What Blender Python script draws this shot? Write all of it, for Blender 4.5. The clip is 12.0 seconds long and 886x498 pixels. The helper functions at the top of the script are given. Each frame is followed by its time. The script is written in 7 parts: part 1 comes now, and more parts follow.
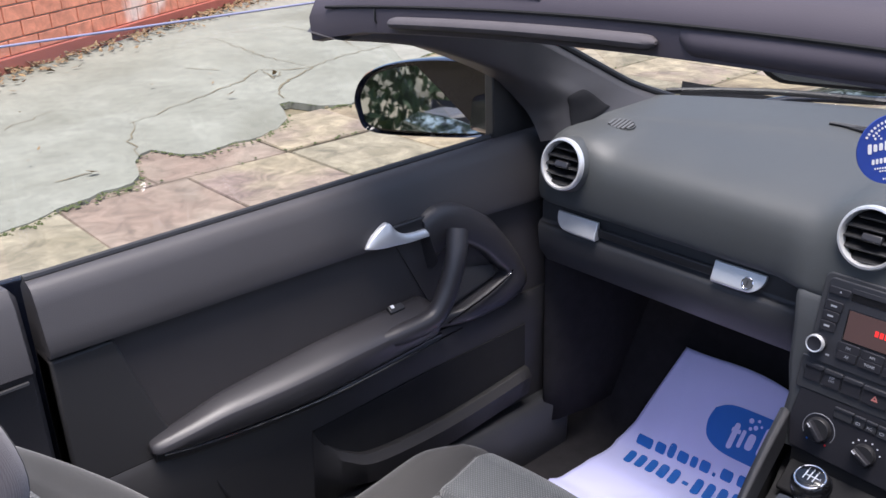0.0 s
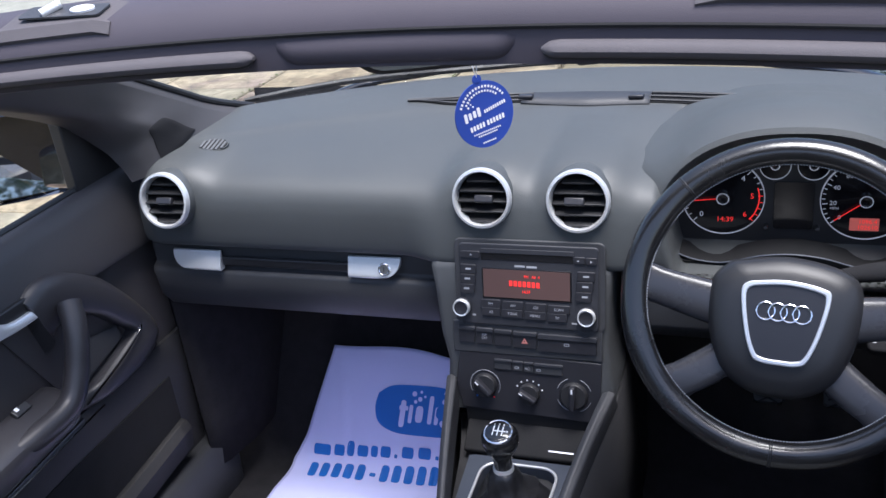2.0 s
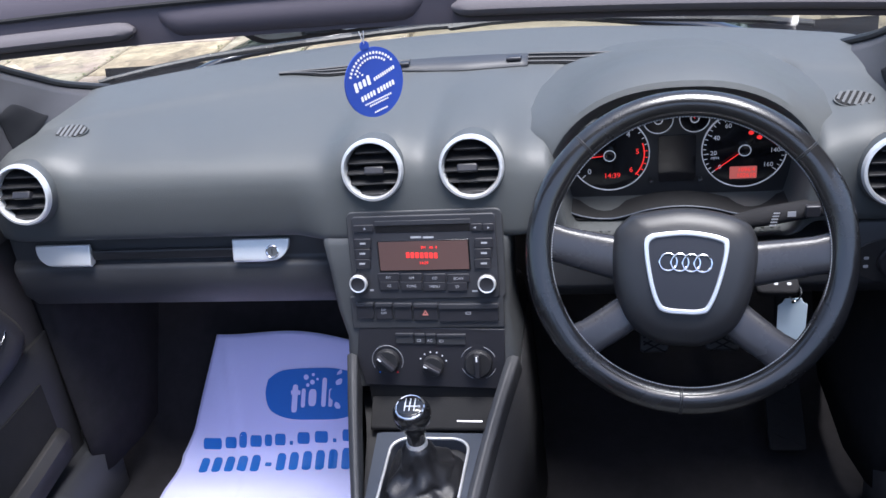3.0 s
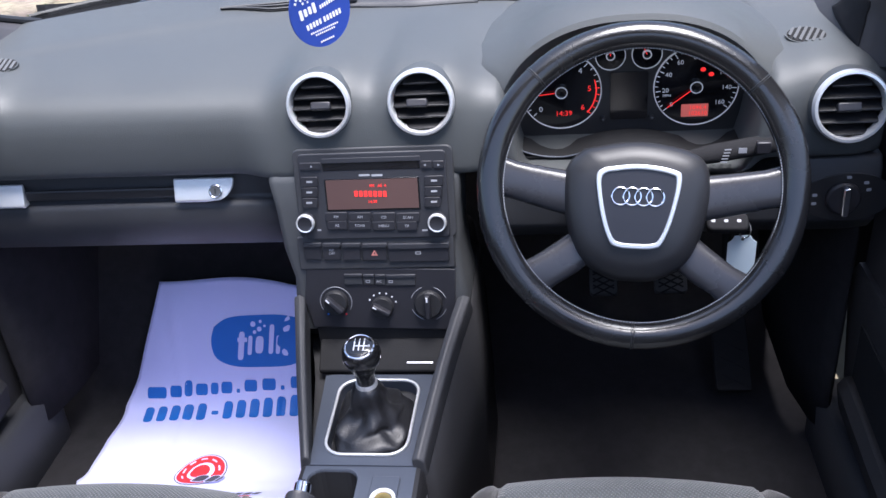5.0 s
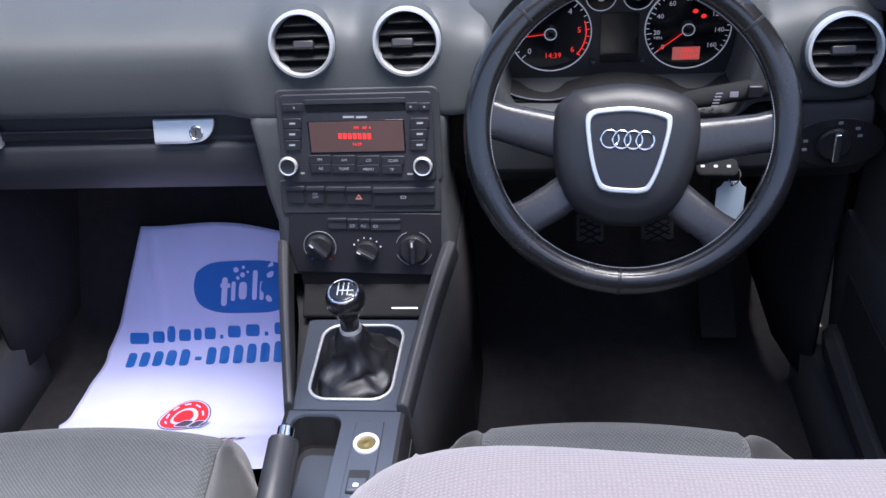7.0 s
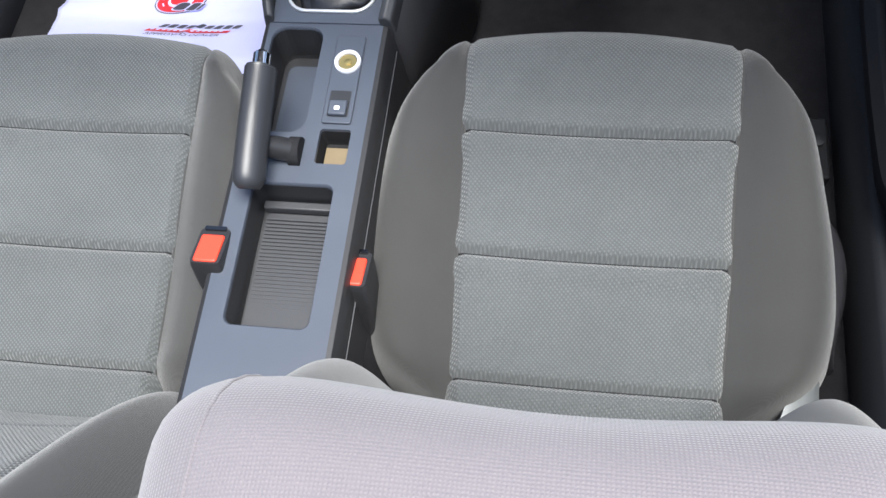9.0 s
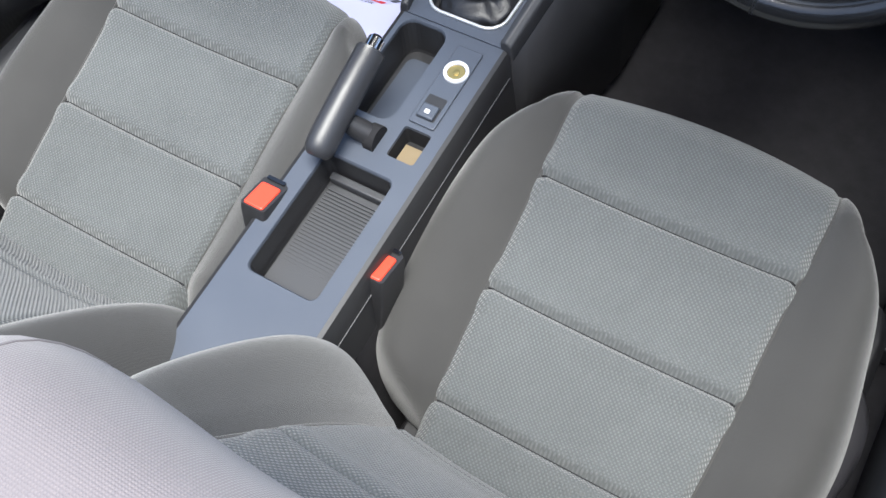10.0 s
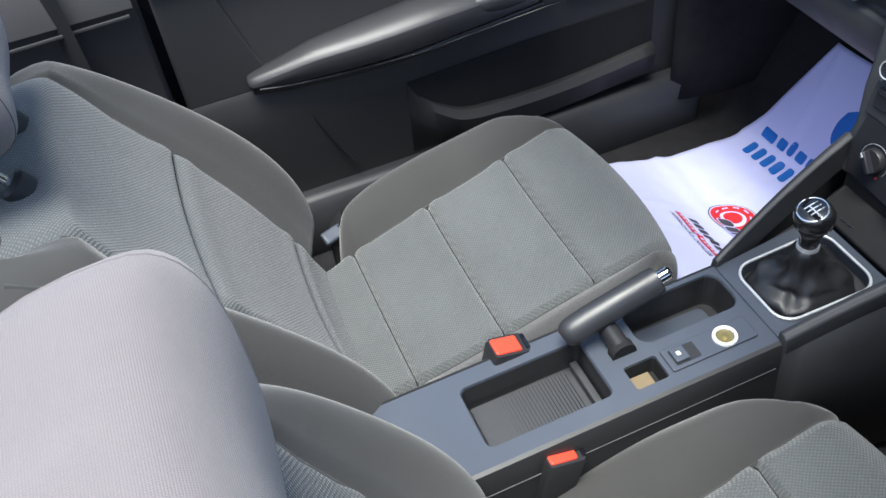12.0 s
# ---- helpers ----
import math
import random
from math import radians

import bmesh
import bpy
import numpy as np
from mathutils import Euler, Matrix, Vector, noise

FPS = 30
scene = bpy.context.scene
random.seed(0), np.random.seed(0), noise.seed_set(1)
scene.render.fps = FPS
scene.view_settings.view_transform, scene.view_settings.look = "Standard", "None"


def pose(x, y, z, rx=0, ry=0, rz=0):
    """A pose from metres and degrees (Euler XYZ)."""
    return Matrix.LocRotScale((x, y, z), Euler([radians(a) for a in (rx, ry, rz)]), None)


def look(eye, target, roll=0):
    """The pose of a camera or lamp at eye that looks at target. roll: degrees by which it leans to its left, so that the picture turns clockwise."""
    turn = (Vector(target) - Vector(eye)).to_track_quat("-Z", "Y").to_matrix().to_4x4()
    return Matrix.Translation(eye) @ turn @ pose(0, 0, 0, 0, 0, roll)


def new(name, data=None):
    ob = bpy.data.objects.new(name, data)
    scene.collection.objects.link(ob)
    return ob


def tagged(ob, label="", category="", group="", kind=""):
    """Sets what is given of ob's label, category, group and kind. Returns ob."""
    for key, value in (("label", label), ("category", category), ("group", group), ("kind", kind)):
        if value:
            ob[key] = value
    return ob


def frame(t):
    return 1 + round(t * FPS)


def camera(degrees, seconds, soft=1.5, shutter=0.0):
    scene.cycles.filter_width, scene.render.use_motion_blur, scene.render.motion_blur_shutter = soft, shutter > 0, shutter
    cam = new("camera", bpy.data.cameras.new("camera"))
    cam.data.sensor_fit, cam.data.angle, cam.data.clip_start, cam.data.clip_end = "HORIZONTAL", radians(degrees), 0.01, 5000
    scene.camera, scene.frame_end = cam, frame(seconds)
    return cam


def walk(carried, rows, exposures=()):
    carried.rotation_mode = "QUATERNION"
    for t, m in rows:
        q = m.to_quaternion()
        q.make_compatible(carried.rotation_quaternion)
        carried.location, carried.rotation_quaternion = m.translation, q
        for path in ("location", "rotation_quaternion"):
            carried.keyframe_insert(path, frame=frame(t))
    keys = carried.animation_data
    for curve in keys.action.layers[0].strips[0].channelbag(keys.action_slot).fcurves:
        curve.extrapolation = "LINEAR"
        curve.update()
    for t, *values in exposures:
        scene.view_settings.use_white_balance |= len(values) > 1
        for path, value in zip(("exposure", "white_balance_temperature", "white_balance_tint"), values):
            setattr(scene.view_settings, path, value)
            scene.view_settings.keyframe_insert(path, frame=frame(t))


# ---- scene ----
cam = camera(52.0, 12.0)
PATH = [
    (0, (0.404, -1.142, 1.111), (-0.991, 0.057, 0.326), -1.9),
    (0.5, (0.367, -1.138, 1.083), (-0.837, 0.283, 0.355), -1.4),
    (1, (0.351, -1.123, 1.076), (-0.687, 0.419, 0.338), -2.4),
    (1.5, (0.344, -1.118, 1.093), (-0.541, 0.487, 0.292), -4.5),
    (2, (0.323, -1.125, 1.115), (-0.352, 0.561, 0.277), -7.0),
    (2.5, (0.281, -1.111, 1.117), (-0.168, 0.624, 0.23), -7.6),
    (3, (0.261, -1.112, 1.105), (-0.105, 0.624, 0.182), -6.9),
    (3.5, (0.256, -1.115, 1.091), (-0.075, 0.62, 0.151), -6.0),
    (5.5, (0.254, -1.1, 1.065), (0.024, 0.598, 0.032), -5.2),
    (6, (0.251, -1.097, 1.058), (0.042, 0.597, 0.015), -4.8),
    (6.5, (0.251, -1.097, 1.055), (0.04, 0.589, 0.0), -4.7),
    (7, (0.253, -1.095, 1.055), (0.027, 0.556, -0.052), -4.7),
    (7.5, (0.271, -1.072, 1.083), (0.01, 0.442, -0.198), -6.4),
    (7.7, (0.279, -1.052, 1.097), (0.007, 0.368, -0.285), -7.7),
    (9.3, (0.354, -0.959, 1.118), (0.134, -0.422, -0.101), -14.6),
    (9.5, (0.382, -0.947, 1.121), (0.099, -0.428, -0.092), -14.9),
    (10, (0.428, -0.914, 1.134), (0.030, -0.424, -0.059), -10.2),
    (10.5, (0.483, -0.892, 1.143), (-0.031, -0.458, -0.027), -3.3),
    (11, (0.551, -0.877, 1.149), (-0.160, -0.634, 0.028), -10.2),
    (11.5, (0.573, -0.869, 1.164), (-0.212, -0.612, 0.096), -7.3),
    (12, (0.592, -0.865, 1.182), (-0.319, -0.589, 0.224), -7.9),
]
walk(cam, [(t, look(eye, target, roll)) for t, eye, target, roll in PATH], exposures=[(0.0, 1.3, 6250, 16), (1.5, 1.32, 5950, 15), (2.5, 1.65, 5900, 12), (3.5, 1.85, 5950, 14), (5.5, 1.8, 5900, 15), (7.5, 1.62, 5950, 14), (9.3, 1.65, 6100, 6), (10.0, 1.75, 6100, 6), (10.5, 1.9, 6100, 5), (11.0, 1.55, 6100, 5), (11.5, 1.3, 6100, 4), (12.0, 1.5, 6100, 4)])

# ---------------------------------------------------------------- world and light
SUN_EL, SUN_ROT = 77.6, 133.0
world = bpy.data.worlds.new("sky")
scene.world = world
world.use_nodes = True
wn = world.node_tree
sky = wn.nodes.new("ShaderNodeTexSky")
sky.sky_type = "NISHITA"
sky.sun_disc = False
sky.sun_elevation = radians(SUN_EL)
sky.sun_rotation = radians(SUN_ROT)
sky.dust_density = 3.0
wn.links.new(sky.outputs[0], wn.nodes["Background"].inputs[0])
wn.nodes["Background"].inputs[1].default_value = 0.11
sun_data = bpy.data.lights.new("sun", "SUN")
sun_data.energy = 2.6
sun_data.angle = radians(30)
sun_data.color = (1.0, 0.95, 0.88)
sun = new("sun", sun_data)
sun.matrix_world = look((1.45, -1.35, 9.0), (0, 0, 0))


# ---------------------------------------------------------------- materials
def mat(name, color, rough=0.5, metal=0.0, var=0.12, vscale=6.0, grain=0.0, gscale=600.0, coat=0.0, spec=0.5, rvar=0.0, sheen=0.0):
    """A surface with broad tonal variation, fine grain relief and uneven gloss."""
    m = bpy.data.materials.new(name)
    m.use_nodes = True
    nt = m.node_tree
    b = nt.nodes["Principled BSDF"]
    b.inputs["Roughness"].default_value = rough
    b.inputs["Metallic"].default_value = metal
    b.inputs["Specular IOR Level"].default_value = spec
    b.inputs["Coat Weight"].default_value = coat
    b.inputs["Sheen Weight"].default_value = sheen
    tc = nt.nodes.new("ShaderNodeTexCoord")
    n = nt.nodes.new("ShaderNodeTexNoise")
    n.inputs["Scale"].default_value = vscale
    n.inputs["Detail"].default_value = 6
    n.inputs["Roughness"].default_value = 0.6
    nt.links.new(tc.outputs["Object"], n.inputs["Vector"])
    mix = nt.nodes.new("ShaderNodeMix")
    mix.data_type = "RGBA"
    lo = [c * (1 - var) for c in color]
    hi = [min(1, c * (1 + var)) for c in color]
    mix.inputs["A"].default_value = (*lo, 1)
    mix.inputs["B"].default_value = (*hi, 1)
    nt.links.new(n.outputs["Fac"], mix.inputs["Factor"])
    nt.links.new(mix.outputs["Result"], b.inputs["Base Color"])
    if rvar:
        mr = nt.nodes.new("ShaderNodeMapRange")
        mr.inputs["From Min"].default_value = 0.3
        mr.inputs["From Max"].default_value = 0.7
        mr.inputs["To Min"].default_value = max(0.02, rough - rvar)
        mr.inputs["To Max"].default_value = min(1.0, rough + rvar)
        nt.links.new(n.outputs["Fac"], mr.inputs["Value"])
        nt.links.new(mr.outputs["Result"], b.inputs["Roughness"])
    if grain:
        g = nt.nodes.new("ShaderNodeTexNoise")
        g.inputs["Scale"].default_value = gscale
        g.inputs["Detail"].default_value = 3
        nt.links.new(tc.outputs["Object"], g.inputs["Vector"])
        bp = nt.nodes.new("ShaderNodeBump")
        bp.inputs["Strength"].default_value = grain
        bp.inputs["Distance"].default_value = 0.001
        nt.links.new(g.outputs["Fac"], bp.inputs["Height"])
        nt.links.new(bp.outputs["Normal"], b.inputs["Normal"])
    return m


def fabric(name, color, cell, depth, angle, var=0.2, nap=0.25):
    """Woven cloth: two crossing sets of threads, with wear at a larger scale."""
    m = mat(name, color, 0.9, 0, 0.20, 7.0, spec=0.2, sheen=nap)
    nt = m.node_tree
    b = nt.nodes["Principled BSDF"]
    tc = nt.nodes["Texture Coordinate"]
    mp = nt.nodes.new("ShaderNodeMapping")
    mp.inputs["Rotation"].default_value = (radians(20), 0, radians(angle))
    nt.links.new(tc.outputs["Object"], mp.inputs["Vector"])
    waves = []
    for axis in ("X", "Y"):
        w = nt.nodes.new("ShaderNodeTexWave")
        w.bands_direction = axis
        w.inputs["Scale"].default_value = 0.314 / cell
        w.inputs["Distortion"].default_value = 0.6
        w.inputs["Detail Scale"].default_value = 4.0
        nt.links.new(mp.outputs["Vector"], w.inputs["Vector"])
        waves.append(w)
    mul = nt.nodes.new("ShaderNodeMath")
    mul.operation = "MULTIPLY"
    nt.links.new(waves[0].outputs["Fac"], mul.inputs[0])
    nt.links.new(waves[1].outputs["Fac"], mul.inputs[1])
    old = b.inputs["Base Color"].links[0].from_socket
    mx = nt.nodes.new("ShaderNodeMix")
    mx.data_type = "RGBA"
    mx.blend_type = "MULTIPLY"
    mx.inputs["Factor"].default_value = 1.0
    cr = nt.nodes.new("ShaderNodeMapRange")
    cr.inputs["To Min"].default_value = 1 - var
    cr.inputs["To Max"].default_value = 1 + var
    nt.links.new(mul.outputs[0], cr.inputs["Value"])
    nt.links.new(old, mx.inputs["A"])
    nt.links.new(cr.outputs["Result"], mx.inputs["B"])
    nt.links.new(mx.outputs["Result"], b.inputs["Base Color"])
    bp = nt.nodes.new("ShaderNodeBump")
    bp.inputs["Strength"].default_value = depth
    bp.inputs["Distance"].default_value = 0.002
    nt.links.new(mul.outputs[0], bp.inputs["Height"])
    nt.links.new(bp.outputs["Normal"], b.inputs["Normal"])
    return m


def mottle(m, tint, scale, lo, hi, blotch, edge=(0.45, 0.65)):
    """Adds stains to a surface: tonal blotches at one scale and a second colour in patches at another."""
    nt = m.node_tree
    b = nt.nodes["Principled BSDF"]
    geo = nt.nodes.new("ShaderNodeNewGeometry")
    old = b.inputs["Base Color"].links[0].from_socket
    fine = nt.nodes.new("ShaderNodeTexNoise")
    fine.inputs["Scale"].default_value = scale
    fine.inputs["Detail"].default_value = 9
    fine.inputs["Roughness"].default_value = 0.68
    fine.inputs["Distortion"].default_value = 0.8
    wide = nt.nodes.new("ShaderNodeTexNoise")
    wide.inputs["Scale"].default_value = blotch
    wide.inputs["Detail"].default_value = 5
    wide.inputs["Distortion"].default_value = 0.6
    tone = nt.nodes.new("ShaderNodeMapRange")
    patch = nt.nodes.new("ShaderNodeMapRange")
    for n, r, f0, f1, t0, t1 in ((fine, tone, 0.32, 0.68, lo, hi), (wide, patch, edge[0], edge[1], 0.0, 1.0)):
        nt.links.new(geo.outputs["Position"], n.inputs["Vector"])
        nt.links.new(n.outputs["Fac"], r.inputs["Value"])
        for k, v in (("From Min", f0), ("From Max", f1), ("To Min", t0), ("To Max", t1)):
            r.inputs[k].default_value = v
    mx = nt.nodes.new("ShaderNodeMix")
    mx.data_type = "RGBA"
    mx.inputs["B"].default_value = (*tint, 1)
    nt.links.new(patch.outputs["Result"], mx.inputs["Factor"])
    nt.links.new(old, mx.inputs["A"])
    mul = nt.nodes.new("ShaderNodeMix")
    mul.data_type = "RGBA"
    mul.blend_type = "MULTIPLY"
    mul.inputs["Factor"].default_value = 1.0
    nt.links.new(mx.outputs["Result"], mul.inputs["A"])
    nt.links.new(tone.outputs["Result"], mul.inputs["B"])
    nt.links.new(mul.outputs["Result"], b.inputs["Base Color"])
    return m


def glow(name, color, strength):
    m = bpy.data.materials.new(name)
    m.use_nodes = True
    b = m.node_tree.nodes["Principled BSDF"]
    b.inputs["Base Color"].default_value = (*color, 1)
    b.inputs["Emission Color"].default_value = (*color, 1)
    b.inputs["Emission Strength"].default_value = strength
    return m


def clear(name, tint=(1, 1, 1), rough=0.0):
    """Thin glass: clear from in front, mirror-like at a slant."""
    m = bpy.data.materials.new(name)
    m.use_nodes = True
    nt = m.node_tree
    out = nt.nodes["Material Output"]
    tr = nt.nodes.new("ShaderNodeBsdfTransparent")
    tr.inputs[0].default_value = (*tint, 1)
    gl = nt.nodes.new("ShaderNodeBsdfGlossy")
    gl.inputs["Roughness"].default_value = rough
    lw = nt.nodes.new("ShaderNodeLayerWeight")
    lw.inputs["Blend"].default_value = 0.5
    pw = nt.nodes.new("ShaderNodeMath")
    pw.operation = "POWER"
    pw.inputs[1].default_value = 5.0
    nt.links.new(lw.outputs["Facing"], pw.inputs[0])
    fr = nt.nodes.new("ShaderNodeMapRange")
    fr.inputs["To Min"].default_value = 0.025
    fr.inputs["To Max"].default_value = 0.6
    nt.links.new(pw.outputs[0], fr.inputs["Value"])
    mx = nt.nodes.new("ShaderNodeMixShader")
    nt.links.new(fr.outputs[0], mx.inputs[0])
    nt.links.new(tr.outputs[0], mx.inputs[1])
    nt.links.new(gl.outputs[0], mx.inputs[2])
    nt.links.new(mx.outputs[0], out.inputs[0])
    return m


M_PAD = mat("soft_dash_skin", (0.060, 0.0645, 0.066), 0.52, 0, 0.12, 5, 0.35, 900, rvar=0.06)
M_LOW = mat("grained_dark_plastic", (0.037, 0.038, 0.042), 0.5, 0, 0.12, 7, 0.3, 900, rvar=0.05)
M_DOORTOP = mat("door_vinyl", (0.054, 0.051, 0.054), 0.5, 0, 0.12, 5, 0.35, 800, rvar=0.06)
M_DOORIN = mat("door_insert_cloth", (0.052, 0.048, 0.049), 0.8, 0, 0.15, 7, 0.3, 1500, spec=0.3)
M_DOORLOW = mat("door_lower_plastic", (0.033, 0.032, 0.033), 0.55, 0, 0.12, 6, 0.35, 800)
M_HEADER = mat("header_vinyl", (0.062, 0.055, 0.067), 0.6, 0, 0.15, 6, 0.15, 900, rvar=0.06, spec=0.25)
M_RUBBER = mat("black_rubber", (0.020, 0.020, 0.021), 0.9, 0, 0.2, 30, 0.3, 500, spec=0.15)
M_PEDAL = mat("worn_pedal_rubber", (0.075, 0.075, 0.078), 0.7, 0, 0.3, 40, 0.3, 500, spec=0.3)
M_VISOR = mat("visor_cloth", (0.085, 0.078, 0.084), 0.75, 0, 0.2, 14, 0.3, 900, spec=0.3)
M_COLUMN = mat("column_plastic", (0.057, 0.060, 0.063), 0.52, 0, 0.12, 6, 0.3, 900, rvar=0.05)
M_BLADE = mat("blade_plastic", (0.017, 0.017, 0.019), 0.45, 0, 0.1, 9, 0.1, 900)
M_SPOKE = mat("spoke_grey", (0.040, 0.040, 0.045), 0.26, 0.1, 0.15, 14, 0.1, 600, rvar=0.08)
M_GRIP = mat("satin_grip", (0.026, 0.027, 0.031), 0.34, 0, 0.12, 12, 0.2, 700, rvar=0.06)
M_SLAT = mat("outlet_plastic", (0.085, 0.088, 0.092), 0.5, 0, 0.1, 9, 0.1, 900)
M_GRILLE = mat("speaker_grille", (0.020, 0.020, 0.022), 0.85, 0, 0.15, 20, 0.6, 1400, spec=0.12)
M_ARM = mat("armrest_vinyl", (0.034, 0.033, 0.037), 0.38, 0, 0.07, 6, 0.25, 700, rvar=0.03)
M_BLACK = mat("black_plastic", (0.022, 0.022, 0.024), 0.42, 0, 0.15, 9, 0.2, 900)
M_GLOSS = mat("gloss_black", (0.006, 0.006, 0.008), 0.12, 0, 0.1, 9, coat=0.4)
M_FACIA = mat("head_unit_plastic", (0.030, 0.031, 0.037), 0.42, 0, 0.1, 9, 0.15, 1200)
M_BUTTON = mat("button_plastic", (0.022, 0.022, 0.027), 0.4, 0, 0.1, 20, 0.1, 1200)
M_CONS = mat("console_soft_paint", (0.062, 0.072, 0.094), 0.40, 0.1, 0.1, 6, 0.15, 900, rvar=0.08)
M_SATIN = mat("satin_silver", (0.74, 0.745, 0.75), 0.36, 0.55, 0.05, 20, 0.05, 400, rvar=0.05)
M_CHROME = mat("chrome", (0.80, 0.80, 0.82), 0.10, 1.0, 0.04, 20)
M_LEATHER = mat("worn_leather", (0.013, 0.013, 0.014), 0.22, 0, 0.3, 14, 0.2, 450, rvar=0.10, coat=0.3, spec=0.6)
M_GAITER = mat("gaiter_leather", (0.016, 0.016, 0.018), 0.38, 0, 0.2, 20, 0.4, 500, rvar=0.1)
M_CARPET = mat("black_carpet", (0.025, 0.024, 0.026), 0.95, 0, 0.35, 40, 1.0, 900, spec=0.1)
M_MESH = fabric("seat_mesh_cloth", (0.108, 0.115, 0.117), 0.0034, 0.65, 38, 0.22)
M_CLOTH = fabric("seat_side_cloth", (0.047, 0.046, 0.045), 0.0011, 0.25, 0, 0.06, 0.3)
M_HEAD = fabric("headrest_cloth", (0.178, 0.158, 0.161), 0.0013, 0.28, 0, 0.07)
# White paper: the footwell's blue skylight is put into its base colour.
M_PAPER = mat("skylit_printed_paper", (0.60, 0.62, 0.95), 0.6, 0, 0.03, 8, 0.15, 60)
M_BLUEINK = mat("blue_ink", (0.012, 0.14, 0.52), 0.6, 0, 0.05, 20)
M_REDINK = mat("red_ink", (0.62, 0.02, 0.03), 0.6, 0, 0.05, 20)
M_DARKINK = mat("dark_ink", (0.05, 0.05, 0.07), 0.6, 0, 0.05, 20)
M_TAG = mat("blue_card", (0.020, 0.055, 0.32), 0.55, 0, 0.06, 30)
M_WHITE = mat("white_print", (0.80, 0.80, 0.82), 0.5, 0, 0.02, 30)
M_GREYPRINT = mat("grey_print", (0.36, 0.37, 0.40), 0.5, 0, 0.02, 30)
M_RED = mat("red_buckle", (0.75, 0.06, 0.03), 0.4, 0, 0.08, 40)
M_BODY = mat("dark_navy_paint", (0.006, 0.008, 0.016), 0.08, 0, 0.1, 3, coat=1.0)
M_MIRROR = mat("mirror_glass", (0.75, 0.78, 0.78), 0.02, 1.0, 0.0, 5)
M_GLASS = clear("window_glass", (0.97, 0.985, 0.98))
M_COVER = mat("satin_cover_grey", (0.17, 0.18, 0.185), 0.32, 0.2, 0.1, 12, 0.1, 500, rvar=0.06)
M_EDGE = mat("ground_glass_edge", (0.24, 0.25, 0.36), 0.3, 0, 0.05, 30)
M_KEYTAG = mat("pale_card_tag", (0.55, 0.66, 0.74), 0.45, 0, 0.04, 40)
M_BRICK = mottle(mat("red_brick", (0.80, 0.31, 0.19), 0.85, 0, 0.3, 12, 0.6, 60), (0.95, 0.72, 0.60), 6.0, 0.75, 1.2, 1.3, (0.58, 0.68))
M_MORTAR = mat("lime_mortar", (0.45, 0.40, 0.36), 0.95, 0, 0.2, 12, 0.6, 80)
M_COPING = mat("stone_plinth", (0.42, 0.125, 0.085), 0.8, 0, 0.2, 6, 0.4, 60)
M_ASPHALT = mottle(mat("worn_asphalt", (0.225, 0.227, 0.188), 0.92, 0, 0.30, 3.0, 1.0, 45), (0.175, 0.175, 0.140), 14.0, 0.84, 1.14, 1.1, (0.5, 0.75))
M_FLAG = mottle(mat("sandstone_flag", (0.265, 0.222, 0.150), 0.9, 0, 0.75, 5.0, 0.8, 40), (0.20, 0.150, 0.125), 9.0, 0.55, 1.35, 2.1)
M_FLAGGREY = mottle(mat("grey_flag", (0.250, 0.220, 0.155), 0.9, 0, 0.7, 4.6, 0.8, 40), (0.19, 0.165, 0.11), 8.0, 0.6, 1.35, 2.4)
M_FLAGRED = mottle(mat("red_sandstone_flag", (0.245, 0.200, 0.155), 0.9, 0, 0.7, 4.2, 0.8, 40), (0.21, 0.155, 0.12), 7.0, 0.6, 1.3, 1.8)
M_FLAGOCHRE = mottle(mat("ochre_flag", (0.270, 0.220, 0.140), 0.9, 0, 0.75, 6.0, 0.8, 40), (0.17, 0.13, 0.085), 9.0, 0.55, 1.35, 2.6)
M_SOIL = mat("dirt_joint", (0.16, 0.135, 0.085), 0.95, 0, 0.4, 6, 1.0, 60)
M_LEAF = mottle(mat("dead_leaves", (0.20, 0.125, 0.065), 0.85, 0, 0.8, 30), (0.30, 0.21, 0.10), 30.0, 0.4, 1.4, 8.0)
M_HEDGE = mat("hedge_leaf", (0.045, 0.075, 0.030), 0.6, 0, 0.5, 3, spec=0.3)
M_MOSS = mat("moss_green", (0.07, 0.085, 0.03), 0.95, 0, 0.4, 30, 0.6, 200)
M_SCREEN = glow("amber_screen", (0.075, 0.042, 0.038), 0.10)
M_REDLED = glow("red_display", (0.9, 0.03, 0.025), 0.26)
M_DIALWHITE = glow("dial_print", (0.66, 0.66, 0.69), 0.06)
M_TRIP = glow("trip_display", (0.45, 0.10, 0.08), 0.20)
M_BRASS = mat("brass", (0.62, 0.45, 0.16), 0.3, 1.0, 0.1, 50)
M_TANMAT = mat("tan_rubber", (0.17, 0.13, 0.075), 0.8, 0, 0.15, 40)


# ---------------------------------------------------------------- mesh helpers
def thing(name, loc, label, category, group="", kind=""):
    ob = new(name)
    ob.location = loc
    ob.empty_display_size = 0.02
    return tagged(ob, label, category, group, kind)


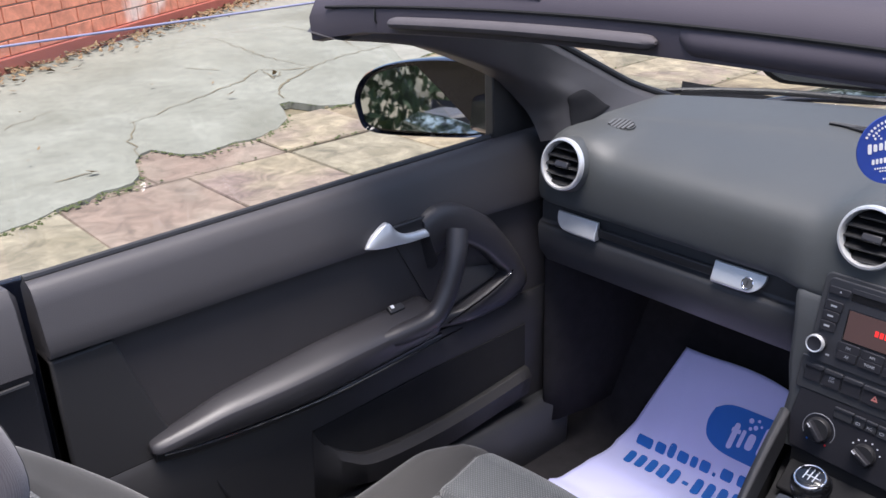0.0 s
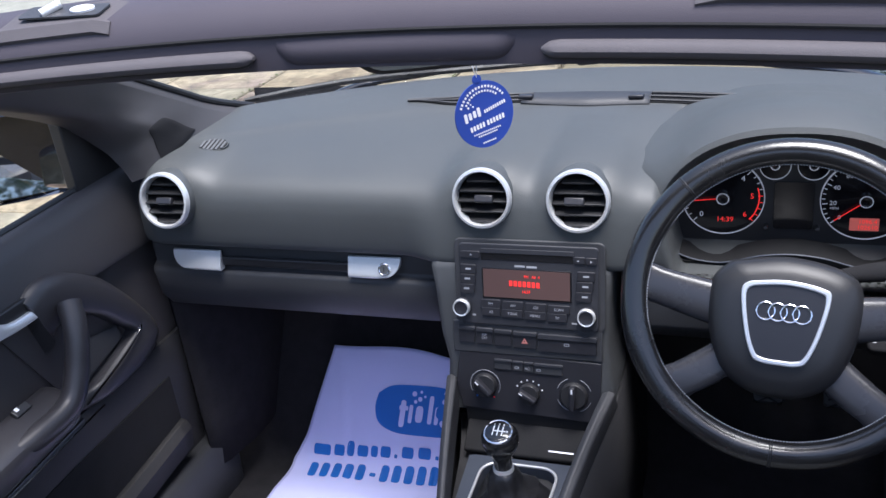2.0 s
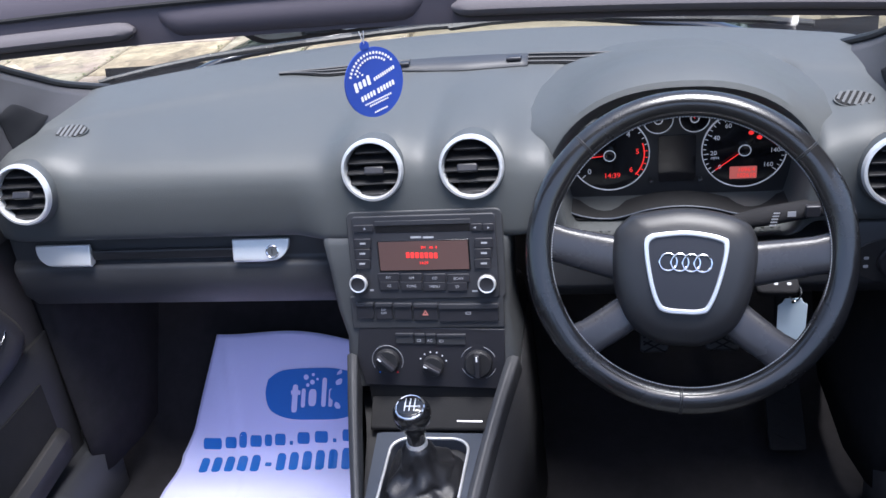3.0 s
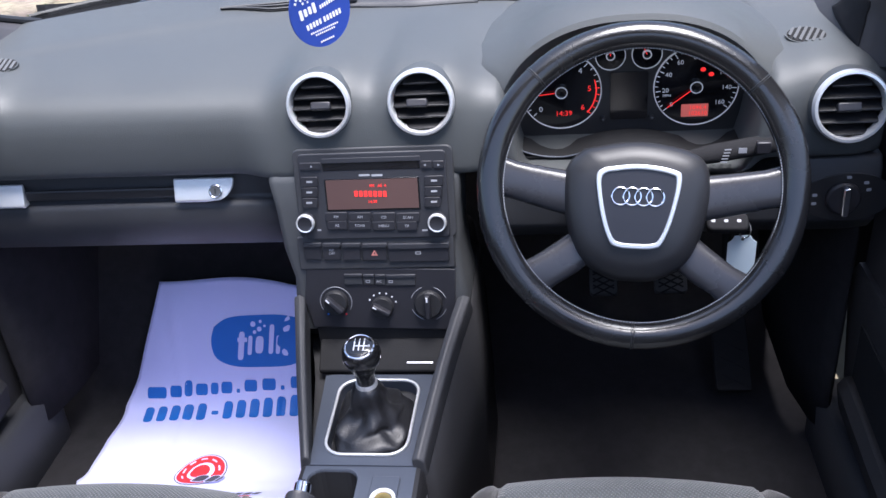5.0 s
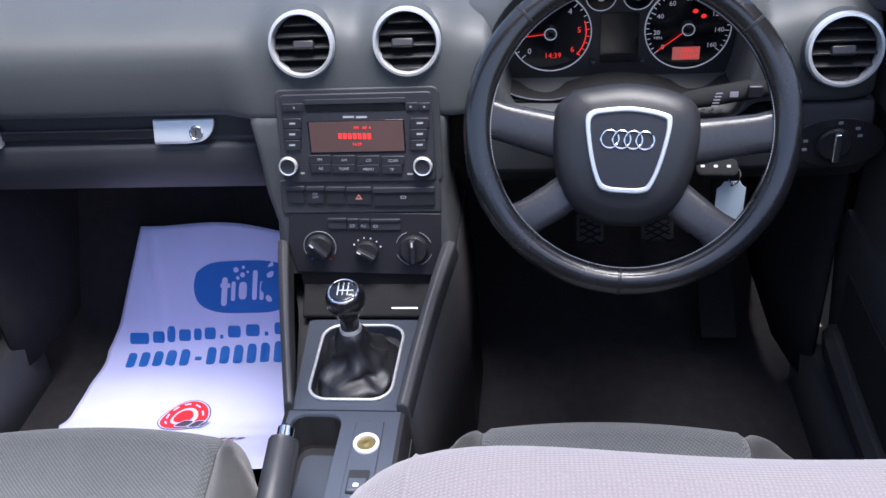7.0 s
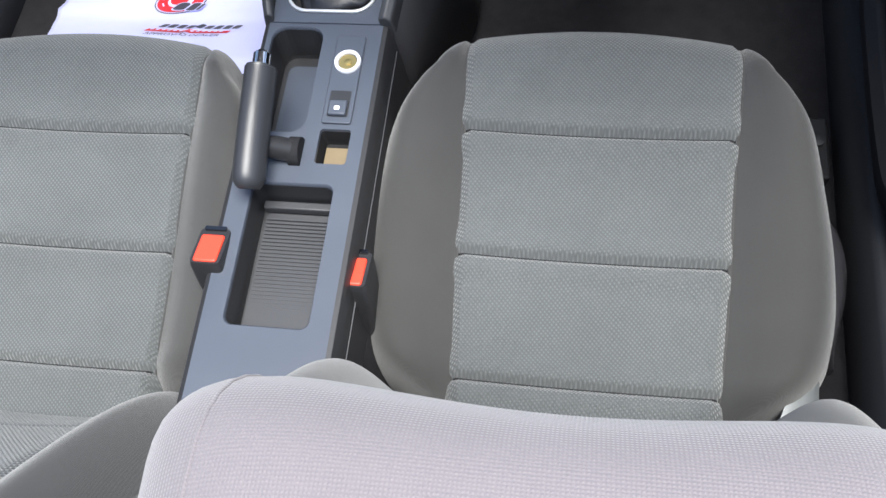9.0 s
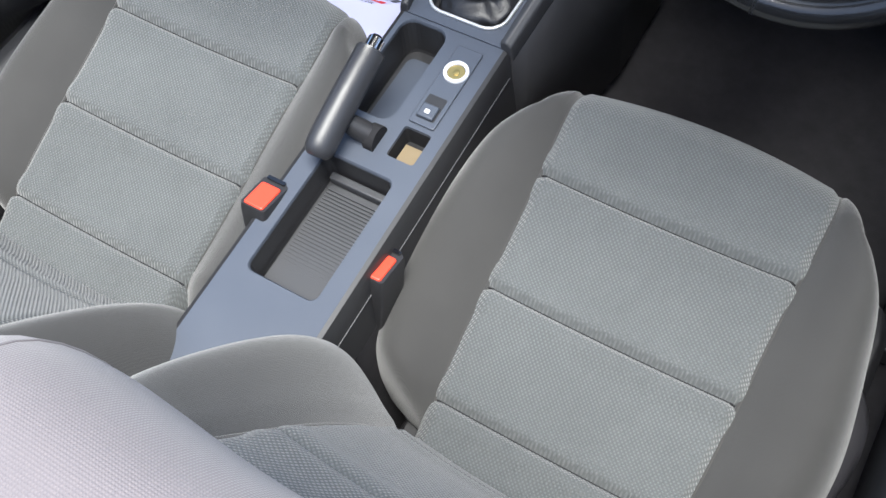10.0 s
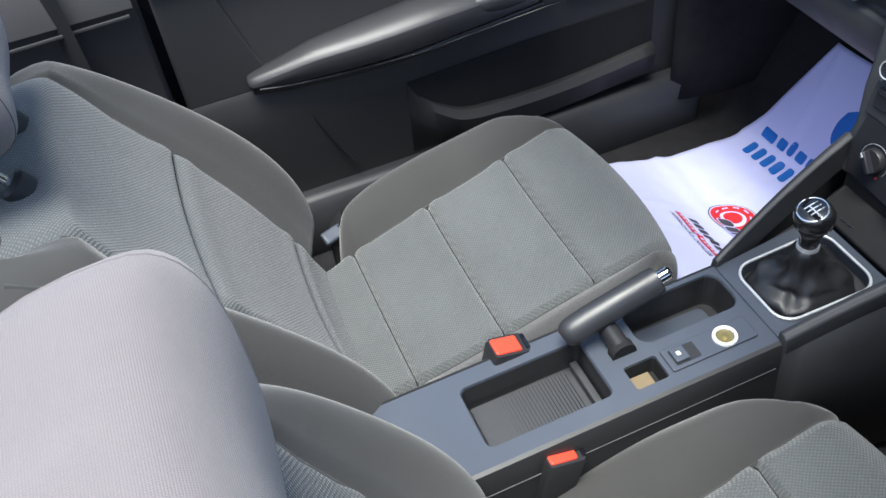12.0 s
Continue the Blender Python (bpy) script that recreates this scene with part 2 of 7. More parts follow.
def part(name, bm, material, parent=None, label="", smooth=40, bevel=0.0, sub=0, solid=0.0):
    """Links a bmesh, given in world places, as one mesh object under a thing or a part."""
    me = bpy.data.meshes.new(name)
    bmesh.ops.recalc_face_normals(bm, faces=bm.faces[:])
    bm.to_mesh(me)
    bm.free()
    me.materials.append(material)
    if smooth:
        me.polygons.foreach_set("use_smooth", [True] * len(me.polygons))
        me.set_sharp_from_angle(angle=radians(smooth))
    ob = new(name, me)
    if solid:
        m = ob.modifiers.new("solid", "SOLIDIFY")
        m.thickness, m.offset = solid, -1
    if bevel:
        m = ob.modifiers.new("bevel", "BEVEL")
        m.width, m.segments, m.limit_method, m.angle_limit = bevel, 3, "ANGLE", radians(40)
        m.harden_normals = False
    if sub:
        m = ob.modifiers.new("sub", "SUBSURF")
        m.levels = m.render_levels = sub
    if parent is not None:
        ob.parent = parent
        if parent.type == "EMPTY":
            ob.matrix_parent_inverse = Matrix.Translation(parent.location).inverted()
    if label:
        ob["label"] = label
    return ob


def B():
    return bmesh.new()


def add_box(bm, c, s, m=None):
    """A box with its middle at c and sizes s, turned by m about c."""
    t = Matrix.Translation(c) @ (m if m is not None else Matrix())
    bmesh.ops.create_cube(bm, size=1.0, matrix=t @ Matrix.Diagonal((*s, 1)))
    return bm


def loft(bm, sections, closed=True, caps=True):
    rings = [[bm.verts.new(p) for p in s] for s in sections]
    n = len(rings[0])
    for a, b in zip(rings, rings[1:]):
        for i in range(n if closed else n - 1):
            j = (i + 1) % n
            bm.faces.new((a[i], a[j], b[j], b[i]))
    if caps and closed:
        bm.faces.new(rings[0])
        bm.faces.new(rings[-1])
    return bm


def lathe(bm, profile, m, seg=32, caps=True):
    """Turns (radius, height) points round the local z axis of m."""
    secs = []
    for r, h in profile:
        secs.append([m @ Vector((r * math.cos(2 * math.pi * i / seg), r * math.sin(2 * math.pi * i / seg), h)) for i in range(seg)])
    return loft(bm, secs, True, caps)


def tube(bm, pts, radius, seg=10, closed=False, flat=1.0):
    """A tube along points; radius a number or one per point; flat squeezes it."""
    pts = [Vector(p) for p in pts]
    n = len(pts)
    secs = []
    side = None
    for i, p in enumerate(pts):
        if closed:
            d = (pts[(i + 1) % n] - pts[i - 1]).normalized()
        else:
            d = (pts[min(i + 1, n - 1)] - pts[max(i - 1, 0)]).normalized()
        if side is None:
            side = d.orthogonal().normalized()
        side = (side - d * side.dot(d)).normalized()
        up = d.cross(side)
        r = radius[i] if isinstance(radius, (list, tuple)) else radius
        secs.append([p + side * r * math.cos(2 * math.pi * k / seg) + up * r * flat * math.sin(2 * math.pi * k / seg) for k in range(seg)])
    if closed:
        rings = [[bm.verts.new(p) for p in s] for s in secs]
        for a in range(n):
            r0, r1 = rings[a], rings[(a + 1) % n]
            # best turn of the last ring against the first
            k0 = 0
            if a == n - 1:
                k0 = min(range(seg), key=lambda k: (r0[0].co - r1[k].co).length)
            for i in range(seg):
                bm.faces.new((r0[i], r0[(i + 1) % seg], r1[(i + 1 + k0) % seg], r1[(i + k0) % seg]))
        return bm
    return loft(bm, secs)


def spline(pts, n=8):
    """A smooth curve through points (Catmull-Rom)."""
    pts = [Vector(p) for p in pts]
    out = []
    for i in range(len(pts) - 1):
        p0, p1, p2, p3 = pts[max(i - 1, 0)], pts[i], pts[i + 1], pts[min(i + 2, len(pts) - 1)]
        for k in range(n):
            t = k / n
            out.append(0.5 * ((2 * p1) + (p2 - p0) * t + (2 * p0 - 5 * p1 + 4 * p2 - p3) * t * t + (3 * p1 - p0 - 3 * p2 + p3) * t ** 3))
    out.append(pts[-1])
    return out


def rrect(w, h, r, n=5, top=1.0):
    """Outline of a rounded rectangle, w x h; top scales the width of its upper side."""
    out = []
    for cx, cy, a0 in ((w / 2 - r, h / 2 - r, 0), (-w / 2 + r, h / 2 - r, 90), (-w / 2 + r, -h / 2 + r, 180), (w / 2 - r, -h / 2 + r, 270)):
        for k in range(n + 1):
            a = radians(a0 + 90 * k / n)
            x, y = cx + r * math.cos(a), cy + r * math.sin(a)
            s = 1 + (top - 1) * (y / h + 0.5)
            out.append((x * s, y))
    return out


def slab(bm, outline, depth, m, base=0.0):
    """A plate with that outline in the local x-y of m, from z = base to base + depth."""
    return loft(bm, [[m @ Vector((x, y, base)) for x, y in outline], [m @ Vector((x, y, base + depth)) for x, y in outline]])


def rim(bm, outer, inner, depth, m, base=0.0):
    """A flat ring between two outlines with the same count of points."""
    n = len(outer)
    secs = [[m @ Vector((x, y, z)) for x, y in o] for o, z in ((outer, base), (outer, base + depth), (inner, base + depth), (inner, base))]
    rings = [[bm.verts.new(p) for p in s] for s in secs]
    for k in range(4):
        a, b = rings[k], rings[(k + 1) % 4]
        for i in range(n):
            j = (i + 1) % n
            bm.faces.new((a[i], a[j], b[j], b[i]))
    return bm


def sheet(bm, f, nu, nv):
    """A surface f(u, v) with u and v from 0 to 1."""
    g = [[bm.verts.new(f(i / nu, j / nv)) for j in range(nv + 1)] for i in range(nu + 1)]
    for i in range(nu):
        for j in range(nv):
            bm.faces.new((g[i][j], g[i + 1][j], g[i + 1][j + 1], g[i][j + 1]))
    return bm


def circle(r, n=32, rx=1.0, ry=1.0):
    return [(r * rx * math.cos(2 * math.pi * i / n), r * ry * math.sin(2 * math.pi * i / n)) for i in range(n)]


def frame_on(origin, right, out):
    """A local frame: x along right, z along out, at origin."""
    z = Vector(out).normalized()
    x = (Vector(right) - z * Vector(right).dot(z)).normalized()
    y = z.cross(x)
    return Matrix(((x.x, y.x, z.x, origin[0]), (x.y, y.y, z.y, origin[1]), (x.z, y.z, z.z, origin[2]), (0, 0, 0, 1)))


def lettering(name, text, size, material, parent, m, depth=0.0003, align="CENTER"):
    """Raised lettering in the built-in font on the local x-y plane of m."""
    cu = bpy.data.curves.new(name, "FONT")
    cu.body, cu.size, cu.extrude, cu.align_x, cu.align_y, cu.resolution_u = text, size, depth, align, "CENTER", 2
    tmp = bpy.data.objects.new(name, cu)
    scene.collection.objects.link(tmp)
    bpy.context.view_layer.update()
    me = tmp.to_mesh()
    bm = B()
    bm.from_mesh(me)
    bm.transform(m)
    tmp.to_mesh_clear()
    bpy.data.objects.remove(tmp)
    bpy.data.curves.remove(cu)
    return part(name, bm, material, parent, smooth=0)


def lerp(a, b, t):
    return a + (b - a) * t


def interp(x, pts):
    """Straight lines through (x, y) points."""
    if x <= pts[0][0]:
        return pts[0][1]
    for (x0, y0), (x1, y1) in zip(pts, pts[1:]):
        if x <= x1:
            return y0 + (y1 - y0) * (x - x0) / (x1 - x0)
    return pts[-1][1]


def glide(x, pts):
    """A smooth curve through (x, y) points."""
    if x <= pts[0][0]:
        return pts[0][1]
    n = len(pts)
    sl = [(pts[min(i + 1, n - 1)][1] - pts[max(i - 1, 0)][1]) / (pts[min(i + 1, n - 1)][0] - pts[max(i - 1, 0)][0]) for i in range(n)]
    for i in range(n - 1):
        (x0, y0), (x1, y1) = pts[i], pts[i + 1]
        if x <= x1:
            d = x1 - x0
            t = (x - x0) / d
            return (2 * t ** 3 - 3 * t * t + 1) * y0 + (t ** 3 - 2 * t * t + t) * d * sl[i] + (3 * t * t - 2 * t ** 3) * y1 + (t ** 3 - t * t) * d * sl[i + 1]
    return pts[-1][1]


def smooth01(t):
    t = max(0.0, min(1.0, t))
    return t * t * (3 - 2 * t)


XC = 0.010

# ---------------------------------------------------------------- the street
GZ = -0.30


def edge_x(y):
    """Where the broken asphalt edge runs beside the flagstones."""
    x = glide(y, [(-3.0, -3.30), (-0.3, -3.54), (0.1, -3.72), (0.42, -3.78), (0.56, -3.88), (0.68, -4.22), (0.80, -4.24), (0.89, -4.06), (1.1, -4.03), (1.46, -4.11), (1.70, -4.31), (1.84, -4.66), (1.93, -4.62), (2.02, -4.34), (2.3, -4.36), (3.4, -5.1), (6.0, -5.6), (9.0, -6.0)])
    return x + 0.02 * noise.noise(Vector((y * 2.3, 3.1, 0))) + 0.04 * noise.noise(Vector((y * 6.5, 7.7, 0))) + 0.035 * noise.noise(Vector((y * 17, 1.7, 0)))


def street():
    bm = B()
    sheet(bm, lambda u, v: Vector((lerp(-400, 400, u), lerp(-400, 400, v), GZ - 0.045)), 8, 8)
    tagged(part("ground", bm, M_SOIL), "dirt ground under paving, reaching the horizon", "ground", kind="structure")
    bm = B()

    def f(u, v):
        y = lerp(-14, 26, v)
        x0 = edge_x(y)
        x = lerp(x0, -30, u ** 2.2)
        z = GZ + 0.006 + 0.010 * noise.noise(Vector((x * 0.8, y * 0.8, 0))) + 0.004 * noise.noise(Vector((x * 4, y * 4, 5)))
        if u == 0:
            z -= 0.045
        return Vector((x, y, z))
    sheet(bm, f, 50, 500)
    a = tagged(part("road", bm, M_ASPHALT), "cracked pale grey asphalt beside the flagstones", "road", kind="structure")
    # cracks in the asphalt
    rng = random.Random(4)
    for wide, line in ((0.006, ((-4.90, 0.97), (-5.17, 1.53), (-5.43, 2.02), (-5.64, 2.29), (-5.52, 2.40), (-5.43, 2.61), (-5.63, 3.13), (-5.75, 3.8))), (0.004, ((-6.17, 1.92), (-5.85, 2.08))),
                       (0.004, ((-7.15, 2.76), (-6.07, 2.60), (-5.45, 2.62))), (0.008, ((-4.75, 1.92), (-5.04, 2.08), (-5.42, 2.63))), (0.004, ((-4.90, 0.97), (-4.53, 0.78), (-4.21, 0.70))),
                       (0.003, ((-5.35, 0.33), (-5.60, 0.73))), (0.005, ((-4.06, 0.22), (-4.10, 0.40))), (0.005, ((-7.27, 3.50), (-6.60, 3.55), (-5.95, 3.37), (-5.70, 3.3))),
                       (0.005, ((-5.64, 2.29), (-5.28, 2.21), (-5.47, 2.37))), (0.004, ((-6.63, 3.56), (-7.20, 4.50)))):
        pts = []
        for a0, b0 in zip(line, line[1:]):
            a0, b0 = Vector((*a0, 0)), Vector((*b0, 0))
            k = max(2, int((b0 - a0).length / 0.06))
            pts += [a0.lerp(b0, j / k) + Vector((rng.uniform(-0.022, 0.022), rng.uniform(-0.022, 0.022), 0)) for j in range(k)]
        pts.append(Vector((*line[-1], 0)))
        n = len(pts) - 1
        bm = B()
        rows = []
        for k, p in enumerate(pts):
            w = wide * (0.4 + 0.6 * math.sin(math.pi * (k + 1) / (n + 2)))
            q = pts[min(k + 1, n)] - pts[max(k - 1, 0)]
            s = Vector((-q.y, q.x, 0)).normalized() * w * rng.uniform(0.6, 1.4)
            z = GZ + 0.0105 + 0.010 * noise.noise(Vector((p.x * 0.8, p.y * 0.8, 0))) + 0.004 * noise.noise(Vector((p.x * 4, p.y * 4, 5)))
            rows.append([Vector((p.x, p.y, z)) + s, Vector((p.x, p.y, z)) - s])
        loft(bm, rows, closed=False, caps=False)
        part("crack", bm, M_SOIL, a, smooth=0)


def flagstones():
    pv = thing("pavement", (-2.4, 2.0, GZ - 0.05), "worn sandstone flagstones beside the parked car", "pavement", kind="structure")
    rng = random.Random(9)
    rows = ((-0.95, 0.62), (-1.58, 0.60), (-2.19, 0.72), (-2.92, 0.80), (-3.73, 0.62), (-4.36, 0.60), (-4.97, 0.66))
    for k, (x0, w) in enumerate(rows):
        y = -2.2 + (0.33 if k % 2 else 0.12)
        while y < 9.0:
            ln = rng.choice((0.60, 0.66, 0.74))
            if x0 - w * 0.4 > edge_x(y + ln / 2) - 0.25:
                zt = GZ - 0.004 + rng.uniform(-0.006, 0.004)
                bm = B()
                o = [(x0 - w + 0.004, y + 0.004), (x0 - 0.004, y + 0.004), (x0 - 0.004, y + ln - 0.004), (x0 - w + 0.004, y + ln - 0.004)]
                o = [(px + rng.uniform(-0.006, 0.006), py + rng.uniform(-0.006, 0.006)) for px, py in o]
                secs = []
                for z, s in ((zt - 0.05, 1.0), (zt - 0.008, 1.0), (zt, 0.985)):
                    cx, cy = x0 - w / 2, y + ln / 2
                    secs.append([Vector((cx + (px - cx) * s, cy + (py - cy) * s, z)) for px, py in o])
                loft(bm, secs)
                part("flagstone", bm, rng.choice((M_FLAG, M_FLAG, M_FLAGGREY, M_FLAGRED, M_FLAGOCHRE)), pv, smooth=0)
            y += ln
    # moss and weeds along joints
    bm = B()
    for _ in range(1500):
        if rng.random() < 0.6:
            y = rng.uniform(-1, 7)
            x = edge_x(y) + abs(rng.gauss(0, 0.035))
        else:
            k = rng.randrange(1, 5)
            x = rows[k][0] + rng.gauss(0, 0.012)
            y = rng.uniform(-1, 7)
        s = rng.uniform(0.004, 0.011)
        m = Matrix.Translation((x, y, GZ)) @ Matrix.Rotation(rng.uniform(0, 6), 4, "Z")
        vs = [bm.verts.new(m @ Vector(q)) for q in ((s * 1.6, 0, 0), (0, s, 0), (-s, 0, 0), (0, -s * 1.2, 0), (0.2 * s, 0, s * 0.7))]
        for i in range(4):
            bm.faces.new((vs[i], vs[(i + 1) % 4], vs[4]))
    tagged(part("moss", bm, M_MOSS), "moss and small weeds growing in paving joints", "moss", kind="stuff")
    # dead leaves along the wall and on the asphalt
    bm = B()
    for _ in range(950):
        t = rng.random()
        wx, wy = -6.50 - 1.70 * t * 2.0, -0.05 + 2.745 * t * 2.0
        off = abs(rng.gauss(0, 0.16)) + 0.02
        x, y = wx + off * 0.85, wy + off * 0.5
        if rng.random() < 0.012:
            x, y = rng.uniform(-6, -3.9), rng.uniform(0, 4)
        s = rng.uniform(0.015, 0.045)
        m = Matrix.Translation((x, y, GZ + 0.02 + rng.uniform(0, 0.03))) @ Euler((rng.uniform(-0.6, 0.6), rng.uniform(-0.6, 0.6), rng.uniform(0, 6))).to_matrix().to_4x4()
        vs = [bm.verts.new(m @ Vector(p)) for p in ((s, 0, 0.1 * s), (0.3 * s, 0.5 * s, 0), (-s, 0, 0.15 * s), (0.2 * s, -0.5 * s, 0))]
        bm.faces.new(vs)
    tagged(part("dead_leaves", bm, M_LEAF, smooth=0), "brown dead leaves swept along the brick wall", "leaves", kind="stuff")


def garden_wall():
    w = thing("garden_wall", (-7.0, 2.1, GZ), "red brick garden wall on a dark plinth", "wall", kind="structure")
    a = Vector((-6.43, -0.16, 0))
    b = Vector((-10.35, 6.17, 0))
    d = (b - a).normalized()
    n = Vector((d.y, -d.x, 0))
    L = (b - a).length
    m = Matrix(((d.x, n.x, 0, a.x), (d.y, n.y, 0, a.y), (0, 0, 1, 0), (0, 0, 0, 1)))
    bm = add_box(B(), (L / 2, -0.13, 0.45), (L, 0.22, 1.5))
    bm.transform(m)
    part("wall_core", bm, M_MORTAR, w, smooth=0)
    bm = add_box(B(), (L / 2, 0.0, GZ + 0.055), (L, 0.06, 0.13))
    bm.transform(m)
    part("plinth", bm, M_COPING, w, bevel=0.01)
    me = {}
    rng = random.Random(2)
    bw, bh = 0.330, 0.114
    for row in range(7):
        z = GZ + 0.125 + row * 0.1245 + bh / 2
        k = -0.165 if row % 2 else 0.0
        while k < L - 0.2:
            key = rng.randrange(6)
            if key not in me:
                bmb = add_box(B(), (0, 0, 0), (bw - rng.uniform(0, 0.006), 0.03, bh - rng.uniform(0, 0.004)))
                bmesh.ops.bevel(bmb, geom=bmb.edges[:], offset=0.004, segments=1, affect="EDGES")
                mm = bpy.data.meshes.new("brick")
                bmb.to_mesh(mm)
                bmb.free()
                mm.materials.append(M_BRICK)
                me[key] = mm
            if k < 6.6:
                ob = new("brick", me[key])
                ob.parent = w
                ob.matrix_parent_inverse = Matrix.Translation(w.location).inverted()
                ob.matrix_basis = m @ Matrix.Translation((k + bw / 2, -0.012 + rng.uniform(-0.002, 0.002), z))
            k += bw + 0.0105


def hedge():
    # Both leaf rows are unseen, added to darken the mirror and bonnet reflections.
    rng = random.Random(12)
    bm = B()
    for _ in range(16000):
        z = rng.uniform(0.0, 1.0)
        p = Vector((rng.uniform(-9, 3), -8.6 + rng.gauss(0, 0.25) - 0.3 * z, GZ + 3.3 * z + 0.35 * noise.noise(Vector((_ * 0.01, z, 3)))))
        r = rng.uniform(0.05, 0.12)
        m = Matrix.Translation(p) @ Euler((rng.uniform(0, 6), rng.uniform(0, 6), rng.uniform(0, 6))).to_matrix().to_4x4()
        bm.faces.new([bm.verts.new(m @ Vector(q)) for q in ((r, 0, 0), (0, 0.45 * r, 0.1 * r), (-r, 0, 0), (0, -0.45 * r, 0.1 * r))])
    for _ in range(9000):
        z = rng.uniform(0.0, 1.0)
        p = Vector((rng.uniform(-7, 9), 13.0 + rng.gauss(0, 0.4), GZ + 4.2 * z))
        r = rng.uniform(0.08, 0.20)
        m = Matrix.Translation(p) @ Euler((rng.uniform(0, 6), rng.uniform(0, 6), rng.uniform(0, 6))).to_matrix().to_4x4()
        bm.faces.new([bm.verts.new(m @ Vector(q)) for q in ((r, 0, 0), (0, 0.45 * r, 0.1 * r), (-r, 0, 0), (0, -0.45 * r, 0.1 * r))])
    tagged(part("hedge", bm, M_HEDGE, smooth=0), "dense dark green hedges out of view, added for mirror and bonnet reflections", "hedge", kind="stuff")


def car_shell():
    bm = B()
    prof = [(-1.9, -0.03), (0.12, -0.028), (0.165, -0.012), (0.22, 0.070), (0.30, 0.20), (0.40, 0.36), (0.50, 0.55), (0.52, 0.66)]
    loft(bm, [[Vector((x, y, z)) for y, z in prof] for x in (-0.72, -0.3, XC)], closed=False, caps=False)
    prof = [(-1.9, -0.02), (0.26, -0.01), (0.38, 0.08), (0.48, 0.24), (0.52, 0.40), (0.54, 0.66)]
    loft(bm, [[Vector((x, y, z)) for y, z in prof] for x in (XC, 0.3, 0.72)], closed=False, caps=False)
    tagged(part("floor", bm, M_CARPET), "black carpeted car floor and toe board", "floor", kind="structure")
    secs = []
    for y in (-1.6, -0.8, -0.3, 0.1, 0.5):
        secs.append([Vector((XC - 0.12, y, -0.03)), Vector((XC - 0.075, y, 0.22)), Vector((XC + 0.075, y, 0.22)), Vector((XC + 0.12, y, -0.03))])
    tagged(part("floor_tunnel", loft(B(), secs), M_CARPET, bevel=0.02), "carpeted floor tunnel under the console", "floor", kind="structure")
    for s in (-1, 1):
        bm = B()
        secs = [[Vector((s * 0.655, y, -0.02)), Vector((s * 0.650, y, 0.085)), Vector((s * 0.665, y, 0.105)), Vector((s * 0.72, y, 0.10)), Vector((s * 0.80, y, 0.09)), Vector((s * 0.80, y, -0.2)), Vector((s * 0.70, y, -0.2))] for y in (-1.6, -0.5, 0.1)]
        loft(bm, secs)
        tagged(part("sill_trim", bm, M_LOW, bevel=0.008), "black plastic door sill trim", "sill", kind="structure")
        bm = B()
        secs = []
        for z in (0.05, 0.15, 0.30, 0.42, 0.545):
            secs.append([Vector((s * (0.665 - dx), y, z)) for y, dx in ((0.03, 0.0), (0.06, 0.015), (0.14, 0.03), (0.26, 0.03), (0.55, 0.03))])
        loft(bm, secs, closed=False, caps=False)
        tagged(part("footwell_trim", bm, M_CARPET, solid=0.006), "dark footwell side lining", "trim", kind="structure")
    # dark firewall behind the dashboard
    bm = add_box(B(), (0, 0.56, 0.24), (1.5, 0.02, 0.56))
    tagged(part("firewall", bm, M_BLACK), "black firewall closing the footwells", "wall", kind="structure")
    # rear floor, bulkhead and quarter panels
    bm = add_box(B(), (0, -1.75, 0.30), (1.5, 0.05, 0.75))
    tagged(part("rear_bulkhead", bm, M_DOORIN), "dark cloth-covered bulkhead behind the rear bench", "wall", kind="structure")
    for s in (-1, 1):
        q = thing("quarter_panel", (s * 0.7, -1.3, 0.1), "dark grey rear quarter trim behind the door", "trim panel", "quarter panels")
        secs = []
        for y in (-0.885, -0.892, -1.2, -1.7):
            e = 0.012 if y == -0.885 else 0
            pts = [(0.80, 0.05), (0.80, 0.62), (0.73, 0.645 - e), (0.700, 0.650 - e), (0.684 + e, 0.630), (0.670 + e, 0.545), (0.678 + e, 0.535), (0.678 + e, 0.30), (0.66 + e, 0.05)]
            secs.append([Vector((s * x, y, z)) for x, z in pts])
        part("upper_trim", loft(B(), secs), M_DOORTOP, q, bevel=0.004)
        bm = tube(B(), [(s * 0.668, -0.90, 0.535), (s * 0.668, -1.7, 0.52)], 0.003, 6)
        part("seam", bm, M_BLACK, q)
        bm = tube(B(), [(s * 0.64, -0.98, 0.10), (s * 0.66, -0.985, 0.35), (s * 0.675, -1.0, 0.66)], 0.020, 8, False, 0.15)
        b = thing("seat_belt", (s * 0.65, -0.98, 0.1), "black webbing seat belt hanging behind the seat", "seat belt", "seat belts")
        part("webbing", bm, M_BLACK, b)


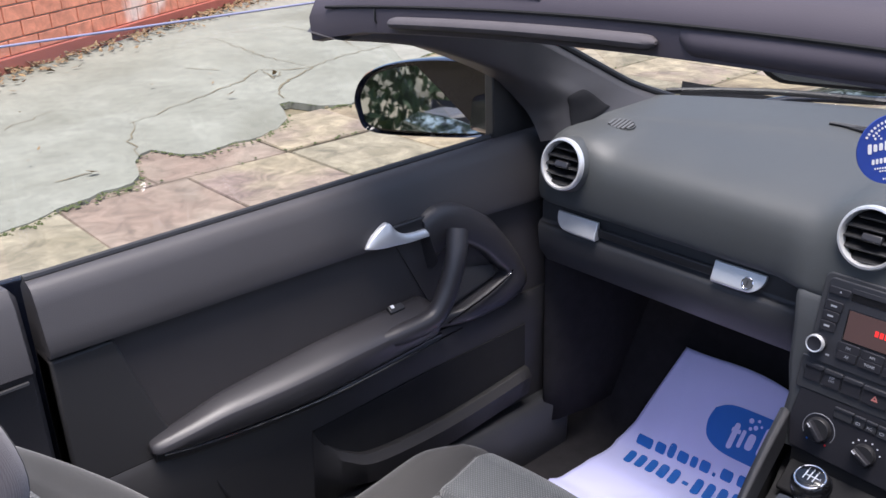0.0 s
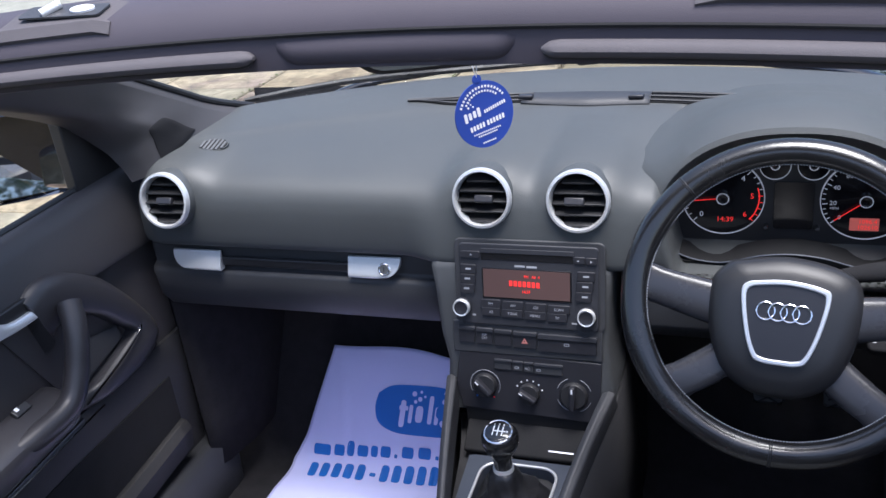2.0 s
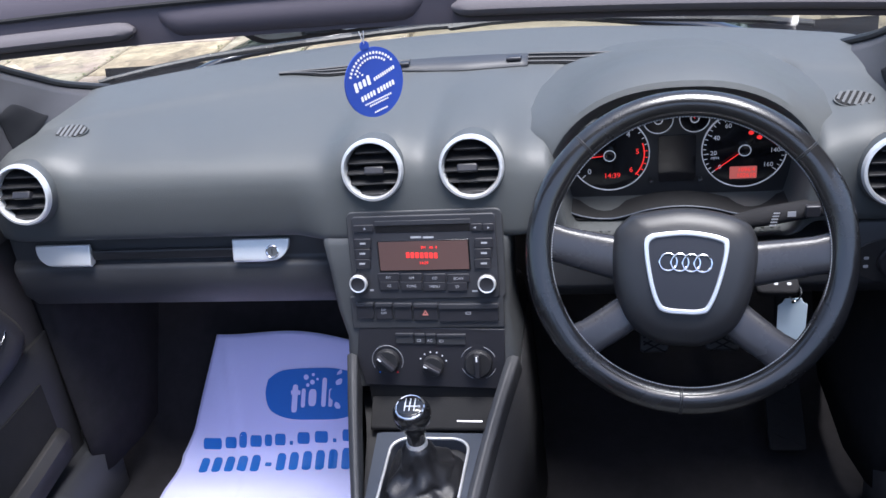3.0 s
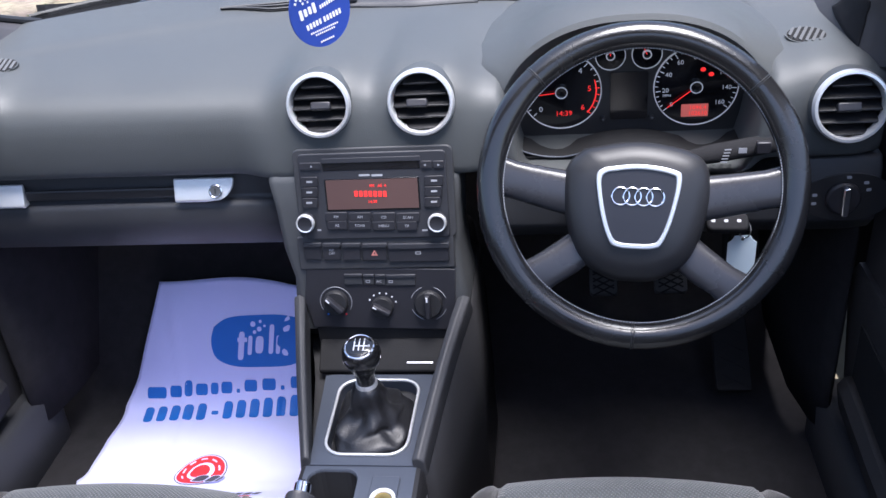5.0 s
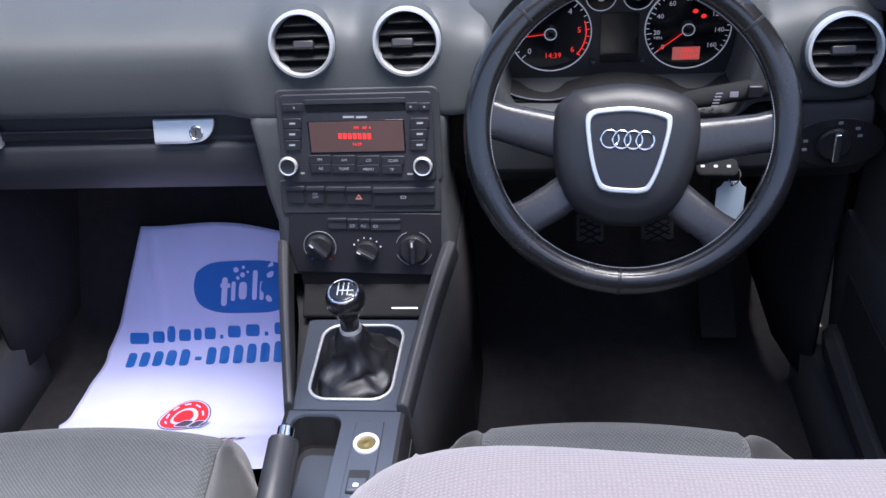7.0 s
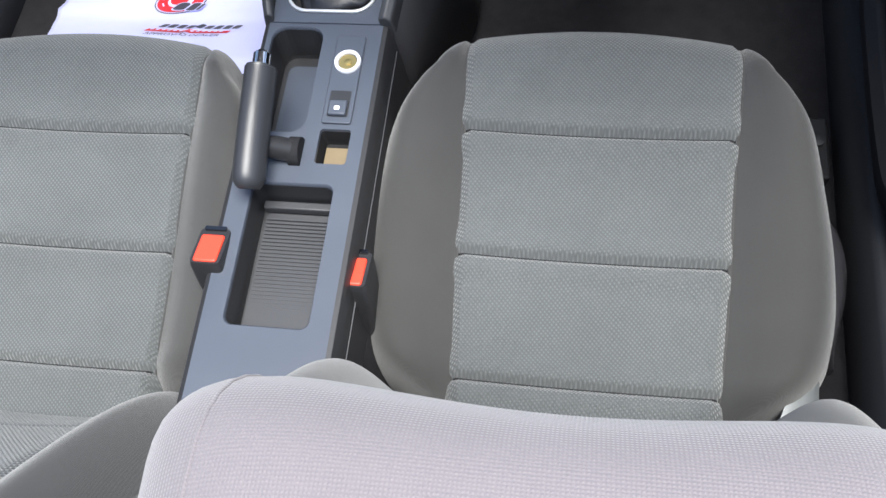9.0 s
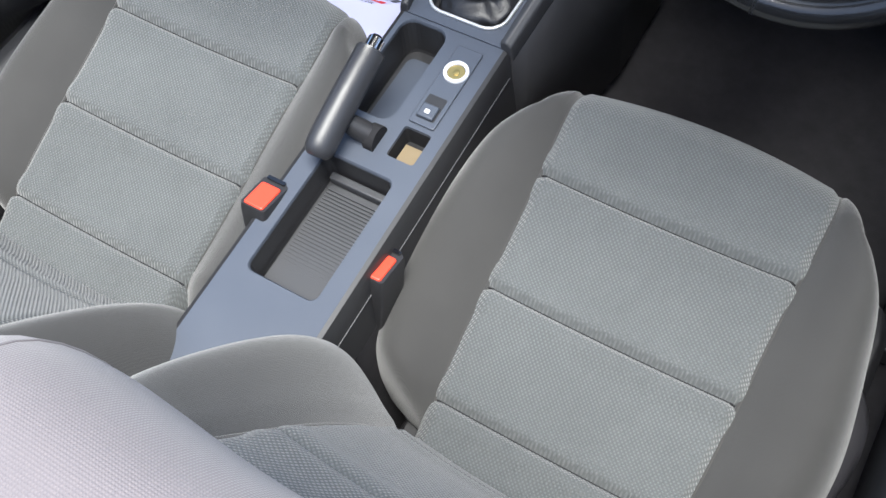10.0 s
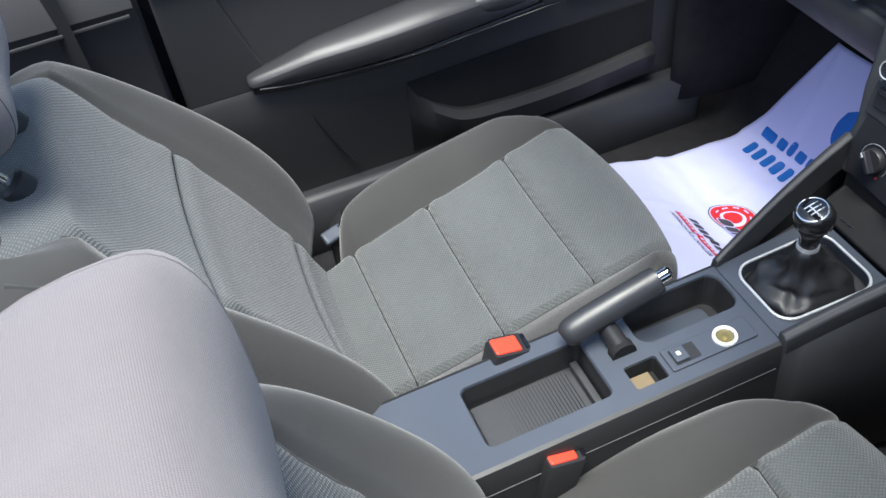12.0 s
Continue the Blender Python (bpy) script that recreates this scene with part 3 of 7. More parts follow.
def bulk_body():
    bm = B()

    def f(u, v):
        x = lerp(-0.82, 0.82, u)
        y = lerp(0.58, 1.60, v) - 0.34 * (x / 0.82) ** 2 * (1 - 0.4 * v)
        z = 0.695 - 0.03 * v - 0.14 * v * v - 0.13 * (abs(x) / 0.82) ** 2.5 + 0.010 * math.exp(-((abs(x) - 0.45) / 0.08) ** 2)
        return Vector((x, y, z))
    sheet(bm, f, 40, 24)
    b = thing("bonnet", (0, 0.8, 0.6), "glossy dark navy car bonnet beyond the windscreen", "bonnet")
    part("bonnet_skin", bm, M_BODY, b, solid=0.01)
    bm = B()
    sheet(bm, lambda u, v: Vector((lerp(-0.74, 0.74, u), lerp(0.0, 0.12, v) + dash_front(lerp(-0.74, 0.74, u)) + 0.03, 0.668 - 0.03 * v - 0.06 * abs(lerp(-0.74, 0.74, u)) ** 3)), 30, 4)
    part("cowl_panel", bm, M_RUBBER, b, solid=0.01)
    for x0, x1, lab in ((-0.60, 0.02, 1), (-0.02, 0.58, 2)):
        wp = thing("windscreen_wiper", (x0, 0.45, 0.69), "black windscreen wiper resting on the cowl", "wiper", "windscreen wipers")
        p = [Vector((lerp(x0, x1, k / 8), dash_front(lerp(x0, x1, k / 8)) + 0.035 + 0.012 * math.sin(k), 0.695 + 0.006 * math.sin(math.pi * k / 8))) for k in range(9)]
        part("arm", tube(B(), p, 0.006, 8), M_BLACK, wp)
        p = [q + Vector((0, -0.018, 0.004)) for q in p]
        part("blade", tube(B(), p, 0.0045, 6), M_BLACK, wp)
    # flank of the car body seen over the sill
    for s in (-1, 1):
        bm = B()
        secs = [[Vector((s * x, y, z)) for x, z in ((0.79, 0.63 - 0.11 * max(0.0, y)), (0.86, 0.58 - 0.12 * max(0.0, y)), (0.885, 0.40 - 0.06 * max(0.0, y)), (0.87, 0.05), (0.84, -0.12), (0.79, -0.12))] for y in (-1.8, -0.9, 0.2, 0.8, 1.3)]
        loft(bm, secs)
        tagged(part("body_side", bm, M_BODY, bevel=0.01), "glossy dark navy body side of the car", "bodywork", kind="structure")


# ---------------------------------------------------------------- dashboard
def dash_front(x):
    return 0.485 - 0.50 * (x - 0.05) ** 2


def dash_crease(x):
    return 0.275 - 0.42 * (x - 0.07) ** 2


def pad_z(x, y):
    """Height of the soft pad's top at a place."""
    yc = dash_crease(x)
    fy = max(dash_front(x), yc + 0.08)
    c = 0.006 * math.cos((x - XC) * 2.2)
    return interp(y, [(-0.004, 0.656), (lerp(0.018, yc, 0.2), 0.670), (lerp(0.018, yc, 0.7), 0.681), (yc, 0.6865), (yc + 0.010, 0.6905), (yc + 0.03, 0.692 + c * 0.6), (lerp(yc, fy, 0.7), 0.696 + c), (fy - 0.015, 0.699)])


VENTS = ((-0.571, -0.028, 0.634, 0.0450), (-0.051, -0.022, 0.648, 0.0425), (0.0825, -0.022, 0.647, 0.0432), (0.6065, -0.028, 0.622, 0.0450))


def bore(ob, frames, radii):
    """Cuts round holes 0.1 m deep into a mesh and keeps the result as its mesh."""
    bm = B()
    for m, r in zip(frames, radii):
        lathe(bm, [(r, -0.060), (r, 0.060)], m, 48)
    bmesh.ops.recalc_face_normals(bm, faces=bm.faces[:])
    me = bpy.data.meshes.new("bore")
    bm.to_mesh(me)
    bm.free()
    drill = new("bore", me)
    cut = ob.modifiers.new("cut", "BOOLEAN")
    cut.operation, cut.object, cut.solver = "DIFFERENCE", drill, "EXACT"
    bpy.context.view_layer.update()
    done = bpy.data.meshes.new_from_object(ob.evaluated_get(bpy.context.evaluated_depsgraph_get()))
    ob.modifiers.clear()
    ob.data = done
    bpy.data.objects.remove(drill)
    done.set_sharp_from_angle(angle=radians(40))


def dashboard():
    d = thing("dashboard", (XC, 0.1, 0.4), "dark grey soft-grained car dashboard with round vents", "dashboard")
    xs = [lerp(-0.655, 0.665, i / 120) for i in range(121)]
    secs = []
    for x in xs:
        e = smooth01((abs(x - 0.005) - 0.615) / 0.045)
        fy = max(dash_front(x), dash_crease(x) + 0.08)
        yc = dash_crease(x)
        crown = 0.006 * math.cos((x - XC) * 2.2)
        pts = [(0.06, 0.550), (-0.006, 0.548), (-0.019, 0.551), (-0.0215, 0.558), (-0.0215, 0.592), (-0.018, 0.630), (-0.004, 0.656), (lerp(0.018, yc, 0.2), 0.670), (lerp(0.018, yc, 0.7), 0.681),
               (yc, 0.6865), (yc + 0.010, 0.6905), (yc + 0.03, 0.692 + crown * 0.6), (lerp(yc, fy, 0.7), 0.696 + crown), (fy - 0.015, 0.699), (fy, 0.694), (fy + 0.02, 0.66), (0.25, 0.60)]
        bump = sum(f * math.exp(-((x - vx) / 0.060) ** 4) for vx, f in ((-0.571, 0.72), (-0.051, 1.0), (0.0825, 1.0), (0.6065, 0.45)))
        mid = smooth01((0.190 - abs(x - 0.006)) / 0.065)
        swell = ((4, 0.003, 0.0, 0.0110), (5, 0.006, 0.0, 0.005), (6, 0.014, 0.029, 0.0), (7, 0.004, 0.020, 0.0), (8, 0.0, 0.006, 0.0), (3, 0.0, 0.0, 0.0175), (2, 0.0, 0.0, 0.0195), (1, 0.0, 0.0, 0.020))
        for j, out, lift, fwd in swell:
            pts[j] = (pts[j][0] - out * bump - fwd * mid, pts[j][1] + lift * bump)
        k = smooth01((0.164 - abs(x - 0.351)) / 0.020)
        pts = [(y, lerp(z, min(z, 0.534), k) if y < 0.20 else z) for y, z in pts]
        secs.append([Vector((x, y + 0.015 * e, z - (0.014 * e if z > 0.6 else 0))) for y, z in pts])
    pad = part("upper_pad", loft(B(), secs), M_PAD, d, sub=1)
    bore(pad, [frame_on((vx, vy, vz), (1, 0, 0), (0, -1, 0.22)) for vx, vy, vz, vr in VENTS], [vr * 0.97 for vx, vy, vz, vr in VENTS])
    # lower panel with the glovebox
    secs = []
    for x in (-0.655, -0.648, -0.40, -0.150, -0.135):
        e = 0.010 if x in (-0.655, -0.135) else 0
        pts = [(0.05, 0.545), (0.006 + e, 0.545), (0.004 + e, 0.538), (0.004 + e, 0.506), (-0.006 + e, 0.502), (-0.010 + e, 0.494), (-0.004 + e, 0.450), (0.018 + e, 0.420), (0.06, 0.414), (0.30, 0.45)]
        secs.append([Vector((x, y, z)) for y, z in pts])
    g = part("glovebox_lid", loft(B(), secs), M_LOW, d, bevel=0.004)
    mg = Matrix(((1, 0, 0, 0), (0, 0, -1, -0.002), (0, 1, 0, 0), (0, 0, 0, 1)))
    for xi, xo, zt in ((-0.510, -0.600, 0.538), (-0.282, -0.195, 0.5405)):
        secs = []
        for k in range(11):
            q = k / 10
            z = lerp(zt, zt - 0.033, q)
            xe = xo + math.copysign(0.042, xi - xo) * (1 - math.sqrt(max(0.0, 1 - q ** 2.6)))
            dep = 0.005 + 0.012 * q - 0.004 * max(0, (q - 0.85) / 0.15) ** 2
            lo, hi = min(xi, xe), max(xi, xe)
            secs.append([mg @ Vector((x, z, y)) for x, y in ((lo, 0.0), (hi, 0.0), (hi, dep), (lo, dep))])
        part("handle_end", loft(B(), secs), M_SATIN, g, "brushed aluminium glovebox handle end", bevel=0.0015)
    bm = slab(B(), [(-0.51, 0.512), (-0.282, 0.512), (-0.282, 0.528), (-0.51, 0.528)], 0.006, mg)
    part("handle_bar", bm, M_BLACK, g, bevel=0.003)
    lm = frame_on((-0.2205, -0.0132, 0.5235), (1, 0, 0), (0, -1, 0.36))
    lk = part("lock", lathe(B(), [(0.0098, 0), (0.0098, 0.0022), (0.0084, 0.0030), (0.0074, 0.0022), (0.0005, 0.0022)], lm, 28), M_CHROME, g, "chrome glovebox lock")
    part("keyway", slab(B(), circle(0.0073, 24), 0.0002, lm @ Matrix.Translation((0, 0, 0.0023))), M_SLAT, lk, smooth=0)
    part("keyhole", slab(B(), rrect(0.0022, 0.008, 0.0008, 2), 0.0003, lm @ Matrix.Translation((0, 0, 0.0026))), M_BLACK, lk, smooth=0)
    # driver's lower panel
    secs = []
    for x in (0.145, 0.16, 0.40, 0.545, 0.575, 0.655, 0.665):
        zt = 0.545 if x > 0.56 else 0.515
        pts = [(0.05, zt), (-0.004, zt), (-0.012, zt - 0.015), (-0.012, 0.455), (0.006, 0.435), (0.06, 0.40), (0.16, 0.36), (0.25, 0.40)]
        secs.append([Vector((x, y, z)) for y, z in pts])
    part("knee_panel", loft(B(), secs), M_LOW, d, bevel=0.004)
    # long air outlet below the windscreen, with the sensor panel in its middle
    def arc(x, back):
        y = 0.318 - 0.42 * (x - 0.025) ** 2 - back
        return Vector((x, y, pad_z(x, y) + 0.0022))
    for x0, x1 in ((-0.270, -0.055), (0.138, 0.314)):
        rows = []
        for k in range(25):
            x = lerp(x0, x1, k / 24)
            tip = smooth01((x + 0.274) / 0.10) if x < 0 else smooth01((0.318 - x) / 0.10)
            rows.append([arc(x, 0.0), arc(x, 0.004 + 0.030 * tip)])
        part("outlet_bed", loft(B(), rows, closed=False, caps=False), M_RUBBER, d, "black outlet slots", solid=0.002)
        for j in range(3):
            p = []
            for k in range(25):
                x = lerp(x0, x1, k / 24)
                tip = smooth01((x + 0.274) / 0.10) if x < 0 else smooth01((0.318 - x) / 0.10)
                p.append(arc(x, (0.004 + 0.030 * tip) * (j + 0.7) / 3.0) + Vector((0, 0, 0.001)))
            part("outlet_bar", tube(B(), p, 0.0016, 6), M_LOW, d)
    rows = [[arc(x, 0.006) + Vector((0, 0, 0.0015)), arc(x, 0.050 - 0.10 * abs(x - 0.04)) + Vector((0, 0, 0.0015))] for x in [lerp(-0.070, 0.138, k / 16) for k in range(17)]]
    sp = part("sensor_panel", loft(B(), rows, closed=False, caps=False), M_LOW, d, "flat dark grey sensor panel", solid=0.003)
    for x in (-0.064, 0.116):
        part("sensor", add_box(B(), arc(x, 0.026) + Vector((0, 0, 0.004)), (0.024, 0.014, 0.006)), M_BUTTON, sp, bevel=0.002)
    # small oval outlets at the ends
    for x, y, turn in ((-0.540, 0.082, 14), (0.572, 0.072, -14)):
        m = frame_on((x, y, pad_z(x, y) + 0.0065), (1, 0, -0.05 if x < 0 else 0.05), (0.05 if x < 0 else -0.05, -0.23, 0.97)) @ pose(0, 0, 0, 0, 0, turn)
        ov = part("demister_outlet", rim(B(), circle(1, 40, 0.0255, 0.0195), circle(1, 40, 0.0235, 0.0175), 0.003, m, -0.0025), M_PAD, d, "oval demister outlet")
        part("outlet_hole", slab(B(), circle(1, 40, 0.0237, 0.0177), 0.001, m), M_RUBBER, ov)
        for k in range(6):
            xx = (k - 2.5) * 0.0076
            h = 0.0165 * math.sqrt(max(0.05, 1 - (xx / 0.0232) ** 2))
            bm = add_box(B(), (xx, 0, 0.0018), (0.0036, 2 * h, 0.0020), pose(0, 0, 0, 0, 20, 0))
            bm.transform(m @ pose(0, 0, 0, 0, 0, -12))
            part("outlet_slat", bm, M_SLAT, ov)
    # centre column round the radio, growing out of the pad
    rows = []
    for y, z, xl, xr in ((-0.020, 0.560, -0.132, 0.129), (-0.037, 0.556, -0.135, 0.128), (-0.043, 0.545, -0.1355, 0.1275), (-0.050, 0.510, -0.130, 0.124), (-0.062, 0.450, -0.124, 0.122), (-0.071, 0.4075, -0.1135, 0.126), (-0.0755, 0.383, -0.1155, 0.131), (-0.0845, 0.338, -0.112, 0.128)):
        rows.append([Vector((xl, y + 0.10, z)), Vector((xl, y + 0.012, z)), Vector((xl + 0.004, y + 0.003, z)), Vector((xl + 0.012, y, z)), Vector((xr - 0.012, y, z)), Vector((xr - 0.004, y + 0.003, z)), Vector((xr, y + 0.012, z)), Vector((xr, y + 0.10, z))])
    part("centre_column", loft(B(), rows), M_COLUMN, d, smooth=60)
    return d


SM = frame_on((0.013, -0.033, 0.596), (1, 0, 0), (0, -1, 0.2))


def SP(px, py):
    a, b = px - 622.5, py - 213
    return 0.00228 + 0.000732 * a - 0.0000704 * b + 0.000000184 * a * b, -0.00693 - 0.0000234 * a - 0.000728 * b - 0.000000186 * b * b


def panel_box(name, x0, y0, x1, y1, base, depth, material, parent, r=0.0015, label="", bevel=0.0008):
    """A rounded block on the face of the centre column."""
    (a, b), (c, e) = SP(x0, y0), SP(x1, y1)
    m = SM @ Matrix.Translation(((a + c) / 2, (b + e) / 2, 0))
    w, h = c - a, b - e
    return part(name, slab(B(), rrect(w, h, min(r, w / 2.1, h / 2.1), 4), depth, m, base), material, parent, label, bevel=bevel)


def on_panel(px, py, out):
    u, v = SP(px, py)
    return SM @ Matrix.Translation((u, v, out))


def head_unit():
    h = thing("head_unit", (0.013, -0.04, 0.53), "black car radio with red-lit display and two knobs", "radio")
    (a, b), (c, e) = SP(472, 213), SP(774, 371)
    m = SM @ Matrix.Translation(((a + c) / 2, (b + e) / 2, 0))
    part("surround", slab(B(), rrect(c - a, b - e, 0.010, 6), 0.004, m, 0.0), M_LOW, h, bevel=0.002)
    (a, b), (c, e) = SP(484, 221), SP(762, 369)
    m = SM @ Matrix.Translation(((a + c) / 2, (b + e) / 2, 0))
    part("faceplate", slab(B(), rrect(c - a, b - e, 0.006, 6), 0.004, m, 0.003), M_FACIA, h, bevel=0.0015)
    T = 0.007
    panel_box("disc_slot", 530, 231, 708, 246, T - 0.0002, 0.0007, M_GLOSS, h, 0.001)
    panel_box("slot_lip", 530, 228.5, 708, 231.5, T, 0.0018, M_FACIA, h, 0.0005)
    panel_box("eject_button", 490, 236, 530, 248, T, 0.0025, M_BUTTON, h, 0.002)
    panel_box("seek_button", 709, 232, 730, 245, T, 0.0025, M_BUTTON, h, 0.002)
    panel_box("seek_button", 731, 232, 751, 245, T, 0.0025, M_BUTTON, h, 0.002)
    for px, rot in ((717, 90), (741, -90), (512, 0)):
        py = 239 if px > 600 else 242
        bm = slab(B(), [(-0.0016, -0.0012), (0.0016, -0.0012), (0, 0.0018)], 0.0003, on_panel(px, py, T + 0.0026) @ pose(0, 0, 0, 0, 0, rot))
        part("arrow", bm, M_GREYPRINT, h, smooth=0)
    panel_box("screen_frame", 535, 266, 710, 319, T, 0.0012, M_GLOSS, h, 0.0015)
    s = panel_box("screen", 538, 268, 707, 316, T + 0.0012, 0.0004, M_SCREEN, h, 0.0008, "dark red-lit display", 0)
    # top line, station line (plain blocks) and clock on the display
    lettering("display_text", "FM   AS  4", 0.0052, M_REDLED, s, on_panel(633, 277, T + 0.0018))
    for k in range(7):
        px = 594 + k * 8.6
        bm = slab(B(), [(-0.0022, -0.0038), (0.0022, -0.0038), (0.0022, 0.0038), (-0.0022, 0.0038)], 0.0002, on_panel(px, 291.5, T + 0.0018))
        part("display_bar", bm, M_REDLED, s, smooth=0)
    lettering("display_clock", "14:39", 0.0056, M_REDLED, s, on_panel(624, 306, T + 0.0018))
    # maker's line above the display, as a plain bar
    panel_box("name_bar", 598, 257, 618, 260, T, 0.0003, M_GREYPRINT, h, 0.0003, "", 0)
    panel_box("name_bar", 621, 257, 641, 260, T, 0.0003, M_GREYPRINT, h, 0.0003, "", 0)
    for x0, x1 in ((492, 526), (716, 750)):
        for k in range(3):
            y0 = 262 + k * 19 if x0 < 600 else 259 + k * 19
            b_ = panel_box("preset_button", x0 + k * (1.5 if x0 < 600 else 0), y0, x1 - (0 if x0 < 600 else k * 2.0), y0 + 17, T, 0.003, M_BUTTON, h, 0.0025)
            panel_box("mark", x0 + 12, y0 + 6.5, x0 + 23, y0 + 9.5, T + 0.003, 0.0002, M_GREYPRINT, b_, 0.0002, "", 0)
    words = (("FM", "AM", "CD", "SCAN"), ("AS", "TONE", "MENU", "TP"))
    for r in range(2):
        for k in range(4):
            x0 = 538 + k * 43 + (4 if r and k == 0 else 0)
            x1 = 579 + k * 43 - (4 if r and k == 3 else 0)
            b_ = panel_box("mode_button", x0, 326 + r * 15.5, x1, 340.5 + r * 15.5, T, 0.0028, M_BUTTON, h, 0.0018)
            lettering("legend", words[r][k], 0.0052, M_GREYPRINT, b_, on_panel((x0 + x1) / 2, 333.5 + r * 15.5, T + 0.0029), 0.0001)
    for px, py in ((505, 343), (740, 340)):
        m = on_panel(px, py, T)
        k = part("knob", lathe(B(), [(0.0125, 0), (0.0125, 0.006), (0.0115, 0.011), (0.0095, 0.0125), (0.0085, 0.012), (0.001, 0.012)], m, 36), M_BUTTON, h, "round knob with chrome rim")
        part("knob_rim", lathe(B(), [(0.0127, 0.0075), (0.0123, 0.0120), (0.0113, 0.0134), (0.0098, 0.0128)], m, 36, False), M_SATIN, k)
    panel_box("mark", 712, 356, 722, 358.5, T, 0.0003, M_GREYPRINT, h, 0.0003, "", 0)
    panel_box("mark", 524, 357, 531, 360, T, 0.0003, M_GREYPRINT, h, 0.0003, "", 0)


def switch_row():
    s = thing("switch_row", (0.013, -0.08, 0.456), "row of flat black switches with red hazard triangle", "switches")
    panel_box("backing", 484, 373, 771, 425, 0.0, 0.004, M_LOW, s, 0.003, "", 0.002)
    for x0, x1 in ((498, 532), (533, 567), (568, 603), (604, 650), (651, 760)):
        b_ = panel_box("switch", x0, 386, x1, 412, 0.004, 0.003, M_BUTTON, s, 0.002)
        panel_box("ridge", x0, 382, x1, 388, 0.004, 0.0055, M_FACIA, b_, 0.002)
    bm = rim(B(), [(-0.0046, -0.0036), (0.0046, -0.0036), (0, 0.0046)], [(-0.0018, -0.0016), (0.0018, -0.0016), (0, 0.0016)], 0.0004, on_panel(627, 399, 0.0071))
    part("hazard_triangle", bm, mat("hazard_red", (0.55, 0.20, 0.17), 0.5), s, "dull red warning triangle", smooth=0)
    lettering("legend", "ESP\nOFF", 0.0048, M_GREYPRINT, s, on_panel(550, 398, 0.0071) , 0.0001)
    bm = rim(B(), rrect(0.0075, 0.0040, 0.001, 3), rrect(0.0055, 0.0022, 0.0006, 3), 0.0003, on_panel(705, 398, 0.0071))
    part("roof_symbol", bm, M_GREYPRINT, s, smooth=0)


def climate_panel():
    c = thing("climate_panel", (0.013, -0.09, 0.38), "black heater control panel with three rotary knobs", "heater controls")
    o = [SP(x, y) for x, y in ((502, 428), (770, 428), (770, 505), (758, 537), (516, 537), (500, 490))]
    part("backing", slab(B(), o, 0.003, SM, 0.0), M_BUTTON, c, bevel=0.002)
    for x0, x1 in ((571, 605), (606, 626), (627, 646), (647, 700)):
        b_ = panel_box("button", x0, 441, x1, 457, 0.003, 0.0022, M_LOW, c, 0.0015)
        panel_box("ridge", x0, 438.5, x1, 442.5, 0.003, 0.0040, M_FACIA, b_, 0.001)
    lettering("legend", "AC", 0.0056, M_GREYPRINT, c, on_panel(635, 451, 0.0054), 0.0001)
    for px in (615, 656):
        bm = rim(B(), rrect(0.006, 0.0036, 0.001, 3), rrect(0.0045, 0.0022, 0.0006, 3), 0.0003, on_panel(px, 451, 0.0054))
        part("symbol", bm, M_GREYPRINT, c, smooth=0)
    for px, py, r, ang in ((557, 490, 0.0175, 45), (641, 497, 0.0155, 60), (723, 490, 0.0195, 0)):
        m = on_panel(px, py, 0.003)
        k = part("rotary_knob", lathe(B(), [(r, 0), (r, 0.005), (r * 0.9, 0.008), (0.001, 0.008)], m, 40), M_BLACK, c, "black rotary knob")
        bm = add_box(B(), (0, 0, 0.012), (r * 0.42, r * 1.75, 0.012))
        bm.transform(m @ pose(0, 0, 0, 0, 0, ang))
        part("grip", bm, M_BUTTON, k, bevel=0.002)
        bm = add_box(B(), (0, r * 0.62, 0.0182), (r * 0.12, r * 0.36, 0.0006))
        bm.transform(m @ pose(0, 0, 0, 0, 0, ang))
        part("pointer", bm, M_WHITE, k, smooth=0)
        # scale arc
        R = r * (1.28 if px != 641 else 1.3)
        spans = ((-30, 210),) if px == 557 else (((20, 70), (110, 160), (200, 250), (290, 340)) if px == 723 else ())
        for a0, a1 in spans:
            pts = [m @ Vector((R * math.cos(radians(lerp(a0, a1, i / 20))), R * math.sin(radians(lerp(a0, a1, i / 20))), 0.0006)) for i in range(21)]
            part("scale", tube(B(), pts, 0.0004, 5), M_GREYPRINT, c)
        if px == 641:
            for i in range(6):
                a = radians(150 - i * 26)
                bm = slab(B(), circle(0.0012, 10), 0.0003, m @ Matrix.Translation((R * math.cos(a), R * math.sin(a), 0.0002)))
                part("scale_dot", bm, M_WHITE, c, smooth=0)
        if px == 557:
            for a, mm in ((-55, M_REDINK), (235, M_BLUEINK)):
                bm = slab(B(), circle(0.0014, 12), 0.0003, m @ Matrix.Translation((R * math.cos(radians(a)), R * math.sin(radians(a)), 0.0002)))
                part("scale_dot", bm, mm, c, smooth=0)


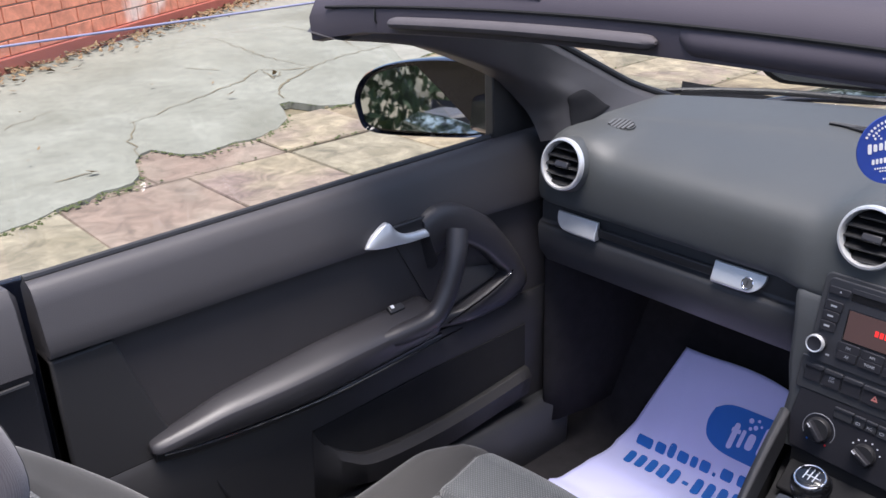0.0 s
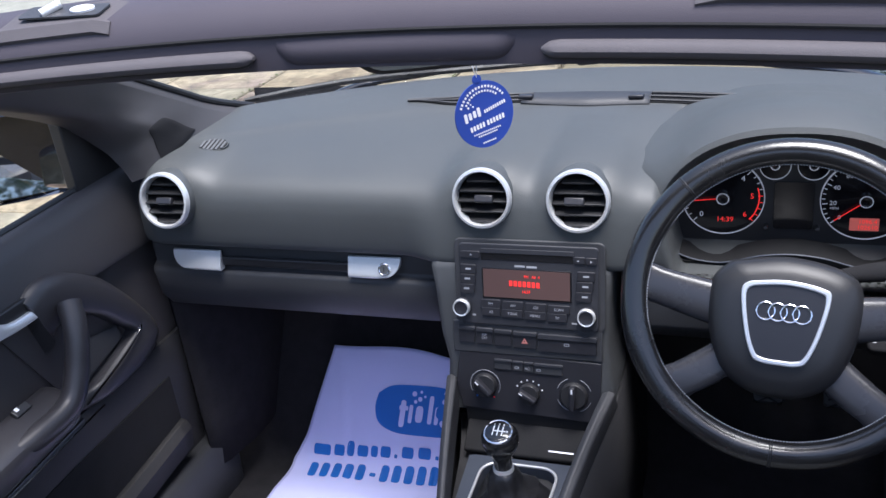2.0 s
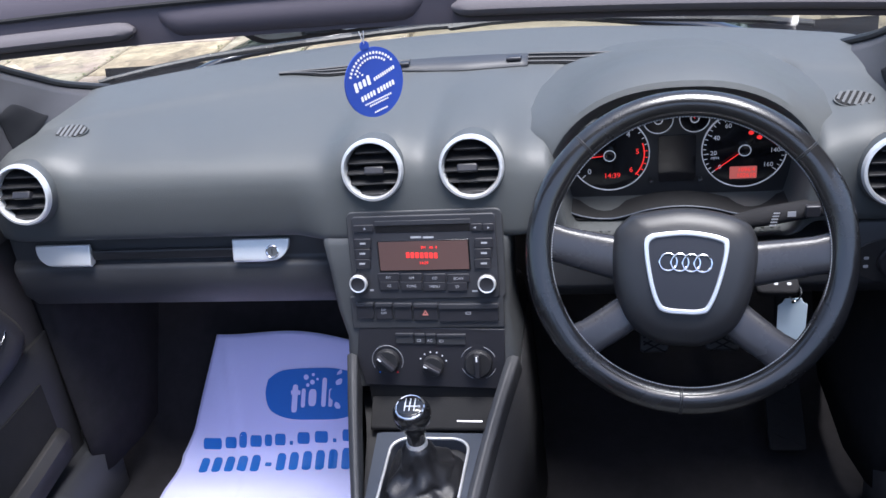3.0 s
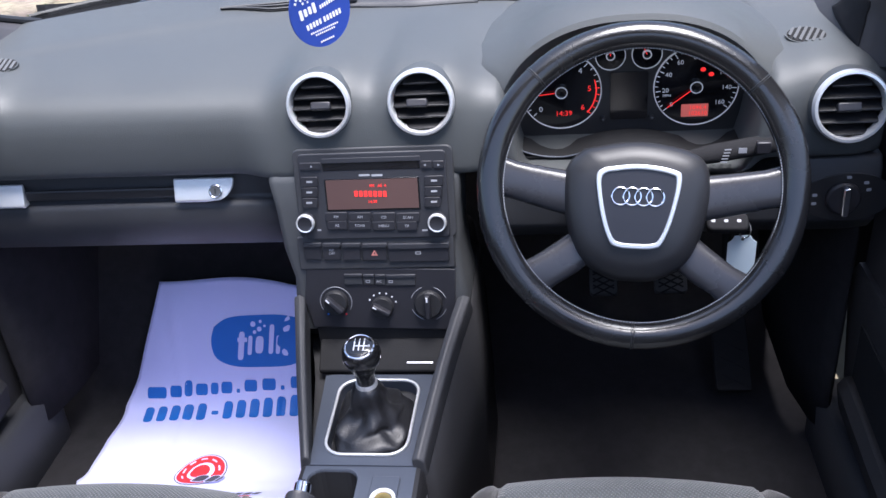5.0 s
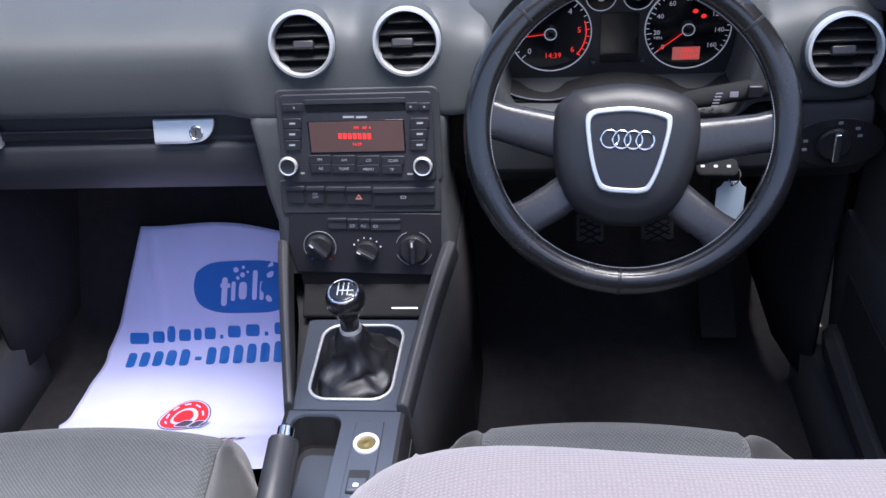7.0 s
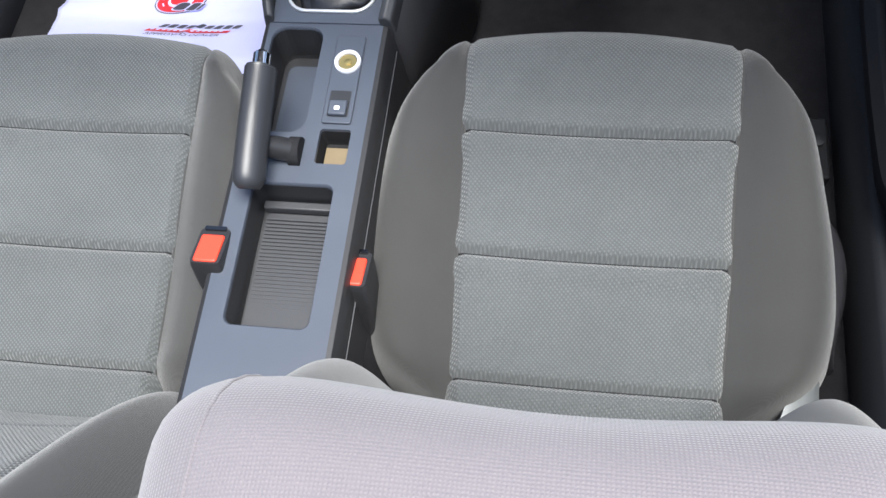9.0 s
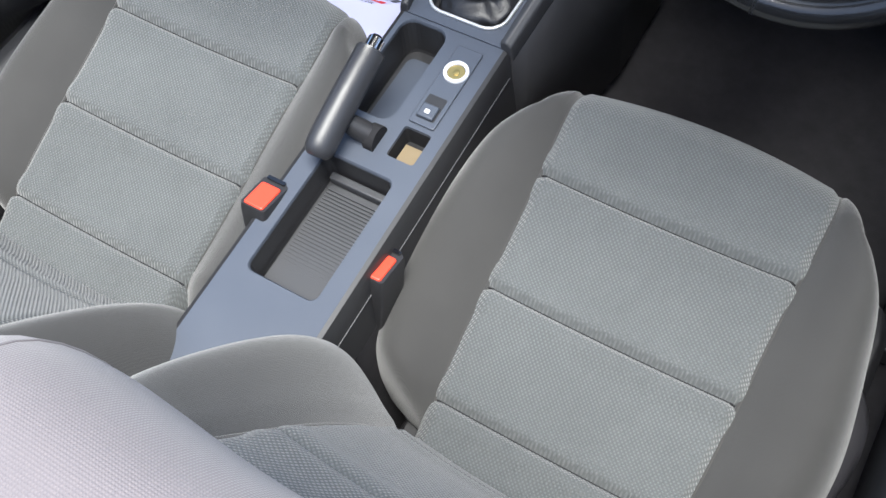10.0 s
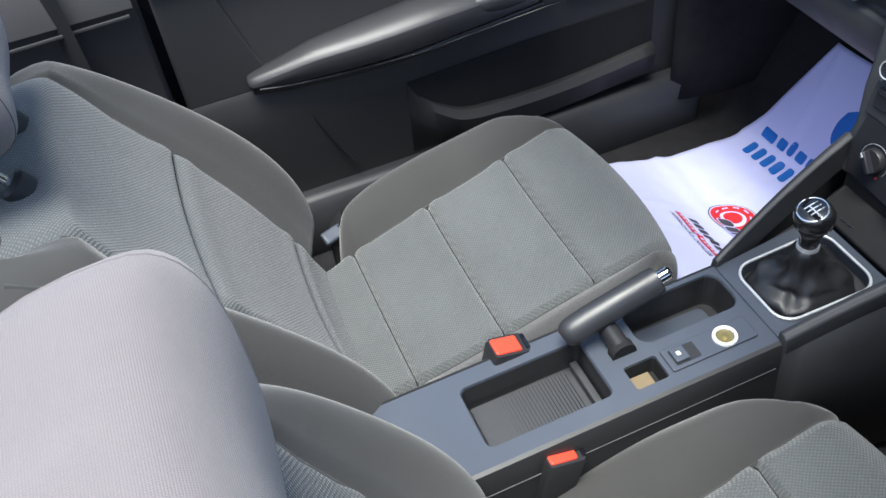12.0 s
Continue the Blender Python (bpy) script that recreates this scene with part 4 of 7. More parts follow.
def vent(x, y, z, r, tilt, slide):
    """A round air vent: satin ring, dark bowl, blades and a slider."""
    v = thing("air_vent", (x, y, z), "round air vent with satin ring and dark blades", "vent", "dashboard vents")
    m = frame_on((x, y, z), (1, 0, 0), (0, -1, tilt))
    part("pod", lathe(B(), [(r * 0.98, 0.004), (r * 1.015, 0.001), (r * 1.04, -0.006), (r * 1.07, -0.018), (r * 1.09, -0.045)], m, 56, False), M_PAD, v)
    part("ring", lathe(B(), [(r * 0.84, -0.004), (r * 0.85, 0.006), (r * 0.89, 0.0105), (r * 0.96, 0.0100), (r * 1.005, 0.005), (r * 1.0, -0.004)], m, 64, False), M_SATIN, v, "satin aluminium ring")
    part("bowl", lathe(B(), [(r * 0.86, 0.002), (r * 0.85, -0.03), (0.002, -0.035)], m, 40, False), M_BLACK, v)
    for k in range(5):
        yy = (k - 2) * r * 0.33
        w = math.sqrt(max(0.0, (r * 0.83) ** 2 - yy ** 2)) * 2
        bm = add_box(B(), (0, yy, -0.006), (w, 0.0028, 0.022), pose(0, 0, 0, 28, 0, 0))
        bm.transform(m)
        part("blade", bm, M_BLADE, v, bevel=0.0008)
    part("strut", add_box(B(), m @ Vector((0, 0, -0.014)), (0.003, 0.004, r * 1.6), m.to_3x3().to_4x4() @ pose(0, 0, 0, 90, 0, 0)), M_BLADE, v)
    bm = add_box(B(), (slide, -0.001, 0.004), (r * 0.62, r * 0.25, 0.010), pose(0, 0, 0, -22, 0, 0))
    bm.transform(m)
    part("slider", bm, M_BUTTON, v, "grey slider tab", bevel=0.002)
    return v


def binnacle():
    c = thing("instrument_cluster", (0.36, 0.08, 0.6), "instrument cluster with two red-lit dials under a hooded cowl", "instruments")
    cx = 0.351
    secs = []
    for y, w, h, zb in ((0.000, 0.178, 0.146, 0.580), (0.004, 0.183, 0.153, 0.580), (0.04, 0.184, 0.160, 0.585), (0.10, 0.178, 0.148, 0.595), (0.18, 0.166, 0.108, 0.618), (0.26, 0.145, 0.060, 0.645), (0.34, 0.10, 0.012, 0.684)):
        ring = []
        for k in range(41):
            a = math.pi * k / 40
            z = zb + h * math.sin(a) ** 0.9
            flare = 0.055 * math.exp(-max(0.0, z - pad_z(cx, y)) / 0.020) * smooth01(y / 0.06)
            ring.append(Vector((cx + (w + flare) * math.copysign(abs(math.cos(a)) ** 0.85, math.cos(a)), y + 0.02 * math.sin(a), z)))
        secs.append(ring)
    in1 = [Vector((cx + (p.x - cx) * 0.97, p.y + 0.004, 0.580 + (p.z - 0.580) * 0.97)) for p in secs[0]]
    in2 = [Vector((cx + (p.x - cx) * 0.92, 0.096, 0.545 + (p.z - 0.580) * 0.98)) for p in secs[0]]
    part("cowl", loft(B(), [in2, in1] + secs, closed=False, caps=False), M_PAD, c)
    m = frame_on((cx, 0.087, 0.611), (1, 0, 0), (0, -1, 0.0))
    top = [(0.162 * math.cos(math.pi * k / 30), -0.03 + 0.135 * math.sin(math.pi * k / 30)) for k in range(31)]
    low = [(-0.165, -0.05), (-0.14, -0.075), (-0.09, -0.082), (-0.04, -0.066), (0, -0.062), (0.04, -0.066), (0.09, -0.082), (0.14, -0.075), (0.165, -0.05)]
    part("dial_plate", slab(B(), top + low, -0.01, m), M_BLACK, c)
    part("dial_well", sheet(B(), lambda u, v: Vector((lerp(cx - 0.178, cx + 0.178, u), lerp(0.030, 0.094, v), 0.5400 - 0.004 * v + 0.02 * max(0, abs(u - 0.5) * 2 - 0.8))), 16, 4), M_RUBBER, c, "black well below the dials", solid=0.002)
    # lower lip with a bright edge
    lip = spline([(cx - 0.180, 0.05, 0.560), (cx - 0.14, 0.045, 0.535), (cx - 0.09, 0.042, 0.528), (cx - 0.04, 0.04, 0.541), (cx, 0.04, 0.545), (cx + 0.04, 0.04, 0.541), (cx + 0.09, 0.042, 0.528), (cx + 0.14, 0.045, 0.535), (cx + 0.180, 0.05, 0.560)], 5)
    lip = [p + Vector((0, -0.014, 0.012)) for p in lip]
    part("lower_lip", loft(B(), [[p + Vector((0, 0.05, 0.0)), p, p + Vector((0, 0.006, -0.012)), p + Vector((0, 0.012, -0.05))] for p in lip], closed=False, caps=False), M_RUBBER, c)
    part("lip_edge", tube(B(), lip, 0.0012, 6), M_CONS, c)
    for dx, R, kind in ((-0.0905, 0.0545, 0), (0.0895, 0.0560, 1)):
        md = m @ Matrix.Translation((dx, 0.001, 0.0))
        dl = part("dial", slab(B(), circle(R, 56), 0.002, md), M_GLOSS, c, "black dial with white figures")
        part("dial_ring", lathe(B(), [(R + 0.0003, 0), (R + 0.0003, 0.0035), (R - 0.0003, 0.0040), (R - 0.0010, 0.0035), (R - 0.0010, 0.001)], md, 72, False), M_DIALWHITE, dl)
        if kind == 0:
            marks = [(222 - 43.7 * k, str(k)) for k in range(7)]
        else:
            marks = [(219 - 32 * k, str(20 * k)) for k in range(9)]
        for a, txt in marks:
            red = kind == 0 and int(txt) >= 5
            rr = R * (0.70 if kind == 0 else 0.72)
            lettering("figure", txt, 0.0110 if kind == 0 else 0.0090, M_REDLED if red else M_DIALWHITE, dl, md @ Matrix.Translation((rr * math.cos(radians(a)), rr * math.sin(radians(a)), 0.0024)), 0.0001)
        n = 25 if kind == 0 else 33
        for k in range(n):
            a = radians(lerp(marks[0][0], marks[-1][0], k / (n - 1)))
            big = k % 4 == 0
            bm = add_box(B(), (R * (0.90 if big else 0.93), 0, 0.0023), (R * (0.12 if big else 0.07), 0.0010, 0.0004))
            bm.transform(md @ Matrix.Rotation(a, 4, "Z"))
            part("tick", bm, M_REDLED if kind == 0 and k >= 20 else M_DIALWHITE, dl, smooth=0)
        if kind == 0:
            pts = [md @ Vector((R * 0.87 * math.cos(radians(a)), R * 0.87 * math.sin(radians(a)), 0.0025)) for a in range(-42, 22, 4)]
            part("red_band", tube(B(), pts, 0.0009, 5), M_REDLED, dl)
        na = radians(186 if kind == 0 else 217)
        bm = add_box(B(), (R * 0.42, 0, 0.006), (R * 0.84, 0.0010, 0.0008))
        bm.transform(md @ Matrix.Rotation(na, 4, "Z"))
        part("needle", bm, M_REDLED, dl, smooth=0)
        part("needle_hub", lathe(B(), [(0.0085, 0.002), (0.0085, 0.008), (0.0076, 0.0088), (0.0066, 0.008), (0.0005, 0.008)], md, 28), M_GLOSS, dl)
        part("hub_ring", lathe(B(), [(0.0086, 0.0082), (0.0082, 0.0092), (0.0076, 0.0092), (0.0072, 0.0086)], md, 28, False), M_DIALWHITE, dl)
        if kind == 0:
            lettering("clock", "14:39", 0.0105, M_REDLED, dl, md @ Matrix.Translation((0.003, -R * 0.60, 0.0024)), 0.0001)
        else:
            lettering("unit", "MPH", 0.0055, M_DIALWHITE, dl, md @ Matrix.Translation((-R * 0.68, -R * 0.22, 0.0024)), 0.0001)
            bm = slab(B(), rrect(0.036, 0.018, 0.001, 2), 0.0006, md @ Matrix.Translation((0, -R * 0.62, 0.002)))
            sc = part("trip_screen", bm, M_TRIP, dl, "pale red trip display")
            lettering("trip", "1096.4", 0.0085, M_REDLED, sc, md @ Matrix.Translation((0.004, -R * 0.55, 0.0028)), 0.0001)
            lettering("mileage", "102610", 0.0085, M_REDLED, sc, md @ Matrix.Translation((0.004, -R * 0.70, 0.0028)), 0.0001)
            for wx, wy in ((0.008, 0.023), (0.019, 0.016)):
                bm = slab(B(), circle(0.0033, 14, 1.1, 0.9), 0.0004, md @ Matrix.Translation((wx, wy, 0.0023)))
                part("warning_lamp", bm, M_REDLED, dl, "lit red warning lamp", smooth=0)
    part("display", slab(B(), rrect(0.050, 0.068, 0.003, 3), 0.003, m @ Matrix.Translation((0.001, -0.009, 0))), M_GLOSS, c, "unlit black display")
    for dx in (-0.0245, 0.0235):
        md = m @ Matrix.Translation((dx, 0.0485, 0.0))
        q = part("small_gauge", slab(B(), circle(0.0198, 36), 0.002, md), M_GLOSS, c, "small gauge with white rim")
        part("gauge_ring", lathe(B(), [(0.0203, 0), (0.0203, 0.003), (0.0197, 0.0036), (0.0191, 0.003), (0.0191, 0.001)], md, 40, False), M_DIALWHITE, q)
        part("gauge_hub", lathe(B(), [(0.0062, 0.002), (0.0062, 0.005), (0.0052, 0.006), (0.0045, 0.005)], md, 24, False), M_DIALWHITE, q)
        bm = add_box(B(), (0, 0.006, 0.004), (0.0010, 0.012, 0.0006))
        bm.transform(md @ pose(0, 0, 0, 0, 0, 10 if dx < 0 else 25))
        part("needle", bm, M_REDLED, q, smooth=0)
    for dx in (-0.034, 0.032):
        part("reset_pin", lathe(B(), [(0.003, 0), (0.003, 0.012), (0.0015, 0.013)], m @ Matrix.Translation((dx, -0.040, 0)), 14), M_BLACK, c)
    return c


def steering_wheel():
    w = thing("steering_wheel", (0.341, -0.19, 0.58), "black worn leather four-spoke steering wheel", "steering wheel")
    m = frame_on((0.342, -0.186, 0.587), (1, 0, 0.0), (0, -1, 0.53)) @ pose(0, 0, 0, 0, 0, -4)
    R, n = 0.1680, 96
    mc = m @ Matrix.Translation((0.002, 0.0128, 0))
    pts = []
    rad = []
    for k in range(n):
        a = 2 * math.pi * k / n
        pts.append(mc @ Vector((R * math.cos(a), R * math.sin(a), 0)))
        d = abs(((math.degrees(a) + 180) % 360) - 180)
        grip = math.exp(-((d - 25) / 10) ** 2) + math.exp(-((d - 155) / 10) ** 2)
        rad.append(0.0155 + 0.0010 * grip)
    rim_ob = part("wheel_rim", tube(B(), pts, rad, 16, True), M_LEATHER, w)
    for a in (44, 136, 270):
        c = mc @ Vector((R * math.cos(radians(a)), R * math.sin(radians(a)), 0))
        t = (m.to_3x3() @ Vector((-math.sin(radians(a)), math.cos(radians(a)), 0)))
        o = (m.to_3x3() @ Vector((math.cos(radians(a)), math.sin(radians(a)), 0)))
        mm = frame_on(c, o, t)
        part("leather_seam", lathe(B(), [(0.0154, -0.0018), (0.0160, -0.0010), (0.0149, 0.0), (0.0160, 0.0010), (0.0154, 0.0018)], mm, 20, False), M_BLACK, rim_ob)
    # stitches on the inside of the rim
    bm = B()
    for k in range(300):
        a = 2 * math.pi * k / 300
        c = Vector(((R - 0.0153) * math.cos(a), (R - 0.0153) * math.sin(a), 0.004))
        mm = mc @ Matrix.Translation(c) @ Matrix.Rotation(a, 4, "Z")
        bmesh.ops.create_cube(bm, size=1, matrix=mm @ Matrix.Diagonal((0.0008, 0.0022, 0.0010, 1)))
    tagged(part("stitching", bm, M_GREYPRINT, rim_ob, smooth=0), kind="stuff")
    m = m @ Matrix.Translation((-0.001, -0.0085, -0.030))
    # hub
    hub = spline([(-0.060, 0.062, 0), (0, 0.072, 0), (0.060, 0.062, 0), (0.080, 0.038, 0), (0.079, -0.012, 0), (0.062, -0.060, 0), (0.030, -0.083, 0), (0, -0.087, 0), (-0.030, -0.083, 0), (-0.062, -0.060, 0), (-0.079, -0.012, 0), (-0.080, 0.038, 0), (-0.060, 0.062, 0)], 5)[:-1]
    secs = [[m @ Vector((p.x * s, p.y * s, z)) for p in hub] for s, z in ((0.95, -0.025), (1.0, -0.004), (1.0, 0.016), (0.97, 0.028), (0.90, 0.036), (0.72, 0.042), (0.4, 0.044), (0.05, 0.0445))]
    h = part("airbag_cover", loft(B(), secs), M_BLACK, w)
    # chrome badge frame
    def trap(s):
        return [(p.x, p.y) for p in spline([(-0.036 * s, 0.040 * s, 0), (0, 0.0445 * s, 0), (0.036 * s, 0.040 * s, 0), (0.0445 * s, 0.030 * s, 0), (0.038 * s, -0.010 * s, 0), (0.028 * s, -0.038 * s, 0), (0.018 * s, -0.0445 * s, 0), (0, -0.0455 * s, 0), (-0.018 * s, -0.0445 * s, 0), (-0.028 * s, -0.038 * s, 0), (-0.038 * s, -0.010 * s, 0), (-0.0445 * s, 0.030 * s, 0), (-0.036 * s, 0.040 * s, 0)], 5)[:-1]]
    mb = m @ Matrix.Translation((0, -0.001, 0.040)) @ Matrix.Diagonal((1.04, 1.04, 1, 1))
    part("badge_plate", slab(B(), trap(0.97), 0.005, mb), M_BUTTON, h)
    part("badge_frame", rim(B(), trap(1.0), trap(0.88), 0.0075, mb), M_SATIN, h, "satin metal badge frame", bevel=0.0015)
    for k in range(4):
        mr = mb @ Matrix.Translation((-0.0181 + k * 0.0121, 0.010, 0.0055))
        ring = [mr @ Vector((0.0092 * math.cos(2 * math.pi * i / 32), 0.0092 * math.sin(2 * math.pi * i / 32), 0)) for i in range(32)]
        part("emblem_ring", tube(B(), ring, 0.0011, 8, True), M_CHROME, h, "small chrome emblem ring")
    for k in range(6):
        bm = slab(B(), rrect(0.0028, 0.0042, 0.0005, 2), 0.0004, m @ Matrix.Translation((-0.0105 + k * 0.0042, -0.066, 0.0330)) )
        part("embossed_bar", bm, M_LOW, h, smooth=0)
    for s in (-1, 1):
        bm = slab(B(), rrect(0.008, 0.003, 0.001, 2), 0.0005, m @ Matrix.Translation((s * 0.062, 0.012, 0.0385)))
        part("horn_mark", bm, M_BUTTON, h, smooth=0)
    # four spokes
    def spoke(a0, a1, r0, w0, w1, lift):
        secs = []
        for k in range(9):
            t = k / 8
            a = radians(lerp(a0, a1, t))
            ec = math.cos(a) * 0.003 + math.sin(a) * 0.0213
            r = lerp(r0, ec + math.sqrt(R * R - 0.00046 + ec * ec) - 0.004, t)
            wd = lerp(w0, w1, t) * (1 + 0.35 * max(0, t - 0.72) ** 2 * 10)
            th = lerp(0.013, 0.010, t)
            zc = lerp(lift, 0.022, smooth01(t))
            er = Vector((math.cos(a), math.sin(a), 0))
            et = Vector((-math.sin(a), math.cos(a), 0))
            ring = []
            for i in range(14):
                q = 2 * math.pi * i / 14
                ring.append(m @ (er * r + et * (wd * math.copysign(abs(math.cos(q)) ** 0.6, math.cos(q))) + Vector((0, 0, zc + th * math.copysign(abs(math.sin(q)) ** 0.8, math.sin(q))))))
            secs.append(ring)
        part("spoke", loft(B(), secs), M_SPOKE, w)
    spoke(172, 170, 0.066, 0.026, 0.020, 0.012)
    spoke(8, 10, 0.066, 0.026, 0.020, 0.012)
    spoke(222, 218, 0.060, 0.022, 0.020, 0.010)
    spoke(318, 322, 0.060, 0.022, 0.020, 0.010)
    # steering column shroud
    secs = []
    for t, r in ((-0.02, 0.045), (-0.05, 0.058), (-0.12, 0.062), (-0.22, 0.06)):
        secs.append([m @ Vector((r * 1.25 * math.cos(2 * math.pi * i / 20), r * 0.9 * math.sin(2 * math.pi * i / 20), t)) for i in range(20)])
    col = thing("steering_column", (0.341, -0.05, 0.5), "black plastic steering column shroud", "steering column")
    part("shroud", loft(B(), secs), M_BLACK, col)
    return w


def column_bits():
    # wiper stalk
    s = thing("wiper_stalk", (0.50, -0.02, 0.56), "black wiper stalk with white symbols", "stalk")
    pts = spline([(0.385, -0.03, 0.552), (0.43, -0.025, 0.559), (0.49, -0.02, 0.567), (0.540, -0.018, 0.575)], 6)
    part("lever", tube(B(), pts, [lerp(0.006, 0.013, min(1, i / 8)) for i in range(len(pts))], 12, False, 0.75), M_GRILLE, s)
    bm = add_box(B(), (0.509, -0.033, 0.573), (0.018, 0.008, 0.016))
    part("rocker", bm, M_BUTTON, s, bevel=0.002)
    for k in range(5):
        bm = add_box(B(), (0.462 + 0.001 * k, -0.0345, 0.555 + k * 0.0042), (0.008, 0.0005, 0.0016))
        part("mark", bm, M_GREYPRINT, s, smooth=0)
    bm = add_box(B(), (0.484, -0.0345, 0.570), (0.010, 0.0005, 0.007))
    part("mark", bm, M_GREYPRINT, s, smooth=0)
    # light switch
    l = thing("light_switch", (0.645, -0.015, 0.495), "black rotary light switch with chrome grip", "switch")
    m = frame_on((0.624, -0.0125, 0.490), (1, 0, 0), (0, -1, 0.05))
    part("plate", slab(B(), circle(1, 40, 0.058, 0.034), 0.003, m), M_BLACK, l, bevel=0.001)
    part("knob", lathe(B(), [(0.022, 0.003), (0.022, 0.008), (0.019, 0.011), (0.001, 0.011)], m @ Matrix.Translation((-0.005, 0, 0)), 36), M_BUTTON, l)
    part("grip", slab(B(), rrect(0.010, 0.040, 0.003, 3), 0.014, m @ Matrix.Translation((-0.005, 0, 0.008))), M_CHROME, l, "chrome-edged grip", bevel=0.002)
    for dx, dy in ((-0.04, 0.004), (-0.04, -0.008), (0.026, 0.010), (0.022, 0.020), (0.0, 0.028)):
        part("mark", slab(B(), rrect(0.006, 0.004, 0.001, 2), 0.0004, m @ Matrix.Translation((dx, dy, 0.003))), M_GREYPRINT, l, smooth=0)
    # key in the ignition with a paper tag
    k = thing("car_key", (0.48, -0.04, 0.468), "black car key in the ignition with pale tag", "key")
    bm = slab(B(), rrect(0.052, 0.026, 0.008, 4), 0.012, frame_on((0.468, -0.055, 0.474), (1, 0, -0.05), (0, -0.55, 1)))
    part("fob", bm, M_GRILLE, k, bevel=0.003)
    for dx in (-0.018, -0.002, 0.014):
        bm = slab(B(), rrect(0.005, 0.004, 0.001, 2), 0.0004, frame_on((0.468, -0.055, 0.474), (1, 0, -0.05), (0, -0.55, 1)) @ Matrix.Translation((dx, 0, 0.012)))
        part("fob_mark", bm, M_GREYPRINT, k, smooth=0)
    ring = [Vector((0.491 + 0.007 * math.cos(2 * math.pi * i / 24), -0.060, 0.470 + 0.012 * math.sin(2 * math.pi * i / 24))) for i in range(24)]
    part("key_ring", tube(B(), ring, 0.0010, 6, True), M_CHROME, k, "thin chrome ring")
    mt = frame_on((0.4885, -0.060, 0.4275), (1, 0, 0.10), (0.05, -1, 0.05)) @ pose(0, 0, 0, 0, 0, -6)
    o = [(-0.018, -0.030), (-0.013, -0.034), (0.013, -0.034), (0.018, -0.030), (0.0185, 0.024), (0.013, 0.028), (0.010, 0.034), (-0.010, 0.034), (-0.013, 0.028), (-0.0185, 0.024)]
    tg = part("tag", slab(B(), o, 0.0015, mt), M_KEYTAG, k, "pale blue-white card tag", bevel=0.0005)
    for yy in (0.029, -0.029):
        part("eyelet", slab(B(), circle(0.0022, 12), 0.0004, mt @ Matrix.Translation((0, yy, 0.0016))), M_BLACK, tg, smooth=0)


def pedals():
    for x, y, z, w, h, lab in ((0.332, 0.315, 0.150, 0.050, 0.055, "brake"), (0.452, 0.320, 0.150, 0.058, 0.055, "clutch"), (0.545, 0.20, 0.07, 0.060, 0.13, "accelerator")):
        p = thing("pedal", (x, y, z - 0.05), "black ribbed rubber foot pedal", "pedal", "pedals")
        m = frame_on((x, y, z), (1, 0, 0), (0, -0.75, 1))
        part("pad", slab(B(), rrect(w, h, 0.006, 3), 0.012, m), M_RUBBER if lab == "accelerator" else M_PEDAL, p, bevel=0.002)
        for i in range(4):
            for sgn in (-1, 1):
                bm = add_box(B(), (0, (i - 1.5) * h * 0.24, 0.0125), (w * 0.85, 0.0026, 0.002), pose(0, 0, 0, 0, 0, sgn * 28))
                bm.transform(m)
                part("rib", bm, M_RUBBER, p)
        part("arm", tube(B(), [(x, y + 0.02, z), (x, y + 0.10, z + 0.12), (x, y + 0.14, z + 0.3)], 0.008, 8), M_RUBBER, p)


# ---------------------------------------------------------------- centre console
def console_z(y):
    return 0.288 + 0.030 * (y + 0.30)


def tile(bm, x0, x1, y0, y1, hole=None, well=None):
    """A piece of the console's top, with a rounded well when hole is (x0, x1, y0, y1, r, depth)."""
    def P(x, y, dz=0.0):
        return Vector((x, y, console_z(y) + dz))
    if hole is None:
        vs = [bm.verts.new(P(x, y)) for x, y in ((x0, y0), (x1, y0), (x1, y1), (x0, y1))]
        bm.faces.new(vs)
        return
    hx0, hx1, hy0, hy1, r, dep = hole
    n = 5
    cx, cy = (hx0 + hx1) / 2, (hy0 + hy1) / 2
    o = [(cx + x, cy + y) for x, y in rrect(hx1 - hx0, abs(hy1 - hy0), r, n)]
    lo, hi = min(y0, y1), max(y0, y1)
    outer = []
    for k, (x, y) in enumerate(o):
        corner, j = divmod(k, n + 1)
        ex = x1 if corner in (0, 3) else x0
        ey = hi if corner in (0, 1) else lo
        first, last = ((ex, y), (x, ey)) if corner in (0, 2) else ((x, ey), (ex, y))
        outer.append(first if j == 0 else last if j == n else (ex, ey))
    def lip(f, dz):
        return [P(cx + (x - cx) * f, cy + (y - cy) * f, dz) for x, y in o]
    loft(bm, [[P(x, y) for x, y in outer], lip(1.0, 0.0), lip(0.985, -0.0015), lip(0.975, -0.004)], True, False)
    loft(well, [lip(0.975, -0.004), lip(0.95, -dep + 0.004), lip(0.93, -dep)], True, False)
    well.faces.new([well.verts.new(p) for p in lip(0.93, -dep)])


